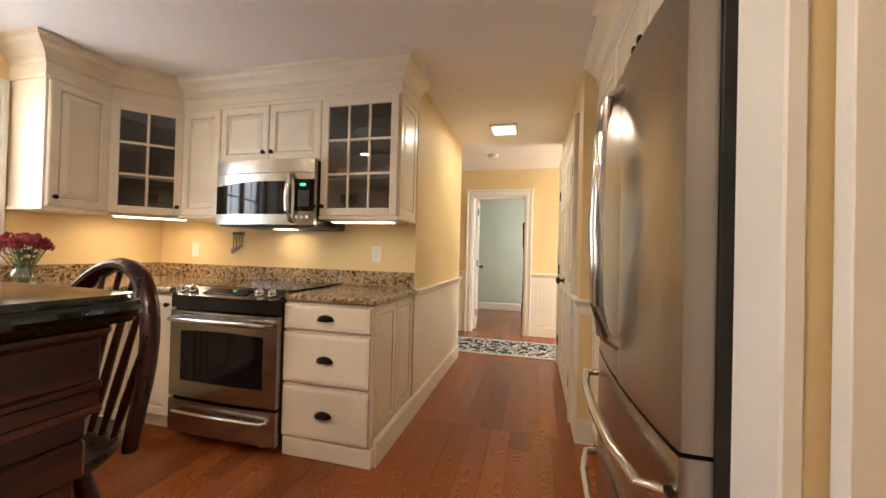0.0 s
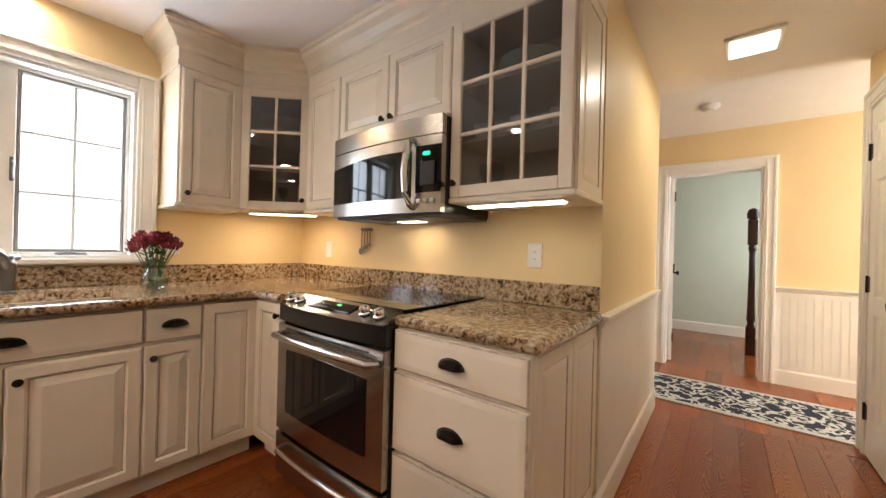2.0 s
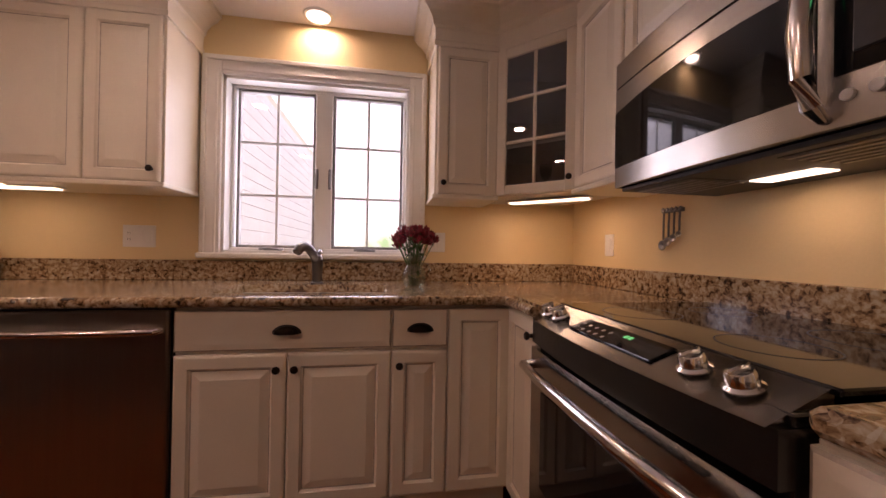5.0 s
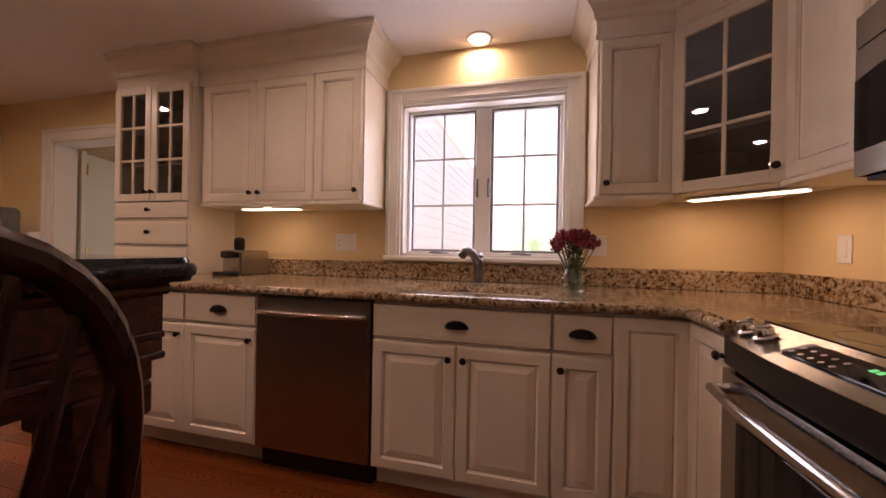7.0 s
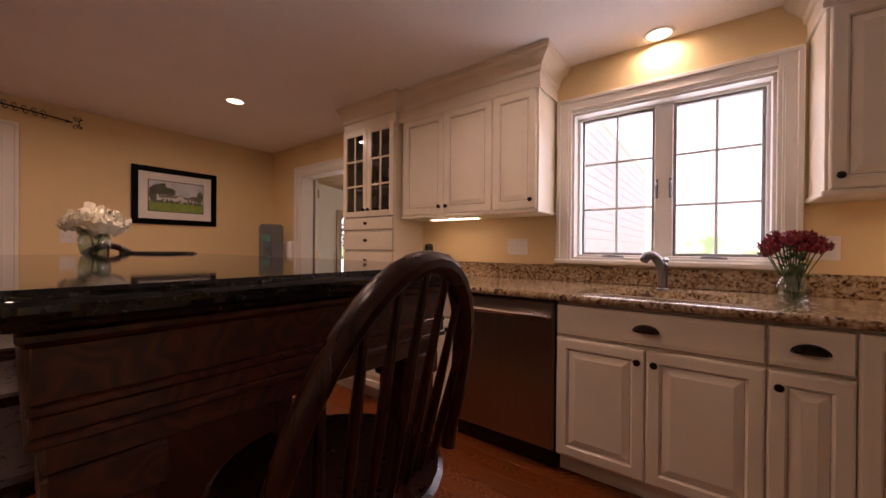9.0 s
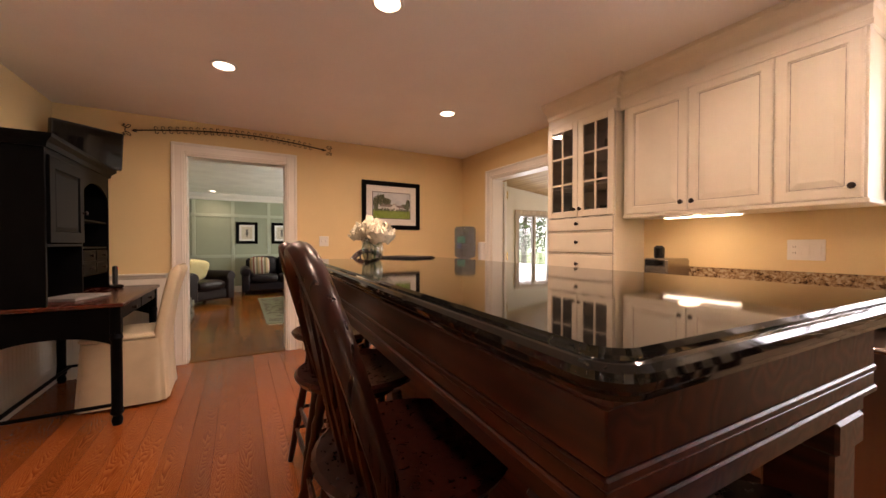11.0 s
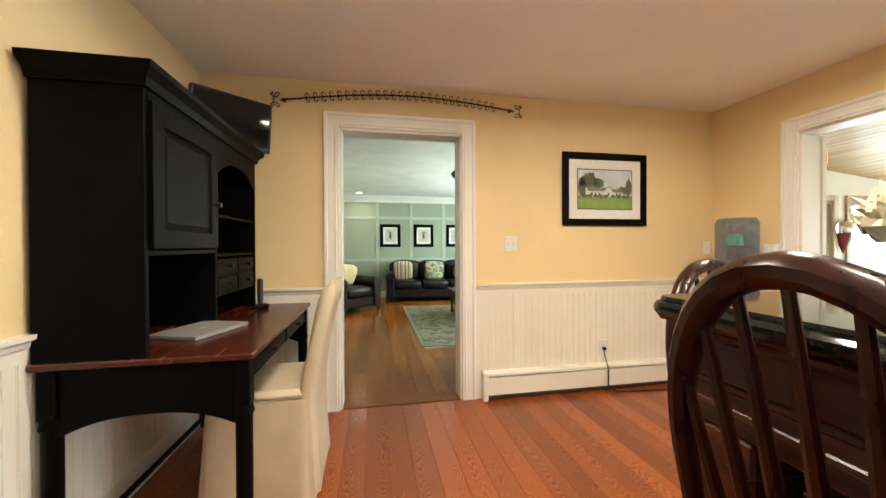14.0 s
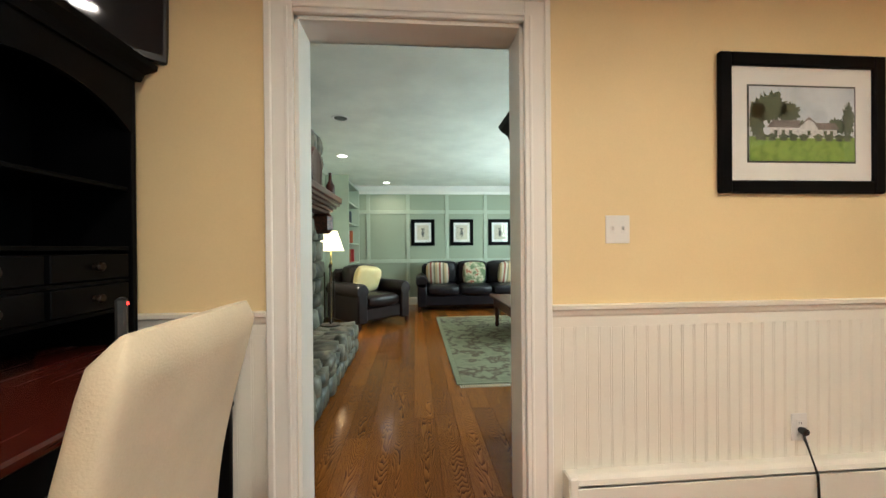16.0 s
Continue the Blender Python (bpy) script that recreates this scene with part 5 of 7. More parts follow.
def stool(name, m, label):
    """Swivel bar stool with a bowed spindle back; it faces +y."""
    s = thing(name, m, label, "stool", "stools round the bar table")
    SZ = 0.74
    bm = bmesh.new()
    lathe(bm, [(0.17, SZ - 0.035), (0.205, SZ - 0.025), (0.215, SZ - 0.008), (0.205, SZ), (0.15, SZ - 0.006), (0.05, SZ - 0.012)], n=30)
    part("seat", bm, M_CHERRY, s, smooth=True)
    bm = bmesh.new()
    lathe(bm, [(0.13, SZ - 0.075), (0.13, SZ - 0.036)], n=24)
    part("swivel", bm, M_BLACK, s)
    pts = []
    for i in range(25):
        a = math.pi * (-0.06 + 1.12 * i / 24)
        h = math.sin(a)
        pts.append((0.205 * math.cos(a), -0.13 - 0.05 * min(1, max(0, h)) - 0.055 * max(0, h), SZ + 0.03 + 0.385 * max(-0.12, h)))
    bm = bmesh.new()
    tube(bm, pts, [0.013 + 0.007 * math.sin(math.pi * i / 24) for i in range(25)], 10, flat=1.25, up=(0, 1, 0))
    part("bow", bm, M_CHERRY, s, "bent cherry bow", True)
    for k in range(-3, 4):
        x = k * 0.052
        h = math.sqrt(max(0.02, 1 - (x / 0.205) ** 2))
        top = (x * 1.06, -0.13 - 0.105 * h, SZ + 0.03 + 0.380 * h)
        bm = bmesh.new()
        p0 = Vector((x * 0.85, -0.135 - 0.02 * (1 - abs(k) / 4), SZ - 0.004))
        p1 = Vector(top)
        tube(bm, [p0, p0.lerp(p1, 0.3), p0.lerp(p1, 0.55), p1], [0.007, 0.010, 0.009, 0.006], 8)
        part("spindle", bm, M_CHERRY, s, smooth=True)
    for sx in (-1, 1):
        for sy in (-1, 1):
            a, b = Vector((sx * 0.10, sy * 0.10, SZ - 0.075)), Vector((sx * 0.20, sy * 0.20, 0.0))
            bm = bmesh.new()
            ks = [(0, 0.017), (0.12, 0.021), (0.2, 0.016), (0.24, 0.022), (0.30, 0.017), (0.55, 0.021), (0.62, 0.016), (0.66, 0.022), (0.72, 0.017), (1, 0.013)]
            tube(bm, [a.lerp(b, k) for k, r in ks], [r for k, r in ks], 10)
            part("leg", bm, M_CHERRY, s, smooth=True)
    for k, z in ((0.55, 0), (0.72, 0)):
        e = 0.10 + 0.10 * k
        zz = (SZ - 0.075) * (1 - k)
        for a, b in (((-e, -e), (e, -e)), ((-e, e), (e, e)), ((-e, -e), (-e, e)), ((e, -e), (e, e))):
            bm = bmesh.new()
            mid = ((a[0] + b[0]) / 2, (a[1] + b[1]) / 2, zz)
            tube(bm, [(*a, zz), mid, (*b, zz)], [0.008, 0.013, 0.008], 8)
            part("stretcher", bm, M_CHERRY, s, smooth=True)
    return s


st = stool("bar_stool", pose(-0.59, 0.905, 0, 0, 0, 90), "dark cherry swivel stool with a bowed spindle back")
for m in (pose(-0.625, 0.375, 0, 0, 0, 88), pose(-0.69, -0.25, 0, 0, 0, 90), pose(-0.96, 1.445, 0, 0, 0, 180) @ Matrix.Diagonal((1, 1, 0.955, 1)), pose(-1.06, -0.655, 0, 0, 0, 0) @ Matrix.Diagonal((1, 1, 0.97, 1))):
    copy_thing(st, m)


def petals(bm, c, r, n, seed, flat=0.6, mi=0):
    """A full, rounded flower head of overlapping cupped petals about c."""
    rnd = random.Random(seed)
    for i in range(n):
        z = 1 - 1.35 * (i + 0.5) / n
        a = i * 2.4 + rnd.uniform(-0.3, 0.3)
        h = math.sqrt(max(0, 1 - z * z))
        d = Vector((h * math.cos(a), h * math.sin(a), z))
        up_ = (Vector((0, 0, 1)) - d * d.z)
        up_ = up_.normalized() if up_.length > 0.05 else Vector((1, 0, 0))
        sd_ = d.cross(up_)
        R = r * rnd.uniform(0.5, 0.95)
        w = r * (rnd.uniform(0.72, 0.95) if r > 0.05 else rnd.uniform(0.5, 0.75))
        g = []
        for iu in range(5):
            u = -1 + iu / 2
            row = []
            for iv in range(5):
                q = -1 + iv / 2
                k = w * (0.62 - 0.20 * u * u)
                to = (d * r + up_ * u * w * 0.62 + sd_ * q * k).normalized()
                curl = 0.42 * r * (iu / 4) ** 2 * rnd.uniform(0.1, 1.5) - 0.10 * r * q * q * rnd.uniform(0.3, 1.6)
                row.append(bm.verts.new(Vector(c) + to * (R + curl)))
            g.append(row)
        for r0, r1 in zip(g, g[1:]):
            for q in range(4):
                bm.faces.new((r0[q], r0[q + 1], r1[q + 1], r1[q])).material_index = mi


M_PEONY = mat("white_petals", (0.84, 0.77, 0.60), 0.6, var=0.06, scale=30)
M_RED = mat("dark_red_petals", (0.30, 0.014, 0.035), 0.55, var=0.4, scale=60)
M_STEM = mat("green_stem", (0.05, 0.13, 0.025), 0.55, var=0.3, scale=30)


def vase_thing(name, at, prof, heads, head_r, petal_mat, label, seed, spread, top, handle=False):
    v = thing(name, pose(*at), label, "vase of flowers")
    bm = bmesh.new()
    lathe(bm, prof + [(r - 0.003, h + (0.004 if i else 0)) for i, (r, h) in reversed(list(enumerate(prof)))], n=24, cap=False)
    if handle:
        tube(bm, [(0.022, 0.032, 0.115), (0.042, 0.062, 0.118), (0.048, 0.072, 0.09), (0.040, 0.060, 0.06), (0.030, 0.045, 0.045)], 0.005, 8)
    part("jar", bm, M_VASE, v, "clear glass vessel", True)
    rnd = random.Random(seed)
    for i in range(heads):
        a, r = i * 2.4, spread * math.sqrt((i + 0.4) / heads)
        z = top - 0.62 * r * r / max(spread, 0.01) + rnd.uniform(-0.015, 0.015)
        c = (r * math.cos(a), r * math.sin(a), z)
        bm = bmesh.new()
        tube(bm, [(0.2 * c[0], 0.2 * c[1], 0.01), (0.4 * c[0], 0.4 * c[1], z * 0.5), c], 0.0022, 6)
        for q in range(5):
            k = rnd.uniform(0.55, 0.92)
            b = Vector((0.4 * c[0], 0.4 * c[1], z * k))
            e = b + Vector((rnd.uniform(-0.05, 0.05), rnd.uniform(-0.05, 0.05), rnd.uniform(-0.01, 0.03)))
            sd = Vector((rnd.uniform(-1, 1), rnd.uniform(-1, 1), 0)).normalized() * 0.011
            bm.faces.new([bm.verts.new(p) for p in (b, b.lerp(e, 0.5) + sd, e, b.lerp(e, 0.5) - sd)])
        part("stem", bm, M_STEM, v, "green stem with leaves")
        bm = bmesh.new()
        petals(bm, c, head_r * rnd.uniform(0.85, 1.15), 36 if head_r > 0.05 else 18, seed + i)
        part("flower", bm, petal_mat, v, smooth=True)
    return v


vase_thing("peony_vase", (-0.91, -0.33, TH), [(0.042, 0), (0.050, 0.008), (0.058, 0.04), (0.060, 0.075), (0.052, 0.105), (0.050, 0.120)], 7, 0.060, M_PEONY, "white peonies in a short glass jar on the bar table", 3, 0.085, 0.165)
vase_thing("flower_pitcher", (-2.615, 2.313, CT), [(0.036, 0), (0.050, 0.010), (0.058, 0.04), (0.056, 0.07), (0.040, 0.098), (0.036, 0.115), (0.044, 0.145), (0.047, 0.152)], 22, 0.029, M_RED, "dark red flowers in a clear glass pitcher by the sink", 9, 0.105, 0.278, True)
bm = bmesh.new()
box(bm, (-0.11, -0.15, 0.0), (0.11, 0.15, 0.006), 0.002)
box(bm, (-0.10, -0.14, 0.006), (0.10, 0.14, 0.012), 0.002)
single("folder", bm, M_BLACK, "flat black folder lying on the bar table", "folder", pose(-1.22, -0.55, TH + 0.001, 0, 0, 25))

# ---- desk corner ----
def arch_board(bm, u0, u1, low, top, place, n=28):
    """A board with a curved lower edge; place turns (along, z, side) into a point."""
    rows = []
    for i in range(n + 1):
        k = i / n
        u = u0 + (u1 - u0) * k
        rows.append([bm.verts.new(place(u, z, sd_)) for sd_ in (0, 1) for z in (low(k), top)])
    for r0, r1 in zip(rows, rows[1:]):
        for p, q in ((0, 1), (1, 3), (3, 2), (2, 0)):
            bm.faces.new((r0[p], r1[p], r1[q], r0[q]))
    for r in (rows[0], rows[-1]):
        bm.faces.new((r[0], r[1], r[3], r[2]))


dk = thing("desk", pose(XE - 0.01, -1.385, 0, 0, 0, -90), "black writing desk with a cherry top and low stretchers", "desk")
DL, DD, DH = 1.23, 0.70, 0.79
part("desk_top", B((0, -DD, DH - 0.026), (DL, 0, DH), 0.006), M_DESKTOP, dk, "reddish cherry top")
for a, b in (((0.03, -DD + 0.03), (0.05, -0.03)), ((DL - 0.05, -DD + 0.03), (DL - 0.03, -0.03))):
    bm = bmesh.new()
    arch_board(bm, a[1], b[1], lambda k: DH - 0.205 - 0.085 * abs(2 * k - 1) ** 2.5, DH - 0.027, lambda u, z, side: ((a[0], b[0])[side], u, z))
    part("side_apron", bm, M_BLACKWOOD, dk, "arched black apron")
part("back_apron", B((0.05, -0.05, DH - 0.14), (DL - 0.05, -0.03, DH - 0.027)), M_BLACKWOOD, dk)
for i in range(2):
    x0 = 0.09 + i * 0.53
    d = part("drawer", B((x0, -DD + 0.022, DH - 0.115), (x0 + 0.51, -DD + 0.20, DH - 0.032), 0.004), M_BLACKWOOD, dk)
    knob(d, x0 + 0.25, -DD + 0.022, DH - 0.075)
for x in (0.045, DL - 0.045):
    for y in (-DD + 0.045, -0.045):
        bm = bmesh.new()
        box(bm, (x - 0.028, y - 0.028, DH - 0.20), (x + 0.028, y + 0.028, DH - 0.027), 0.003)
        lathe(bm, [(0.024, 0.0), (0.030, 0.03), (0.022, 0.06), (0.034, 0.075), (0.029, 0.12), (0.030, 0.55), (0.036, 0.56), (0.030, 0.592)], (x, y, 0), 14)
        part("leg", bm, M_BLACKWOOD, dk, smooth=True)
    bm = bmesh.new()
    tube(bm, [(x, -DD + 0.05, 0.13), (x, -0.05, 0.13)], 0.012, 8)
    part("stretcher", bm, M_BLACKWOOD, dk)
bm = bmesh.new()
tube(bm, [(0.045, -0.10, 0.13), (DL - 0.045, -0.10, 0.13)], 0.013, 8)
part("long_stretcher", bm, M_BLACKWOOD, dk)

hu = thing("desk_hutch", pose(XE - 0.02, -1.395, DH, 0, 0, -90), "black hutch with cupboard, niches and small drawers on the desk", "hutch")
HL, HD, HH = 1.20, 0.34, 0.955
part("side", B((0, -HD, 0), (0.022, 0, HH), 0.002), M_BLACKWOOD, hu)
part("side", B((HL - 0.022, -HD, 0), (HL, 0, HH), 0.002), M_BLACKWOOD, hu)
part("back", B((0.022, -0.012, 0), (HL - 0.022, 0, HH)), M_BLACKWOOD, hu)
part("divider", B((0.57, -HD, 0), (0.59, -0.012, HH), 0.002), M_BLACKWOOD, hu)
part("shelf", B((0.022, -HD, 0.36), (0.57, -0.012, 0.38), 0.002), M_BLACKWOOD, hu)
for z in (0.13, 0.23, 0.34, 0.55):
    part("shelf", B((0.59, -HD + 0.01, z), (HL - 0.022, -0.012, z + 0.014), 0.002), M_BLACKWOOD, hu)
bm = bmesh.new()
sweep(bm, [(0, 0.0), (0, -HD), (HL, -HD), (HL, 0)], [(0, HH), (0.012, HH), (0.02, HH + 0.03), (0.045, HH + 0.055), (0.05, HH + 0.075), (0, HH + 0.075)])
box(bm, (0, -HD, HH), (HL, 0, HH + 0.076))
part("cornice", bm, M_BLACKWOOD, hu, "moulded black cornice")
bm = bmesh.new()
rings_panel(bm, 0.024, 0.385, 0.568, HH - 0.04, [(0, -HD + 0.0), (0, -HD - 0.014), (0.003, -HD - 0.016), (0.07, -HD - 0.016), (0.076, -HD - 0.004), (0.10, -HD - 0.010)])
cd = part("cupboard_door", bm, M_BLACKWOOD, hu)
knob(cd, 0.54, -HD - 0.016, 0.60)
bm = bmesh.new()
arch_board(bm, 0.59, 1.178, lambda k: 0.86 - 0.10 * abs(2 * k - 1) ** 2.2, HH, lambda u, z, side: (u, (-HD, -HD + 0.018)[side], z))
part("arch", bm, M_BLACKWOOD, hu, "arched black rail")
part("frieze", B((0.022, -HD, HH - 0.04), (0.57, -HD + 0.018, HH)), M_BLACKWOOD, hu)
for i in range(4):
    x0, z0 = 0.60 + (i % 2) * 0.29, (0.146, 0.246)[i // 2]
    d = part("drawer", B((x0, -HD + 0.002, z0), (x0 + 0.275, -HD + 0.10, z0 + 0.082), 0.003), M_BLACKWOOD, hu)
    knob(d, x0 + 0.137, -HD + 0.002, z0 + 0.042)
M_ALU = mat("aluminium", (0.62, 0.60, 0.58), 0.35, 0.6, var=0.03)
lp = thing("laptop", pose(0.735, -1.80, DH + 0.001, 0, 0, -20), "closed silver laptop lying on the desk", "laptop")
part("base", B((-0.12, -0.16, 0), (0.12, 0.16, 0.010), 0.004), M_ALU, lp)
part("lid", B((-0.12, -0.16, 0.0112), (0.12, 0.16, 0.017), 0.004), M_ALU, lp)
bm = bmesh.new()
lathe(bm, [(0.02, 0.0171), (0.019, 0.0176)], n=16)
part("emblem", bm, M_WHITE, lp, "round white emblem")
ph = thing("cordless_phone", pose(0.66, -2.42, DH + 0.001, 0, 0, -60), "black cordless phone standing in its charger on the desk", "telephone")
part("charger", B((-0.04, -0.045, 0), (0.04, 0.045, 0.03), 0.01), M_BLACK, ph)
bm = bmesh.new()
box(bm, (-0.024, -0.012, 0.028), (0.024, 0.016, 0.19), 0.008)
part("handset", bm, M_GREY, ph)
part("charge_lamp", B((-0.006, -0.016, 0.165), (0.006, -0.012, 0.174)), glow("red_lamp", (1.0, 0.03, 0.02), 2.0), ph, "small red lamp")
bm = bmesh.new()
lathe(bm, [(0.02, 0), (0.035, 0.02), (0.042, 0.035), (0.039, 0.035), (0.018, 0.004)], n=18)
single("small_bowl", bm, M_PORC, "small white bowl on the hutch shelf", "bowl", pose(0.86, -2.12, DH + 0.355), smooth=True)

# slipcovered chair
M_SLIP = mat("cream_slipcover", (0.62, 0.52, 0.36), 0.85, var=0.06, scale=7, bump=0.25, bscale=220)
ch = thing("desk_chair", pose(0.465, -1.93, 0, 0, 0, -90), "cream slipcovered parsons chair pushed up to the desk", "chair")


def cloth(bm, pts, ht, flare=0.0, waves=0, amp=0.0, n=64):
    """A cloth skirt hanging from a rounded rectangle (hx, hy) from ht[1] down to ht[0]."""
    hx, hy = pts
    rows = []
    for j in range(9):
        k = j / 8
        row = []
        for i in range(n):
            a = 2 * math.pi * i / n
            c, s = math.cos(a), math.sin(a)
            e = 0.22
            x, y = hx * math.copysign(abs(c) ** e, c), hy * math.copysign(abs(s) ** e, s)
            q = 1 + flare * k + amp * k * math.sin(waves * a + 0.7 * math.sin(3 * a))
            row.append(bm.verts.new((x * q, y * q, ht[1] + (ht[0] - ht[1]) * k)))
        rows.append(row)
    for r0, r1 in zip(rows, rows[1:]):
        for i in range(n):
            bm.faces.new((r0[i], r0[(i + 1) % n], r1[(i + 1) % n], r1[i]))
    bm.faces.new(rows[0])


bm = bmesh.new()
cloth(bm, (0.23, 0.235), (0.02, 0.475), 0.10, 10, 0.022)
part("skirt", bm, M_SLIP, ch, "pleated cream skirt", True)
bm = bmesh.new()
box(bm, (-0.225, -0.20, 0.470), (0.225, 0.24, 0.52), 0.022)
part("seat", bm, M_SLIP, ch, smooth=True)
bm = bmesh.new()
rows = []
for i in range(25):
    z = 0.04 + 0.965 * i / 24
    e = max(0, (z - 0.42) / 0.58)
    o = -0.20 - 0.115 * e ** 1.5
    t = 0.040 * (1 - max(0, (z - 0.95) / 0.055) ** 2 * 0.75)
    w = 0.225 - 0.022 * e - 0.02 * max(0, (z - 0.95) / 0.055) ** 2
    row = []
    for q in range(28):
        a = 2 * math.pi * q / 28
        c, sn = math.cos(a), math.sin(a)
        row.append(bm.verts.new((w * math.copysign(abs(c) ** 0.22, c), o + t * math.copysign(abs(sn) ** 0.6, sn) + 0.004 * math.sin(9 * z + 3 * c), z)))
    rows.append(row)
for r0, r1 in zip(rows, rows[1:]):
    for q in range(28):
        bm.faces.new((r0[q], r0[(q + 1) % 28], r1[(q + 1) % 28], r1[q]))
bm.faces.new(rows[0])
bm.faces.new(rows[-1])
part("backrest", bm, M_SLIP, ch, smooth=True)
for sx in (-1, 1):
    for sy in (-1, 1):
        part("leg", B((sx * 0.19 - 0.02, sy * 0.19 - 0.02, 0), (sx * 0.19 + 0.02, sy * 0.19 + 0.02, 0.05), 0.003), M_CHERRY, ch)

# television in the corner
tv = thing("television", pose(0.84, -2.49, 1.99, 0, 0, 219) @ pose(0, 0, 0, 6), "small black flat television on a bracket in the corner", "television")
bm = bmesh.new()
box(bm, (-0.24, -0.02, -0.165), (0.24, 0.025, 0.165), 0.008)
part("case", bm, M_BLACK, tv)
part("screen", B((-0.222, -0.0225, -0.135), (0.222, -0.0200, 0.148)), M_BLKGLASS, tv, "dark glossy screen")
part("trim_strip", B((-0.05, -0.0235, -0.152), (0.05, -0.0205, -0.147)), M_CHROME, tv)
bm = bmesh.new()
tube(bm, [(0, 0.025, 0), (0.02, 0.10, 0.0), (0.0, 0.20, -0.02)], 0.018, 8)
part("bracket", bm, M_BLACK, tv)

# wrought iron curtain rod
M_IRON = mat("wrought_iron", (0.05, 0.035, 0.028), 0.45, 0.7, var=0.3, scale=40)
rod = thing("iron_scroll", pose(0, YS + 0.02, 0), "dark wrought iron scroll arching over the doorway", "wall decoration")


def arch_z(x):
    k = (x - 0.58) / (-1.13 - 0.58)
    return 2.200 + 0.035 * k + 0.074 * math.sin(math.pi * k)


bm = bmesh.new()
tube(bm, [(0.58 - 1.71 * i / 30, 0, arch_z(0.58 - 1.71 * i / 30)) for i in range(31)], 0.006, 8)
part("bar", bm, M_IRON, rod, smooth=True)
for i in range(26):
    x = 0.40 - i * 0.0545
    for s in (-1, 1):
        bm = bmesh.new()
        z = arch_z(x)
        tube(bm, [(x + s * 0.004 + 0.012 * math.sin(a) + 0.004, 0.002, z + s * (0.004 + 0.014 * (1 - math.cos(a)))) for a in [0.35 * q for q in range(15)]], 0.003, 6)
        part("curl", bm, M_IRON, rod)
for x, sx in ((0.58, 1), (-1.13, -1)):
    for s in (-1, 1):
        bm = bmesh.new()
        tube(bm, [(x + sx * (0.018 + 0.048 * q / 22 + 0.030 * (1 - q / 26) * math.cos(0.5 * q)), 0.0, arch_z(x) + s * (0.038 * min(1, q / 6) + 0.030 * (1 - q / 26) * math.sin(0.5 * q))) for q in range(24)], 0.0035, 6)
        part("scroll", bm, M_IRON, rod)
part("hook", B((0.55, -0.02, arch_z(0.56) - 0.01), (0.57, 0.0, arch_z(0.56) + 0.01)), M_IRON, rod)
part("hook", B((-1.11, -0.02, arch_z(-1.10) - 0.01), (-1.09, 0.0, arch_z(-1.10) + 0.01)), M_IRON, rod)


def blotch(name, stops, scale=8.0):
    return granite(name, stops, 0.6, scale)


def picture(name, m, w, h, fw, matw, art, label, frame_mat=M_BLACKWOOD):
    """A framed picture that faces -y, centred at its place."""
    p = thing(name, m, label, "picture")
    bm = bmesh.new()
    for a, b in (((-w / 2, -h / 2), (-w / 2 + fw, h / 2)), ((w / 2 - fw, -h / 2), (w / 2, h / 2)), ((-w / 2 + fw, -h / 2), (w / 2 - fw, -h / 2 + fw)), ((-w / 2 + fw, h / 2 - fw), (w / 2 - fw, h / 2))):
        box(bm, (a[0], -0.026, a[1]), (b[0], 0, b[1]), 0.006)
    part("frame", bm, frame_mat, p)
    part("mat_board", B((-w / 2 + fw, -0.010, -h / 2 + fw), (w / 2 - fw, -0.004, h / 2 - fw)), M_WHITE, p, "white mat board")
    iw, ih = w / 2 - fw - matw, h / 2 - fw - matw
    art(p, iw, ih)
    g = part("pane", B((-w / 2 + fw, -0.0165, -h / 2 + fw), (w / 2 - fw, -0.0155, h / 2 - fw)), M_GLASS, p)
    g.visible_shadow = False
    return p


M_SKYP = blotch("painted_sky", [(0.45, (0.42, 0.47, 0.52)), (0.85, (0.62, 0.66, 0.70))], 9)
M_GRASSP = blotch("painted_grass", [(0.45, (0.10, 0.20, 0.02)), (0.85, (0.24, 0.36, 0.05))], 30)
M_TREEP = blotch("painted_trees", [(0.45, (0.015, 0.03, 0.015)), (0.85, (0.10, 0.12, 0.06))], 60)
M_HOUSEP = blotch("painted_house", [(0.45, (0.40, 0.40, 0.42)), (0.85, (0.68, 0.67, 0.66))], 60)
M_ROOFP = blotch("painted_roof", [(0.45, (0.10, 0.085, 0.08)), (0.85, (0.24, 0.20, 0.18))], 60)


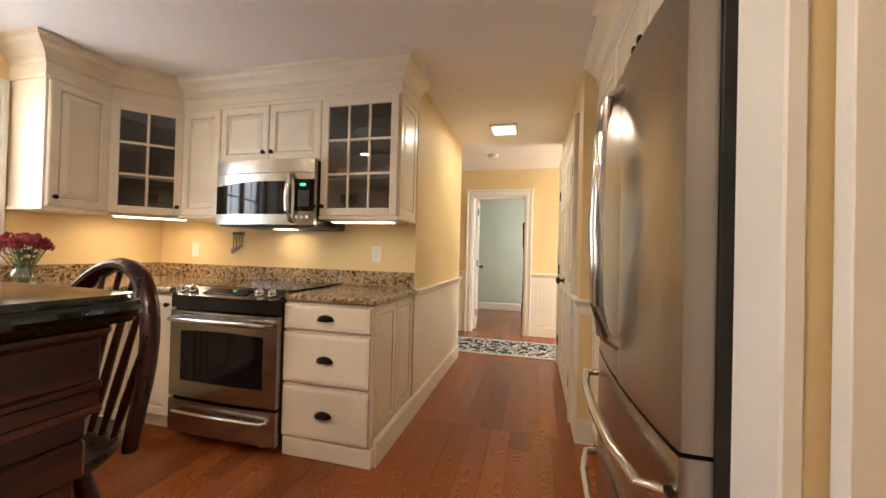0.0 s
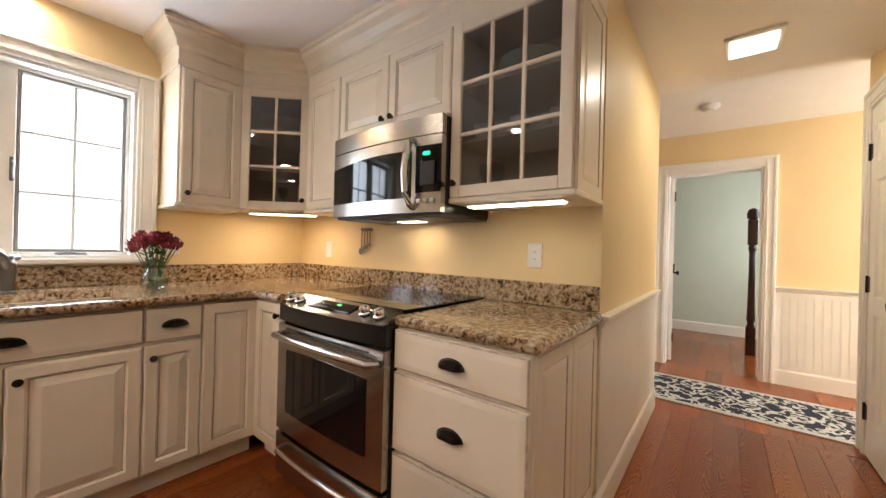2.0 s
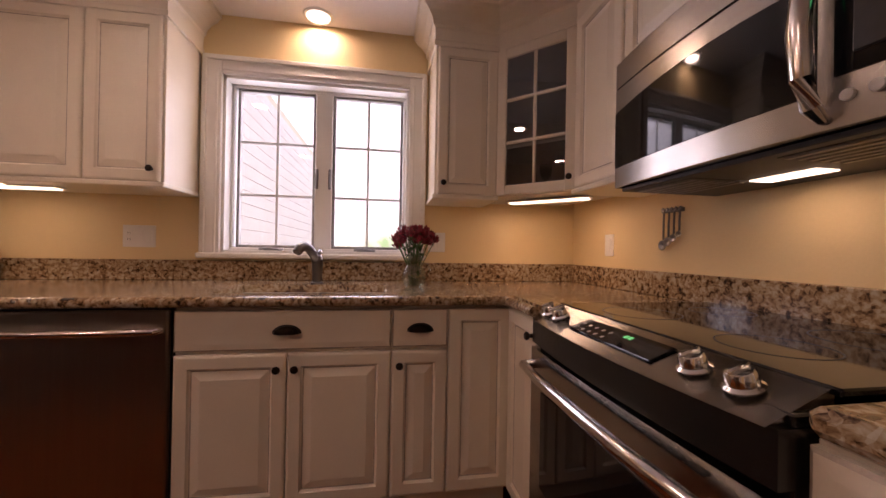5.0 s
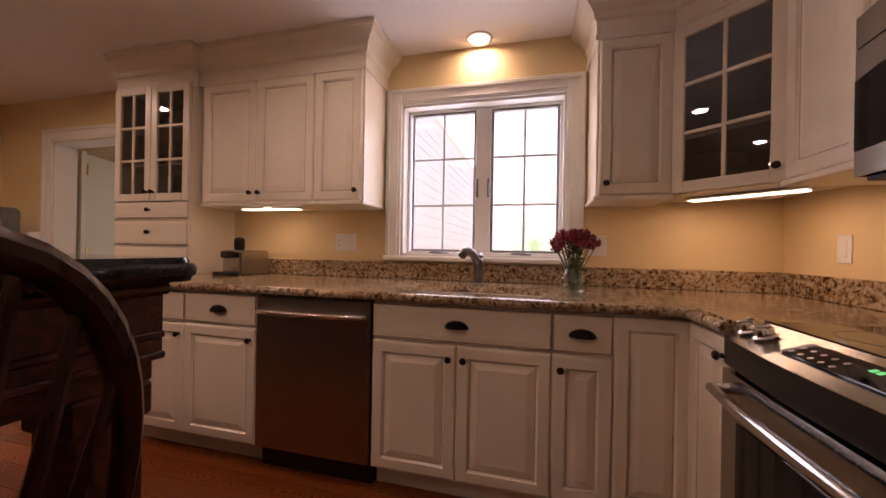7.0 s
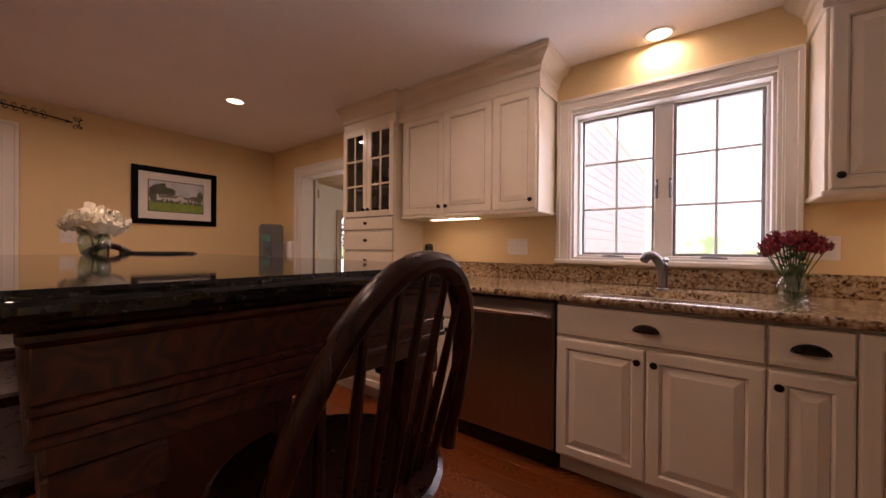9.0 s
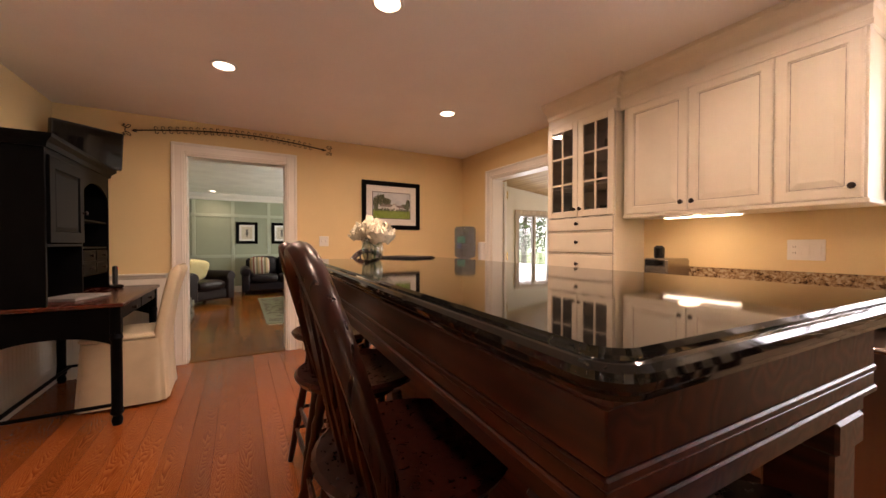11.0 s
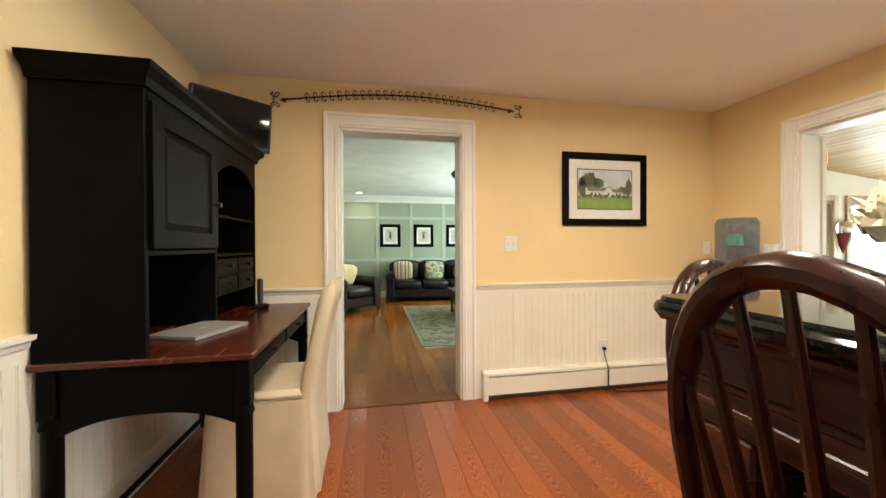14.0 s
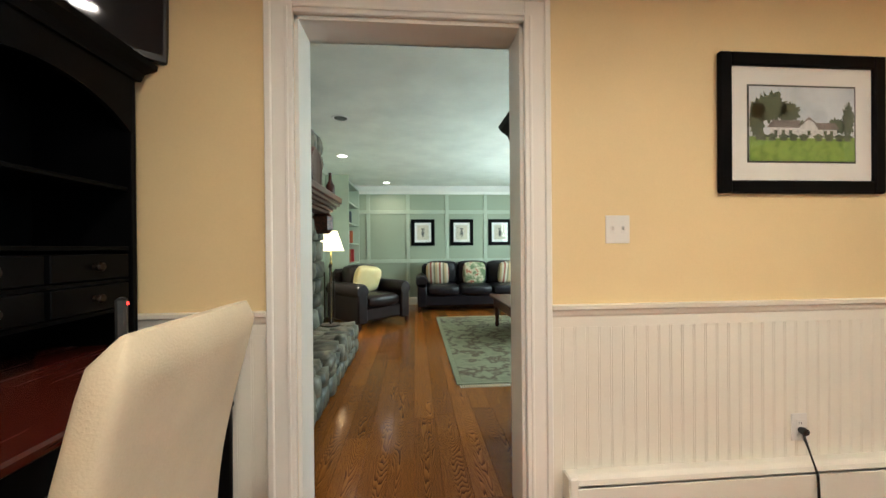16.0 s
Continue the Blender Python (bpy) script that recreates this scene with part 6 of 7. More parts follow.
def house_art(p, iw, ih):
    part("border", B((-iw - 0.008, -0.0118, -ih - 0.008), (iw + 0.008, -0.0102, ih + 0.008)), M_GREY, p)
    part("print", B((-iw, -0.0128, -ih), (iw, -0.0119, ih)), M_SKYP, p, "picture of a house on a lawn")
    part("lawn", B((-iw, -0.0134, -ih), (iw, -0.0129, -ih * 0.35)), M_GRASSP, p)
    for cx, cz, rx, rz, mm in ((-0.62, 0.42, 0.36, 0.45, M_TREEP), (-0.85, 0.10, 0.16, 0.55, M_TREEP), (-0.25, 0.30, 0.22, 0.30, M_TREEP), (0.88, 0.12, 0.13, 0.50, M_TREEP), (0.66, -0.05, 0.2, 0.25, M_TREEP), (-0.05, -0.12, 0.25, 0.22, M_TREEP)):
        bm = bmesh.new()
        rnd = random.Random(int(cx * 100) + 200)
        vs = []
        for i in range(60):
            a = 2 * math.pi * i / 60
            r = rnd.uniform(0.68, 1.12)
            vs.append(bm.verts.new((max(-iw, min(iw, iw * (cx + rx * r * math.cos(a)))), -0.0136, max(-ih, min(ih, ih * (cz + rz * r * math.sin(a)))))))
        bm.faces.new(vs)
        part("tree_shape", bm, mm, p)
    def shape(name, polys, material, y):
        bm = bmesh.new()
        for q in polys:
            bm.faces.new([bm.verts.new((iw * x, y, ih * z)) for x, z in q])
        part(name, bm, material, p)

    shape("house_walls", (((-0.62, -0.38), (-0.05, -0.38), (-0.05, -0.10), (-0.62, -0.10)), ((-0.05, -0.38), (0.30, -0.38), (0.30, -0.06), (0.125, 0.14), (-0.05, -0.06)), ((0.30, -0.38), (0.66, -0.38), (0.66, -0.14), (0.30, -0.14))), M_HOUSEP, -0.0139)
    shape("house_roof", (((-0.68, -0.10), (-0.05, -0.10), (-0.05, 0.10), (-0.56, 0.10)), ((0.30, -0.14), (0.72, -0.14), (0.62, 0.04), (0.22, 0.04)), ((-0.09, -0.06), (0.125, 0.20), (0.34, -0.06), (0.125, 0.13))), M_ROOFP, -0.0140)
    shape("house_window", [((x, -0.30), (x + 0.06, -0.30), (x + 0.06, -0.17), (x, -0.17)) for x in (-0.54, -0.40, -0.26, 0.09, 0.40, 0.52)], M_TREEP, -0.0141)
    shape("shrubs", [[(cx + 0.11 * math.cos(a) * (0.8 + 0.3 * math.sin(5 * a)), -0.36 + 0.10 * math.sin(a)) for a in [0.35 * k for k in range(18)]] for cx in (-0.75, -0.58, -0.36, -0.18, 0.02, 0.30, 0.50, 0.70, 0.86)], M_TREEP, -0.0142)


picture("framed_picture", pose(-1.934, YS + 0.001, 1.647, 0, 0, 180), 0.772, 0.597, 0.055, 0.085, house_art, "black-framed picture of a house on a green lawn")


def plate(m, kind, label, wide=1):
    """A wall plate with a rocker switch or a double socket, facing -y."""
    w = 0.072 * (1 if wide == 1 else wide * 0.72)
    p = thing("outlet" if kind == "socket" else "light_switch", m, label, "switch" if kind != "socket" else "outlet")
    part("plate", B((-w / 2, -0.006, -0.058), (w / 2, 0, 0.058), 0.002), M_WHITE, p)
    for i in range(wide):
        cx = (i - (wide - 1) / 2) * 0.047
        if kind == "socket" or (kind == "mixed" and i == 0):
            part("receptacle", B((cx - 0.017, -0.008, -0.034), (cx + 0.017, -0.0055, 0.034), 0.002), M_WHITE, p)
            bm = bmesh.new()
            for z in (-0.017, 0.017):
                for dx in (-0.006, 0.005):
                    box(bm, (cx + dx, -0.0084, z - 0.005), (cx + dx + 0.002, -0.0078, z + 0.005))
            part("slots", bm, M_GREY, p)
        elif kind == "toggle":
            bm = bmesh.new()
            box(bm, (cx - 0.010, -0.0072, -0.016), (cx + 0.010, -0.0058, 0.016), 0.001)
            box(bm, (cx - 0.005, -0.018, -0.002), (cx + 0.005, -0.007, 0.012), 0.002)
            part("toggle", bm, M_PORC, p)
        else:
            part("rocker", B((cx - 0.016, -0.0085, -0.033), (cx + 0.016, -0.0055, 0.033), 0.002), M_WHITE, p)
    return p


plate(pose(-1.107, YS + 0.0, 1.199, 0, 0, 180), "toggle", "white double light switch beside the doorway", 2)
plate(pose(-1.909, YS + 0.012, 0.345, 0, 0, 180), "socket", "white wall socket low on the wainscot")
plate(pose(-2.94, YS + 0.0, 1.16, 0, 0, 180), "toggle", "white light switch beside the water cooler")
plate(pose(XW, 2.475, 1.135, 0, 0, 90), "mixed", "white double plate with a switch and a socket", 2)
plate(pose(XW, 0.885, 1.135, 0, 0, 90), "mixed", "white triple plate with a socket and switches", 3)
plate(pose(-2.62, YN, 1.130), "rocker", "white single switch in the worktop corner")
plate(pose(-0.985, YN, 1.135), "socket", "white wall socket above the worktop")
plate(pose(-0.99, 6.26, 1.15), "rocker", "white light switch in the hall")
bm = bmesh.new()
tube(bm, [(-1.909, YS + 0.03, 0.335), (-1.90, YS + 0.05, 0.30), (-1.912, YS + 0.085, 0.18), (-1.90, YS + 0.10, 0.06), (-1.95, YS + 0.12, 0.006), (-2.20, YS + 0.14, 0.006), (-2.48, YS + 0.17, 0.006)], 0.005, 8)
lathe(bm, [(0.014, -0.012), (0.017, 0.0), (0.012, 0.016)], (-1.909, YS + 0.035, 0.335), 10, 'Y')
single("power_cord", bm, M_BLACK, "black power cord plugged in above the heater", "cord", smooth=True)

# baseboard heater
ht = thing("baseboard_heater", pose(-0.86, YS + 0.011, 0, 0, 0, 180), "cream metal baseboard heater under the wainscot", "heater")
HTL = 2.08
bm = bmesh.new()
pr = [(0.0, 0.215), (0.0, 0.010), (0.010, 0.010), (0.012, 0.20), (0.045, 0.205), (0.060, 0.195), (0.062, 0.185), (0.066, 0.190), (0.062, 0.208), (0.045, 0.220)]
for i in range(len(pr)):
    (a, za), (b, zb) = pr[i], pr[(i + 1) % len(pr)]
    bm.faces.new([bm.verts.new(p) for p in ((0, -a, za), (HTL, -a, za), (HTL, -b, zb), (0, -b, zb))])
part("cover", bm, M_WAIN, ht)
part("front_panel", B((0.0, -0.068, 0.045), (HTL, -0.062, 0.178), 0.002), M_WAIN, ht)
part("heating_element", B((0.02, -0.055, 0.02), (HTL - 0.02, -0.014, 0.05)), M_GREY, ht, "dark finned heating element")
for x in (0.0, HTL - 0.04):
    part("end_cap", B((x, -0.070, 0.0), (x + 0.04, 0.0, 0.222), 0.006), M_WAIN, ht)

# water cooler
wc = thing("water_cooler", pose(-2.77, -2.225, 0, 0, 0, 120), "white water cooler with a blue bottle in the corner", "water cooler")
bm = bmesh.new()
box(bm, (-0.16, -0.155, 0.0), (0.16, 0.155, 0.96), 0.03)
part("body", bm, M_WHITE, wc)
rc = bmesh.new()
rings_panel(rc, -0.115, 0.60, 0.115, 0.87, [(0, -0.156), (0.004, -0.162), (0.012, -0.162), (0.018, -0.1575), (0.022, -0.1572)])
part("tap_recess", rc, M_WHITE, wc)
for x, tm, tl in ((-0.045, mat("red_tap", (0.5, 0.03, 0.03), 0.35), "red hot-water tap"), (0.045, M_WHITE, "white cold-water tap")):
    bm = bmesh.new()
    lathe(bm, [(0.013, 0), (0.013, 0.03), (0.008, 0.036)], (x, -0.158, 0.81), 12, 'Y')
    box(bm, (x - 0.012, -0.205, 0.80), (x + 0.012, -0.175, 0.815), 0.004)
    tube(bm, [(x, -0.185, 0.81), (x, -0.187, 0.775)], 0.009, 10)
    part("tap", bm, tm, wc, tl, True)
bm = bmesh.new()
lathe(bm, [(0.03, 0.955), (0.06, 0.975), (0.13, 1.01), (0.135, 1.06), (0.128, 1.07), (0.135, 1.08), (0.135, 1.16), (0.128, 1.17), (0.135, 1.18), (0.135, 1.26), (0.128, 1.27), (0.135, 1.28), (0.135, 1.355), (0.115, 1.385), (0.02, 1.39)], n=28)
M_BOTTLE = glass("blue_bottle", (0.52, 0.62, 0.84), 0.05, 1.0)
bo = part("bottle", bm, M_BOTTLE, wc, "translucent blue plastic bottle", True)
bm = bmesh.new()
for i in range(8):
    a0, a1 = -1.9 + i * 0.1, -1.8 + i * 0.1
    v = [bm.verts.new((0.1365 * math.cos(a), 0.1365 * math.sin(a), z)) for a, z in ((a0, 1.18), (a1, 1.18), (a1, 1.26), (a0, 1.26))]
    bm.faces.new(v)
part("bottle_label", bm, mat("green_label", (0.10, 0.28, 0.24), 0.5, var=0.3, scale=40), bo, "green and white paper label")
bm = bmesh.new()
lathe(bm, [(0.045, 0.0), (0.047, 0.01), (0.047, 0.22), (0.042, 0.225)], n=20)
single("cup_dispenser", bm, M_WHITE, "pale plastic cup tube on the wall beside the water cooler", "cup tube", pose(-2.952, -2.115, 0.965), smooth=True)
# coffee machine and dishes
cm = thing("coffee_machine", pose(-2.83, 0.22, CT, 0, 0, 80), "small silver and black coffee machine on the worktop", "coffee machine")
part("housing", B((-0.09, -0.10, 0.0), (0.09, 0.12, 0.165), 0.012), M_STEEL, cm)
part("base_tray", B((-0.085, -0.17, 0.0), (0.085, -0.10, 0.025), 0.006), M_BLACK, cm)
bm = bmesh.new()
lathe(bm, [(0.03, 0), (0.034, 0.02), (0.034, 0.07), (0.02, 0.085)], (-0.03, -0.02, 0.166), 16)
part("cup_top", bm, M_BLACK, cm, smooth=True)
part("drip_head", B((-0.04, -0.15, 0.115), (0.04, -0.10, 0.16), 0.008), M_BLACK, cm)


def dish(name, at, prof, material, label, cat):
    bm = bmesh.new()
    lathe(bm, prof, n=22, cap=False)
    return single(name, bm, material, label, cat, pose(*at), smooth=True)


CUP = [(0.001, 0.002), (0.02, 0.0), (0.026, 0.004), (0.038, 0.045), (0.042, 0.065), (0.039, 0.065), (0.035, 0.045), (0.022, 0.008), (0.001, 0.007)]
BOWL = [(0.001, 0.002), (0.04, 0.0), (0.05, 0.01), (0.10, 0.05), (0.115, 0.06), (0.112, 0.062), (0.09, 0.05), (0.04, 0.012), (0.001, 0.01)]
GOB = [(0.001, 0.0), (0.03, 0.0), (0.03, 0.003), (0.004, 0.008), (0.004, 0.06), (0.022, 0.075), (0.032, 0.11), (0.030, 0.14), (0.028, 0.14), (0.03, 0.11), (0.02, 0.078), (0.001, 0.068)]
for i, x in enumerate((-1.14, -1.05, -0.96, -0.87, -0.79)):
    dish("cup", (x, 3.12 + 0.03 * (i % 2), 1.637), CUP, M_PORC, "white china cup on a cabinet shelf", "cup")
M_CELA = mat("celadon_dish", (0.45, 0.52, 0.46), 0.2, var=0.05)
dish("serving_bowl", (-0.93, 3.17, 1.877), [(r * 1.25, z * 1.1) for r, z in BOWL], M_CELA, "pale green serving bowl on the top shelf", "bowl")
for k in range(3):
    dish("plate", (-0.92, 3.18, 1.394 + 0.012 * k), [(0.001, 0.002), (0.06, 0.0), (0.075, 0.004), (0.12, 0.014), (0.12, 0.017), (0.07, 0.008), (0.001, 0.006)], M_PORC, "white dinner plate stacked in the glazed cabinet", "plate")
for x in (-1.13, -1.07):
    dish("wine_glass", (x, 3.14, 1.394), GOB, M_VASE, "clear stemmed glass in the glazed cabinet", "glass")
dish("wine_glass", (-2.60, 2.98, 1.394), GOB, M_VASE, "clear stemmed glass in the corner cabinet", "glass")
for y, z in ((-0.55, 1.379), (-0.42, 1.379), (-0.24, 1.379), (-0.14, 1.647), (-0.30, 1.647), (-0.50, 1.647), (-0.2, 1.897), (-0.52, 1.897)):
    dish("tumbler", (-2.80, y, z), [(0.001, 0.002), (0.028, 0.0), (0.034, 0.10), (0.032, 0.10), (0.026, 0.006), (0.001, 0.006)], M_VASE, "clear tumbler in the glazed tower", "glass")

# measuring spoons
sp = thing("measuring_spoons", pose(-2.19, YN, 1.262), "silver measuring spoons hanging from a small rack", "spoons")
bm = bmesh.new()
box(bm, (-0.058, -0.008, 0.0), (0.058, 0, 0.018), 0.003)
for i in range(5):
    lathe(bm, [(0.008, 0), (0.011, 0.004), (0.006, 0.008)], (-0.046 + i * 0.023, -0.008, 0.012), 10, 'Y')
part("rack", bm, M_TAPMETAL, sp)
for i in range(4):
    x = -0.042 + i * 0.028
    bm = bmesh.new()
    L = 0.115 - i * 0.012
    tube(bm, [(x, -0.010, 0.004), (x, -0.012, -L * 0.5), (x, -0.012, -L)], 0.0045, 6)
    r = 0.022 - i * 0.003
    lathe(bm, [(0.001, 0), (r * 0.7, 0.003), (r, 0.010), (r * 0.85, 0.010), (0.001, 0.004)], (x, -0.008, -L - r), 14, 'Y', cap=False)
    part("spoon", bm, M_TAPMETAL, sp, smooth=True)

# under-cabinet strips
for nm, a, b in (("cabinet_light", (-0.21, -0.03), (0.21, 0.03)),):
    for m in (pose(-2.66, 3.02, UZ0 - 0.021, 0, 0, 45), pose(-0.97, 3.10, UZ0 - 0.037, 0, 0, 0), pose(-2.80, 0.45, UZ0 - 0.037, 0, 0, 90)):
        t = thing(nm, m, "lit slim lamp strip under a wall cabinet", "light", "cabinet lights")
        part("housing", B((-0.22, -0.035, 0.006), (0.22, 0.035, 0.014)), M_WHITE, t)
        part("diffuser", B((a[0], a[1], 0.000), (b[0], b[1], 0.006), 0.002), M_STRIPGLOW, t, "glowing lens")

# ceiling lights
def can(x, y, lit=True):
    t = thing("recessed_light", pose(x, y, CEIL), "round recessed ceiling light with a white trim ring", "light", "recessed lights")
    bm = bmesh.new()
    lathe(bm, [(0.062, -0.001), (0.064, -0.008), (0.078, -0.006), (0.082, -0.001)], n=28, cap=False)
    part("trim_ring", bm, M_WHITE, t, smooth=True)
    bm = bmesh.new()
    lathe(bm, [(0.061, -0.004), (0.03, -0.006), (0.001, -0.006)], n=24, cap=False)
    part("lens", bm, M_CANGLOW if lit else M_GREY, t, "glowing lens")


for x, y in CANS:
    can(x, y)
can(0.42, -4.65, False)
can(0.68, -6.05)
can(0.25, -8.0)
t = thing("hall_ceiling_light", pose(-0.18, 4.40, CEIL), "square frosted ceiling light in the hall", "light")
part("frame", B((-0.13, -0.13, -0.018), (0.13, 0.13, 0.0), 0.004), M_WHITE, t)
part("diffuser", B((-0.105, -0.105, -0.026), (0.105, 0.105, -0.0185), 0.004), M_PANELGLOW, t, "glowing frosted lens")
t = thing("smoke_detector", pose(-0.40, 5.45, 2.40), "white round smoke detector on the hall ceiling", "smoke detector")
bm = bmesh.new()
lathe(bm, [(0.07, 0.0), (0.07, -0.012), (0.055, -0.03), (0.02, -0.038), (0.001, -0.038)], n=24, cap=False)
part("cover", bm, M_WHITE, t, smooth=True)
bm = bmesh.new()
lathe(bm, [(0.035, -0.034), (0.037, -0.041), (0.03, -0.043)], n=20)
part("vent_ring", bm, M_WHITE, t)

# bookcase in the wall
M_BEAD = M_WAIN
bk = thing("bookcase", pose(XE, -1.02, 0), "white built-in bookcase with a beadboard back", "bookcase", kind="structure")
part("side", B((0.004, 0.0, 0), (0.32, 0.015, 2.08)), M_TRIM, bk)
part("side", B((0.004, 1.025, 0), (0.32, 1.04, 2.08)), M_TRIM, bk)
for i in range(20):
    part("back_board", B((0.308, 0.016 + i * 0.0504, 0), (0.318, 0.016 + i * 0.0504 + 0.047, 2.08), 0.002), M_WAIN, bk)
SHELF = (0.10, 0.225 + 0.0, 0.535, 0.84, 1.145, 1.455, 1.77)
for z in SHELF[1:]:
    part("shelf", B((0.002, 0.015, z - 0.022), (0.307, 1.025, z), 0.003), M_TRIM, bk)
part("plinth", B((0.002, 0.015, 0.0), (0.307, 1.025, 0.20)), M_TRIM, bk)
rnd = random.Random(5)
BOOKC = [(0.45, 0.03, 0.03), (0.5, 0.12, 0.05), (0.10, 0.12, 0.14), (0.55, 0.20, 0.08), (0.6, 0.55, 0.45), (0.5, 0.35, 0.06), (0.08, 0.20, 0.25), (0.35, 0.05, 0.08), (0.62, 0.28, 0.22)]
BOOKM = [mat("book_cover", c, 0.5, var=0.15, scale=25) for c in BOOKC]
M_PAGE = mat("book_pages", (0.66, 0.60, 0.48), 0.8, var=0.1, scale=80)


def book(at, w, d, h, k, lean=0):
    b = thing("book", at @ pose(0, 0, 0, lean), "upright hardback book on a white shelf", "book", "books in the bookcase")
    bm = bmesh.new()
    box(bm, (0, 0, 0), (0.004, w, h), 0.001)
    box(bm, (0.004, 0, 0), (d, 0.003, h))
    box(bm, (0.004, w - 0.003, 0), (d, w, h))
    part("cover", bm, BOOKM[k % len(BOOKM)], b)
    part("pages", B((0.005, 0.003, 0.003), (d - 0.004, w - 0.003, h - 0.003)), M_PAGE, b)
    bm = bmesh.new()
    box(bm, (-0.0006, w * 0.3, h * 0.25), (0.0, w * 0.7, h * 0.75))
    part("spine_title", bm, BOOKM[(k + 4) % len(BOOKM)], b)


for z, lean in ((0.535, 0), (0.225, 9)):
    y = 0.03
    i = 0
    while y < 0.80:
        w = rnd.uniform(0.022, 0.045)
        book(pose(XE + 0.05, -1.02 + y + (0.05 if lean else 0), z + 0.001), w, rnd.uniform(0.16, 0.2), rnd.uniform(0.19, 0.26), rnd.randrange(9), -lean)
        y += w + (0.012 if lean else 0.003)
M_APPLE = mat("green_dish", (0.30, 0.45, 0.14), 0.3, var=0.1)
for y in (-0.90, -0.78):
    dish("green_bowl", (XE + 0.12, y, 1.146), [(r * 0.6, zz * 0.75) for r, zz in BOWL], M_APPLE, "small light green bowl on a white shelf", "bowl")
bm = bmesh.new()
box(bm, (XE + 0.06, -0.72, 0.841), (XE + 0.2, -0.60, 0.96), 0.01)
single("white_box", bm, M_WHITE, "small white box on the bookcase shelf", "box")

# hall rug and newel
def pattern_rug(name, m, w, l, a, b, scale, label, fringe=False):
    r = thing(name, m, label, "rug")
    mm = bpy.data.materials.new(name + "_weave")
    mm.use_nodes = True
    nt = mm.node_tree
    p = nt.nodes["Principled BSDF"]
    p.inputs["Roughness"].default_value = 0.95
    tc = nt.nodes.new("ShaderNodeTexCoord")
    v = nt.nodes.new("ShaderNodeTexVoronoi")
    v.feature = 'SMOOTH_F1'
    v.inputs["Scale"].default_value = scale
    v.inputs["Randomness"].default_value = 0.35
    n = nt.nodes.new("ShaderNodeTexNoise")
    n.inputs["Scale"].default_value, n.inputs["Detail"].default_value = scale * 2.4, 2
    ad = nt.nodes.new("ShaderNodeMath")
    ad.operation = 'MULTIPLY_ADD'
    ad.inputs[1].default_value = 0.9
    nt.links.new(tc.outputs["Object"], v.inputs["Vector"])
    nt.links.new(tc.outputs["Object"], n.inputs["Vector"])
    nt.links.new(n.outputs["Fac"], ad.inputs[0])
    nt.links.new(v.outputs["Distance"], ad.inputs[2])
    rp = nt.nodes.new("ShaderNodeValToRGB")
    rp.color_ramp.interpolation = 'CONSTANT' if not fringe else 'LINEAR'
    e = rp.color_ramp.elements
    e[0].position, e[0].color = 0.0, (*a, 1)
    e[1].position, e[1].color = 1.0, (*b, 1)
    e.new(0.76).color = (*b, 1)
    e.new(0.87).color = (*a, 1)
    nt.links.new(ad.outputs[0], rp.inputs[0])
    nt.links.new(rp.outputs[0], p.inputs["Base Color"])
    part("field", B((-w / 2 + 0.05, -l / 2 + 0.05, 0), (w / 2 - 0.05, l / 2 - 0.05, 0.010), 0.002), mm, r)
    bm = bmesh.new()
    for q in (((-w / 2, -l / 2), (w / 2, -l / 2 + 0.05)), ((-w / 2, l / 2 - 0.05), (w / 2, l / 2)), ((-w / 2, -l / 2 + 0.05), (-w / 2 + 0.05, l / 2 - 0.05)), ((w / 2 - 0.05, -l / 2 + 0.05), (w / 2, l / 2 - 0.05))):
        box(bm, (*q[0], 0), (*q[1], 0.0095), 0.002)
    part("border", bm, mat(name + "_border", b, 0.95, var=0.12, scale=60), r)
    if fringe:
        bm = bmesh.new()
        for i in range(int(w / 0.02)):
            x = -w / 2 + 0.01 + i * 0.02
            for s in (-1, 1):
                box(bm, (x - 0.004, s * l / 2, 0), (x + 0.004, s * (l / 2 + 0.06), 0.004))
        fr = part("fringe", bm, mat("fringe_cotton", (0.6, 0.56, 0.42), 0.95), r)
        fr["kind"] = "stuff"
    return r


pattern_rug("hall_rug", pose(-0.35, 5.47, 0.0), 2.6, 0.72, (0.012, 0.016, 0.03), (0.55, 0.55, 0.50), 5.2, "navy and cream patterned runner in the cross hall")
nw = thing("newel_post", pose(-0.02, 7.35, 0) @ Matrix.Diagonal((1, 1, 1.1, 1)), "dark brown turned newel post in the back room", "newel post")
bm = bmesh.new()
box(bm, (-0.045, -0.045, 0), (0.045, 0.045, 0.30), 0.004)
lathe(bm, [(0.04, 0.30), (0.03, 0.34), (0.042, 0.38), (0.035, 0.5), (0.028, 1.1), (0.04, 1.14), (0.03, 1.18)], n=16)
box(bm, (-0.045, -0.045, 1.18), (0.045, 0.045, 1.45), 0.004)
part("shaft", bm, M_CHERRY, nw)
bm = bmesh.new()
lathe(bm, [(0.03, 1.45), (0.055, 1.47), (0.06, 1.51), (0.045, 1.56), (0.01, 1.58)], n=18)
part("cap", bm, M_CHERRY, nw, smooth=True)

# ---- family room ----
M_LEATHER = mat("dark_leather", (0.008, 0.006, 0.009), 0.33, var=0.3, scale=9, bump=0.35, bscale=110, spec=0.3)
M_BRLEATHER = mat("brown_leather", (0.014, 0.007, 0.007), 0.33, var=0.3, scale=9, bump=0.35, bscale=110, spec=0.3)


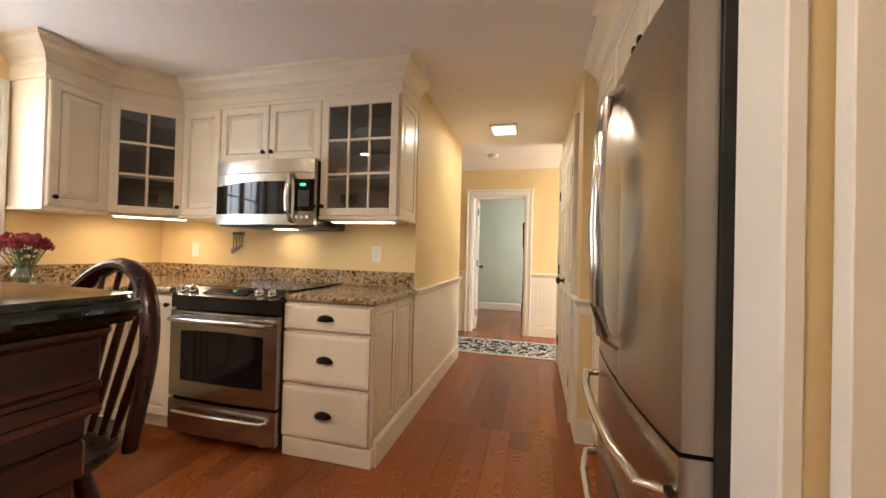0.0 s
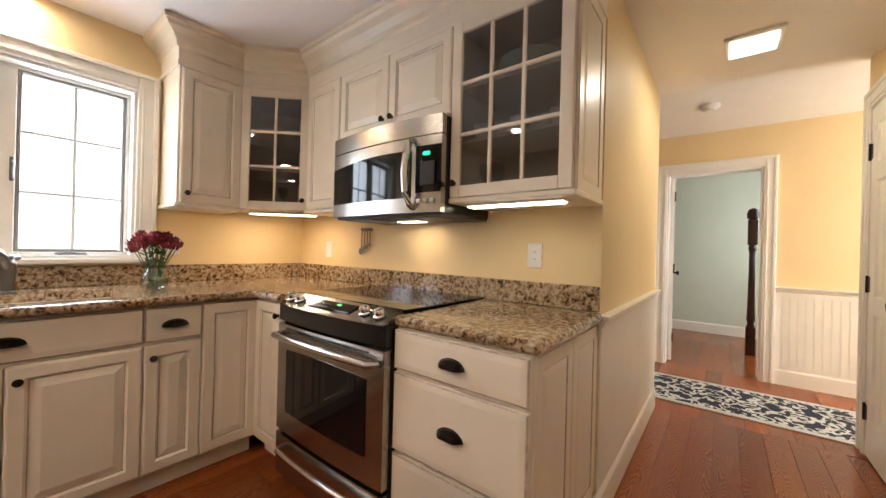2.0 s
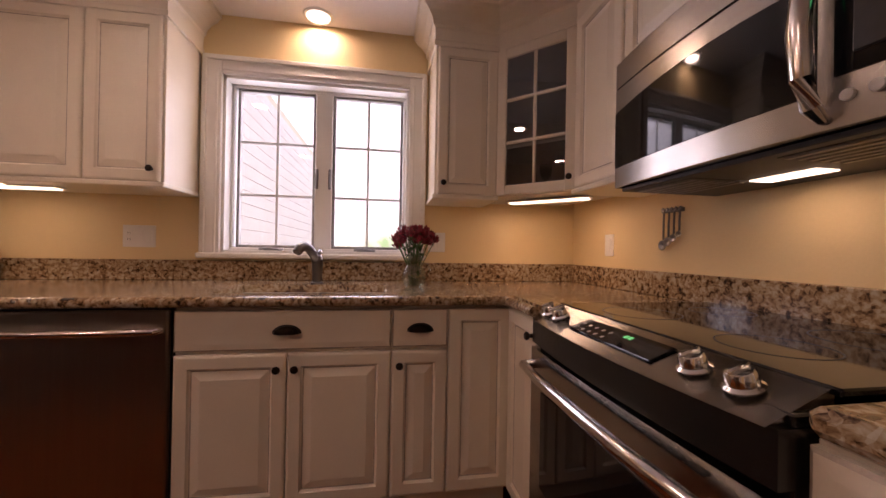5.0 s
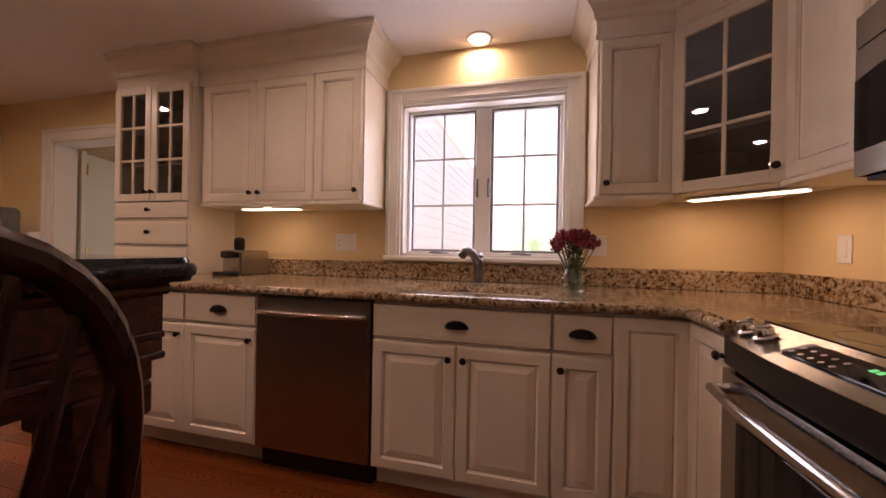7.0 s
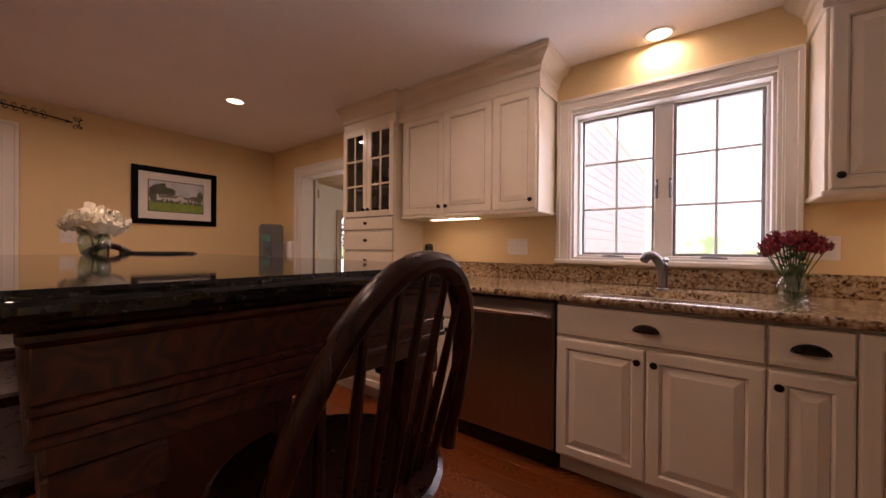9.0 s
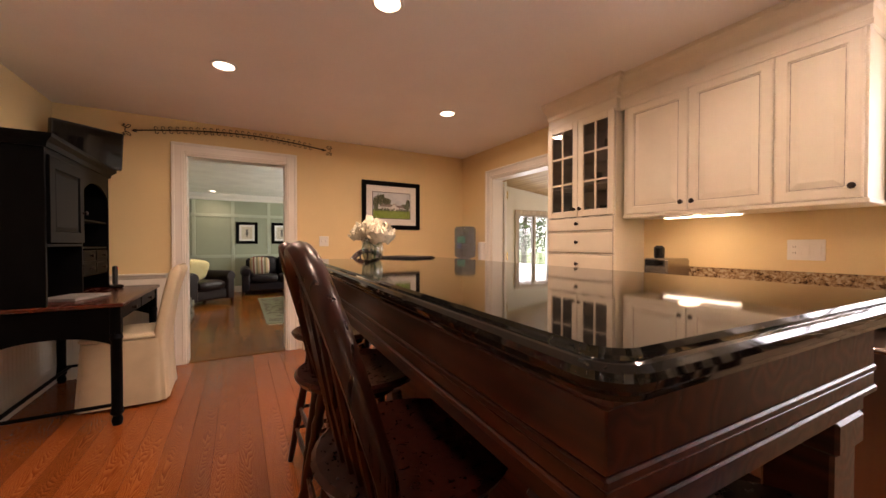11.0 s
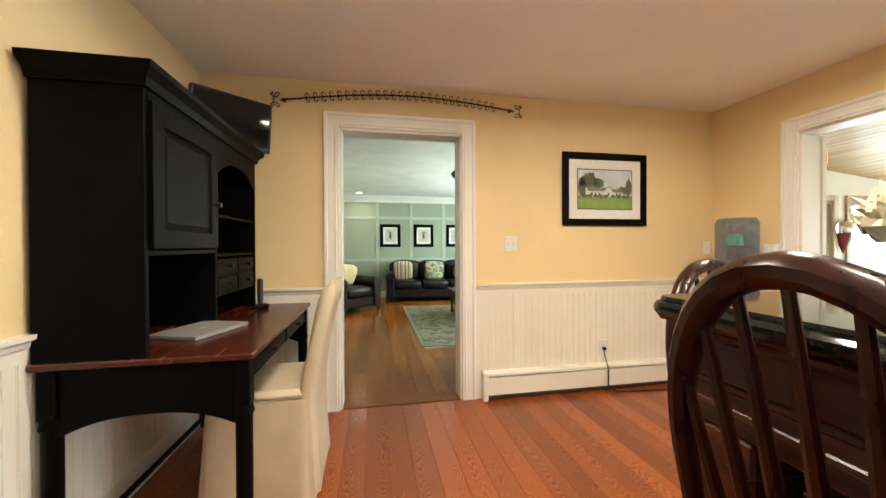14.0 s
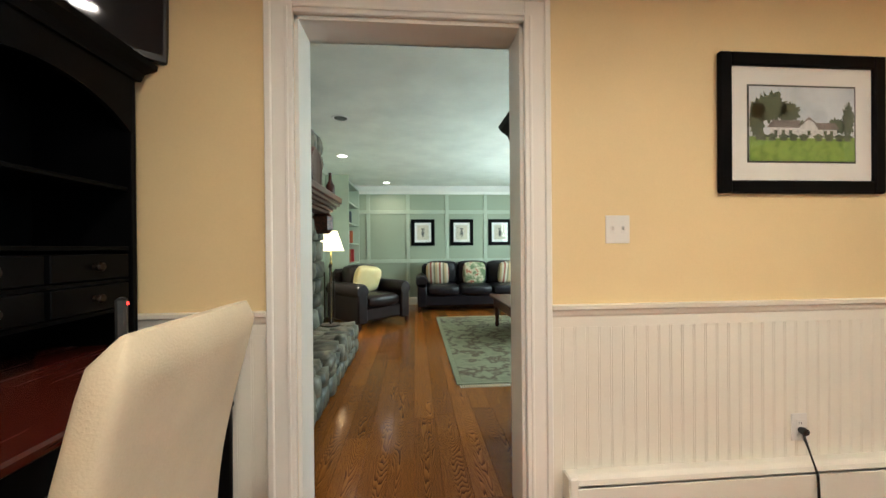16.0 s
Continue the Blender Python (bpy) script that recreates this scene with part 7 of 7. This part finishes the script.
def stripes(name, cols, scale, axis=0):
    m = bpy.data.materials.new(name)
    m.use_nodes = True
    nt = m.node_tree
    p = nt.nodes["Principled BSDF"]
    p.inputs["Roughness"].default_value = 0.9
    tc = nt.nodes.new("ShaderNodeTexCoord")
    sp_ = nt.nodes.new("ShaderNodeSeparateXYZ")
    k = nt.nodes.new("ShaderNodeMath")
    k.operation = 'MULTIPLY'
    k.inputs[1].default_value = scale
    f = nt.nodes.new("ShaderNodeMath")
    f.operation = 'FRACT'
    rp = nt.nodes.new("ShaderNodeValToRGB")
    rp.color_ramp.interpolation = 'CONSTANT'
    e = rp.color_ramp.elements
    e[0].color = (*cols[0], 1)
    e[1].position, e[1].color = 1 / len(cols), (*cols[1], 1)
    for i, c in enumerate(cols[2:]):
        e.new((i + 2) / len(cols)).color = (*c, 1)
    nt.links.new(tc.outputs["Object"], sp_.inputs[0])
    nt.links.new(sp_.outputs[axis], k.inputs[0])
    nt.links.new(k.outputs[0], f.inputs[0])
    nt.links.new(f.outputs[0], rp.inputs[0])
    nt.links.new(rp.outputs[0], p.inputs["Base Color"])
    return m


def puff(bm, a, b, r, n=2):
    """A soft cushion: a rounded box swollen in the middle."""
    tmp = bmesh.new()
    box(tmp, a, b)
    bmesh.ops.subdivide_edges(tmp, edges=tmp.edges[:], cuts=7, use_grid_fill=True)
    c = [(p + q) / 2 for p, q in zip(a, b)]
    hs = [abs(q - p) / 2 for p, q in zip(a, b)]
    vmap = {}
    for v in tmp.verts:
        u = [(v.co[i] - c[i]) / hs[i] for i in range(3)]
        u2 = []
        for i in range(3):
            o = [u[j] for j in range(3) if j != i]
            u2.append(u[i] * (1 - r * (o[0] ** 4 + o[1] ** 4) * 0.5))
        vmap[v] = bm.verts.new([c[i] + hs[i] * u2[i] for i in range(3)])
    for f in tmp.faces:
        bm.faces.new([vmap[v] for v in f.verts])
    tmp.free()


def seat_thing(name, m, w, seats, material, label, cat):
    """A leather sofa or armchair with rolled arms; its front faces -y, its back is at y = 0.9."""
    s = thing(name, m, label, cat)
    part("base", B((0.10, 0.06, 0.10), (w - 0.10, 0.86, 0.30), 0.03), material, s)
    inner = (w - 0.40) / seats
    for i in range(seats):
        x0 = 0.20 + i * inner
        bm = bmesh.new()
        puff(bm, (x0, 0.0, 0.28), (x0 + inner, 0.66, 0.47), 0.22)
        part("seat_cushion", bm, material, s, smooth=True)
        bm = bmesh.new()
        puff(bm, (x0, 0.50, 0.42), (x0 + inner, 0.82, 0.88), 0.25)
        part("back_cushion", bm, material, s, smooth=True)
    part("back", B((0.12, 0.74, 0.10), (w - 0.12, 0.90, 0.82), 0.05), material, s)
    for x in (0.0, w - 0.22):
        bm = bmesh.new()
        box(bm, (x + 0.03, 0.02, 0.09), (x + 0.19, 0.86, 0.52), 0.02)
        lathe(bm, [(0.06, 0.0), (0.105, 0.012), (0.11, 0.05), (0.11, 0.80), (0.09, 0.84)], (x + 0.11, 0.86, 0.53), 20, 'Y')
        part("arm", bm, material, s, "rolled leather arm", True)
    for x in (0.06, w - 0.06):
        for y in (0.06, 0.82):
            bm = bmesh.new()
            lathe(bm, [(0.02, 0), (0.035, 0.04), (0.028, 0.10)], (x, y, 0), 12)
            part("foot", bm, M_CHERRY, s)
    return s


def pillow(m, material, label):
    bm = bmesh.new()
    puff(bm, (-0.21, -0.075, -0.21), (0.21, 0.075, 0.21), 0.28)
    return single("throw_pillow", bm, material, label, "pillow", m, smooth=True)


seat_thing("sofa", pose(-0.28, -7.42, 0, 0, 0, 180), 2.15, 3, M_LEATHER, "dark leather three-seat sofa with rolled arms", "sofa")
seat_thing("armchair", pose(0.51, -6.09, 0, 0, 0, 222), 0.98, 1, M_BRLEATHER, "brown leather armchair with rolled arms by the hearth", "armchair")
M_STRIPE = stripes("striped_cloth", [(0.55, 0.48, 0.34), (0.30, 0.10, 0.07), (0.58, 0.52, 0.40), (0.22, 0.20, 0.12), (0.5, 0.36, 0.2)], 6.0)
M_FLORAL = granite("floral_cloth", [(0.45, (0.30, 0.06, 0.04)), (0.62, (0.36, 0.12, 0.07)), (0.68, (0.60, 0.55, 0.38)), (0.85, (0.15, 0.2, 0.1))], 0.9, 9)
M_YELLOW = granite("yellow_cloth", [(0.40, (0.28, 0.26, 0.06)), (0.52, (0.68, 0.58, 0.28)), (0.85, (0.72, 0.63, 0.34))], 0.9, 7)
pillow(pose(-0.68, -7.80, 0.66, 18, 0, 172), M_STRIPE, "striped throw pillow on the dark sofa")
pillow(pose(-1.36, -7.80, 0.66, 18, 0, 180), M_FLORAL, "red floral throw pillow on the dark sofa")
pillow(pose(-2.02, -7.80, 0.66, 18, 0, 186), M_STRIPE, "striped throw pillow on the dark sofa")
pillow(pose(0.47, -6.76, 0.66, 22, 8, 215), M_YELLOW, "yellow throw pillow with a green leaf on the armchair")
pattern_rug("family_rug", pose(-1.75, -5.55, 0.0), 2.3, 2.85, (0.055, 0.034, 0.016), (0.17, 0.17, 0.10), 3.2, "green and brown oriental rug with a fringe", True)
ct = thing("coffee_table", pose(-1.75, -5.75, 0.0), "dark wooden coffee table standing on the rug", "coffee table")
part("table_top", B((-0.42, -0.55, 0.42), (0.42, 0.55, 0.455), 0.008), M_CHERRYX, ct)
part("apron", B((-0.37, -0.50, 0.30), (0.37, 0.50, 0.42), 0.004), M_CHERRYX, ct)
for sx in (-1, 1):
    for sy in (-1, 1):
        bm = bmesh.new()
        lathe(bm, [(0.022, 0.011), (0.035, 0.05), (0.025, 0.09), (0.034, 0.2), (0.034, 0.30)], (sx * 0.33, sy * 0.46, 0), 12)
        part("leg", bm, M_CHERRY, ct, smooth=True)
# armoire just inside the doorway
ar = thing("armoire", pose(-0.90, -3.40, 0, 0, 0, 90), "dark wooden armoire with a heavy cornice", "armoire")
part("body", B((-0.05, 0.0, 0.08), (0.50, 0.95, 1.82), 0.004), M_BLACKWOOD, ar)
bm = bmesh.new()
sweep(bm, [(0.50, 0.95), (0.50, 0), (-0.05, 0), (-0.05, 0.95)][::-1], [(0, 1.80), (0.02, 1.80), (0.03, 1.84), (0.07, 1.89), (0.08, 1.92), (0, 1.92)])
box(bm, (-0.05, 0.0, 1.82), (0.50, 0.95, 1.921))
part("cornice", bm, M_BLACKWOOD, ar)
part("plinth", B((-0.07, -0.02, 0.0), (0.52, 0.95, 0.08), 0.004), M_BLACKWOOD, ar)
for i in range(2):
    bm = bmesh.new()
    rings_panel(bm, -0.04 + i * 0.27, 0.12, 0.22 + i * 0.27, 1.76, [(0, 0), (0, -0.016), (0.05, -0.018), (0.056, -0.008), (0.08, -0.014)])
    part("door", bm, M_BLACKWOOD, ar)
# wall grid
gr = thing("trim_wall_grid", pose(0, -8.40, 0, 0, 0, 180), "pale green grid of boards on the far wall", "trim", kind="structure")
M_GRID = mat("pale_green_trim", (0.44, 0.49, 0.38), 0.45, var=0.03)
for i in range(7):
    x = -0.645 + i * 0.78
    part("stile", B((x - 0.035, -0.018, 0.148), (x + 0.035, 0, 2.30), 0.002), M_GRID, gr)
for z in (0.87, 1.845):
    part("rail", B((-1.2, -0.021, z - 0.035), (4.2, -0.001, z + 0.035), 0.002), M_GRID, gr)
bm = bmesh.new()
sweep(bm, [(1.2, -8.40), (-4.2, -8.40)], [(0, 2.20), (0.02, 2.20), (0.03, 2.25), (0.08, 2.31), (0.10, 2.355), (0, 2.355)])
single("trim_family_cornice", bm, M_TRIM, "white cornice of the family room", "trim", kind="structure")


def lobster_art(p, iw, ih):
    part("print", B((-iw, -0.0125, -ih), (iw, -0.0105, ih)), M_PAGE, p, "pale print with a dark figure")
    bm = bmesh.new()
    for k in range(6):
        r = (0.16, 0.22, 0.26, 0.22, 0.14, 0.3)[k] * iw
        box(bm, (-r, -0.0135, -ih * 0.6 + k * ih * 0.2), (r, -0.0126, -ih * 0.6 + (k + 0.8) * ih * 0.2), 0.002)
    part("figure", bm, M_GREY, p)


for i in range(4):
    picture("framed_print", pose(-0.432 - 0.78 * i, -8.398, 1.436, 0, 0, 180), 0.47, 0.53, 0.07, 0.05, lobster_art, "small dark-framed print on the sage wall")

# stone fireplace and hearth
M_STONE = granite("field_stone", [(0.42, (0.010, 0.012, 0.009)), (0.60, (0.032, 0.034, 0.024)), (0.75, (0.075, 0.066, 0.044)), (0.92, (0.15, 0.14, 0.10))], 0.5, 9)
M_MORTAR = mat("dark_mortar", (0.045, 0.045, 0.038), 0.95, var=0.2, scale=30, bump=0.5)
fp = thing("fireplace", pose(0, 0, 0), "fieldstone fireplace with a raised stone hearth and wooden mantel", "fireplace", kind="structure")
part("hearth_core", B((0.42, -5.30, 0.0), (1.2, -3.10, 0.30)), M_MORTAR, fp)
part("breast_core", B((0.78, -5.20, 0.30), (1.2, -3.10, CEIL)), M_MORTAR, fp)
STONES = []
for k in range(4):
    bm = bmesh.new()
    rs = random.Random(40 + k)
    box(bm, (-0.5, -0.5, -0.5), (0.5, 0.5, 0.5))
    bmesh.ops.subdivide_edges(bm, edges=bm.edges[:], cuts=1, use_grid_fill=True)
    for v in bm.verts:
        q = v.co.length
        v.co *= (0.62 / q) ** 0.45 * rs.uniform(0.88, 1.06)
    bmesh.ops.recalc_face_normals(bm, faces=bm.faces[:])
    me = bpy.data.meshes.new("stone")
    bm.to_mesh(me)
    bm.free()
    me.materials.append(M_STONE)
    for p in me.polygons:
        p.use_smooth = True
    STONES.append(me)
rs = random.Random(11)


def stone(c, s, yaw=0):
    ob = shared("stone", STONES[rs.randrange(4)], fp, pose(*c, rs.uniform(-6, 6), rs.uniform(-6, 6), rs.uniform(-8, 8)) @ Matrix.Diagonal((*s, 1)))


y = -5.24
while y < -3.1:
    w = rs.uniform(0.16, 0.28)
    z = 0.0
    while z < 0.25:
        h = rs.uniform(0.10, 0.17)
        stone((0.42, y + w / 2, min(z + h / 2, 0.25)), (0.12, w * 0.98, h))
        z += h
    for x in (0.50, 0.70):
        stone((x + rs.uniform(-0.02, 0.02), y + w / 2, 0.29), (0.22, w * 0.98, 0.07))
    y += w
z = 0.32
while z < 2.3:
    h = rs.uniform(0.14, 0.24)
    y = -5.20
    while y < -3.2:
        w = rs.uniform(0.16, 0.32)
        if not (z < 1.05 and -4.75 < y + w / 2 < -3.75):
            stone((0.78, y + w / 2, min(z + h / 2, 2.27)), (0.13, w * 0.97, h * 0.97))
        y += w
    for x in (0.86, 1.02):
        stone((x, -5.20, min(z + h / 2, 2.27)), (0.16, 0.10, h * 0.97))
    z += h
part("firebox", B((0.715, -4.72, 0.31), (0.782, -3.78, 1.02)), M_BLACK, fp, "black firebox opening")
bm = bmesh.new()
box(bm, (0.50, -5.10, 1.60), (0.86, -3.10, 1.66), 0.006)
for i in range(4):
    box(bm, (0.52 + i * 0.03, -5.08 + i * 0.02, 1.60 - 0.03 * (i + 1)), (0.86, -3.10, 1.60 - 0.03 * i), 0.004)
part("mantel", bm, M_CHERRYX, fp, "dark wooden mantel shelf")
part("corbel", B((0.56, -4.98, 1.28), (0.80, -4.86, 1.49), 0.04), M_CHERRYX, fp)
bm = bmesh.new()
lathe(bm, [(0.035, 0), (0.045, 0.03), (0.045, 0.12), (0.018, 0.17), (0.015, 0.24), (0.02, 0.25)], n=16)
single("mantel_bottle", bm, M_CHERRY, "dark brown bottle standing on the mantel", "bottle", pose(0.60, -5.0, 1.661), smooth=True)
bm = bmesh.new()
lathe(bm, [(0.20, 0), (0.21, 0.03), (0.19, 0.045), (0.17, 0.04)], n=30, axis='X')
single("wall_clock", bm, M_CHERRY, "round dark clock leaning on the stone chimney", "clock", pose(0.71, -4.75, 1.90, 0, 0, 180), smooth=True)
# lamp, built-in shelves
fl = thing("floor_lamp", pose(0.83, -6.0, 0), "brass floor lamp with a lit white shade", "lamp")
bm = bmesh.new()
lathe(bm, [(0.13, 0), (0.13, 0.015), (0.03, 0.03), (0.014, 0.06), (0.012, 0.9), (0.022, 0.93), (0.010, 0.96), (0.010, 1.20)], n=18)
part("stand", bm, M_BRASS, fl, smooth=True)
bm = bmesh.new()
lathe(bm, [(0.17, 1.10), (0.085, 1.36), (0.083, 1.36), (0.168, 1.10)], n=28, cap=False)
part("shade", bm, glow("lit_shade", (1.0, 0.78, 0.48), 1.1), fl, "lit fabric shade", True)
bs = thing("built_in_shelves", pose(0.82, -8.39, 0), "pale green built-in shelves beside the chimney", "shelves", kind="structure")
part("side", B((0.0, 1.10, 0), (0.37, 1.13, 2.35)), M_GRID, bs)
part("side", B((0.0, 0.0, 0), (0.37, 0.03, 2.35)), M_GRID, bs)
for z in (0.05, 0.85, 1.20, 1.55, 1.90, 2.25):
    part("shelf", B((0.01, 0.03, z), (0.37, 1.10, z + 0.025)), M_GRID, bs)
part("back", B((0.36, 0.03, 0), (0.375, 1.10, 2.3)), M_GREEN, bs)
for i in range(8):
    book(pose(0.90, -8.25 + i * 0.12, (0.876, 1.226, 1.576)[i % 3]), 0.045, 0.2, 0.24, i)
# andiron tools on the hearth
ft = thing("fire_tools", pose(0.62, -5.05, 0.325), "black iron fireplace tools on the hearth", "fire tools")
bm = bmesh.new()
lathe(bm, [(0.10, 0), (0.10, 0.012), (0.015, 0.02), (0.009, 0.05), (0.009, 0.60), (0.02, 0.62), (0.004, 0.65)], n=16)
part("stand", bm, M_IRON, ft)
for i in range(3):
    bm = bmesh.new()
    a = i * 2.1
    tube(bm, [(0.06 * math.cos(a), 0.06 * math.sin(a), 0.04), (0.06 * math.cos(a), 0.06 * math.sin(a), 0.56)], 0.006, 6)
    part("tool", bm, M_IRON, ft)

# ---- sunroom decoration and outdoors ----
cone = thing("cone_decoration", pose(-5.47, -3.21, 1.30), "silver and dark red cone ornament hanging on the sunroom wall", "ornament")
bm = bmesh.new()
lathe(bm, [(0.004, -0.22), (0.075, 0.0), (0.06, 0.01)], n=18)
part("cone", bm, mat("dark_red_cone", (0.18, 0.02, 0.02), 0.4), cone, smooth=True)
bm = bmesh.new()
lathe(bm, [(0.02, 0.0), (0.09, 0.02), (0.105, 0.08), (0.08, 0.15), (0.02, 0.18)], n=18)
part("scoop", bm, M_CHROME, cone, smooth=True)
bm = bmesh.new()
box(bm, (-0.08, -0.01, -0.06), (0.08, 0.02, 0.06), 0.02)
single("wall_ornament", bm, M_CHROME, "small silver ornament on the sunroom wall", "ornament", pose(-5.47, -3.225, 0.80))


# Emissive backdrop: the washed-out brightness outdoors is put into its own glow.
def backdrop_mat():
    m = bpy.data.materials.new("glowing_haze")
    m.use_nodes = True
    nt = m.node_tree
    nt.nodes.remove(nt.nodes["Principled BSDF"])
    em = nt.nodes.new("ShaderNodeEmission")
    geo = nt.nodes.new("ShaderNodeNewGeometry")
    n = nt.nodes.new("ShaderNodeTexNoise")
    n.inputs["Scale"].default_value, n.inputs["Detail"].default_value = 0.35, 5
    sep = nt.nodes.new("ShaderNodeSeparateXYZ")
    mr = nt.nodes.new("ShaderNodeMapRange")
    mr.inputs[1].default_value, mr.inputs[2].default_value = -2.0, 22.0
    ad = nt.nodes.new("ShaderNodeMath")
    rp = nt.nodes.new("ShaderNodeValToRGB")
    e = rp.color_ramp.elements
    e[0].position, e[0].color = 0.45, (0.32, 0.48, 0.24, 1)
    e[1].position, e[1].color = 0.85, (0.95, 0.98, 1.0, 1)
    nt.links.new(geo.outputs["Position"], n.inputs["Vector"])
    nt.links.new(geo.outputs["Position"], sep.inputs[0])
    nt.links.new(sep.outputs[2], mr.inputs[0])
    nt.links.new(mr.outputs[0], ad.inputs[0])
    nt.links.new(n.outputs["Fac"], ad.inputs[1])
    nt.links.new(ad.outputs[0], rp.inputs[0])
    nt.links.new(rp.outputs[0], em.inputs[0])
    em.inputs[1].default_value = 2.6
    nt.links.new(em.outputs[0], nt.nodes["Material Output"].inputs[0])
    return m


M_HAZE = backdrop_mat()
single("backdrop", B((-56, -56, -1), (-55.5, 56, 40)), M_HAZE, "glowing backdrop of hazy trees and sky in the distance", "backdrop", kind="structure")
single("backdrop", B((-56, -56, -1), (20, -55.5, 40)), M_HAZE, "glowing backdrop of hazy trees and sky in the distance", "backdrop", kind="structure")
sd = thing("house_siding", pose(0, 1.101, 0), "white clapboard siding on the sunroom's outer wall", "siding", kind="structure")
M_SIDING = mat("white_siding", (0.80, 0.80, 0.80), 0.5, var=0.03)
for i in range(24):
    part("clapboard", B((-7.8, 0.0, 0.02 + i * 0.1), (-3.16, 0.012, 0.118 + i * 0.1), 0.002), M_SIDING, sd)


def tree(at, h, r, n, seed, label):
    t = thing("tree", pose(*at), label, "tree", "garden trees")
    rnd = random.Random(seed)
    bm = bmesh.new()
    tube(bm, [(0, 0, 0), (0.05, 0.02, h * 0.3), (0.0, 0.08, h * 0.6), (0.04, 0.0, h * 0.9)], [0.14, 0.10, 0.07, 0.02], 10)
    for i in range(9):
        a, z = i * 2.4, h * (0.3 + 0.06 * i)
        L = r * rnd.uniform(0.6, 0.95)
        tube(bm, [(0, 0, z), (L * 0.5 * math.cos(a), L * 0.5 * math.sin(a), z + L * 0.25), (L * math.cos(a), L * math.sin(a), z + L * 0.4)], [0.05, 0.03, 0.008], 7)
    part("trunk", bm, mat("bark", (0.10, 0.075, 0.05), 0.9, var=0.3, scale=20, bump=0.6), t)
    vs, fs = [], []
    cl = [(rnd.gauss(0, r * 0.45), rnd.gauss(0, r * 0.45), h * rnd.uniform(0.35, 1.0)) for _ in range(45)]
    for i in range(n):
        c = cl[rnd.randrange(45)]
        p = Vector((c[0] + rnd.gauss(0, 0.28), c[1] + rnd.gauss(0, 0.28), c[2] + rnd.gauss(0, 0.22)))
        u = Vector((rnd.gauss(0, 1), rnd.gauss(0, 1), rnd.gauss(0, 0.6))).normalized() * 0.07
        w = u.cross(Vector((rnd.gauss(0, 1), rnd.gauss(0, 1), rnd.gauss(0, 1)))).normalized() * 0.035
        k = len(vs)
        vs += [p - u, p + w, p + u, p - w]
        fs.append((k, k + 1, k + 2, k + 3))
    me = bpy.data.meshes.new("crown")
    me.from_pydata(vs, [], fs)
    me.materials.append(M_LEAF)
    ob = new("crown", me)
    ob.parent = t
    ob["kind"] = "stuff"


M_LEAF = mat("leaves", (0.07, 0.14, 0.03), 0.5, var=0.4, scale=3)
tree((-9.5, -8.5, -0.6), 5.0, 2.0, 5000, 1, "leafy green garden tree past the sunroom")
tree((-6.0, -9.5, -0.6), 4.2, 1.8, 5000, 2, "leafy green garden tree past the sunroom")

# ---- floor planks, last ----
PL = {}


def planks(parent, x0, x1, y0, y1, w, material, seed, lens=(1.4, 2.6)):
    rnd = random.Random(seed)
    x = x0
    while x < x1 - 0.01:
        ww = min(w, x1 - x)
        y = y0 - rnd.uniform(0, 1.0)
        while y < y1:
            L = round(rnd.uniform(*lens), 1)
            a, b = max(y, y0), min(y + L, y1)
            if b - a > 0.02:
                key = (round(ww, 3), round(b - a, 3), material.name)
                if key not in PL:
                    bm = bmesh.new()
                    box(bm, (0.0006, 0.0006, -0.012), (ww - 0.0006, b - a - 0.0006, 0.0), 0.0006)
                    bmesh.ops.recalc_face_normals(bm, faces=bm.faces[:])
                    me = bpy.data.meshes.new("plank")
                    bm.to_mesh(me)
                    bm.free()
                    me.materials.append(material)
                    PL[key] = me
                shared("plank", PL[key], parent, pose(x, a, 0))
            y += L
        x += ww


planks(floor_base, XW, 1.12, YS, 3.36, 0.125, M_FLOOR, 1, (2.0, 3.6))
planks(floor_base, -0.69, 0.41, 3.36, 4.92, 0.125, M_FLOOR, 2, (2.0, 3.0))
planks(floor_base, -2.4, 2.4, 4.92, 6.30, 0.125, M_FLOOR, 3, (2.0, 3.0))
fl2 = single("floor_family_room", B((-3.16, -8.4, -0.0122), (1.2, YS - 0.16, -0.0121 + 0.0001)), M_OAK, "oak plank floor of the family room", "floor", kind="structure")
planks(fl2, -1.2, 1.2, -8.4, YS - 0.16, 0.135, M_OAK, 4, (1.6, 3.0))
planks(fl2, -3.16, -1.2, -8.4, YS - 0.16, 0.20, M_OAK, 5, (2.4, 3.6))
fl3 = single("floor_back_room", B((-2.2, 6.38, -0.0122), (1.2, 8.5, -0.0121)), M_FLOOR, "light oak floor of the back room", "floor", kind="structure")
planks(fl3, -1.6, 0.6, 6.30, 8.5, 0.14, M_FLOOR, 6, (1.6, 2.4))
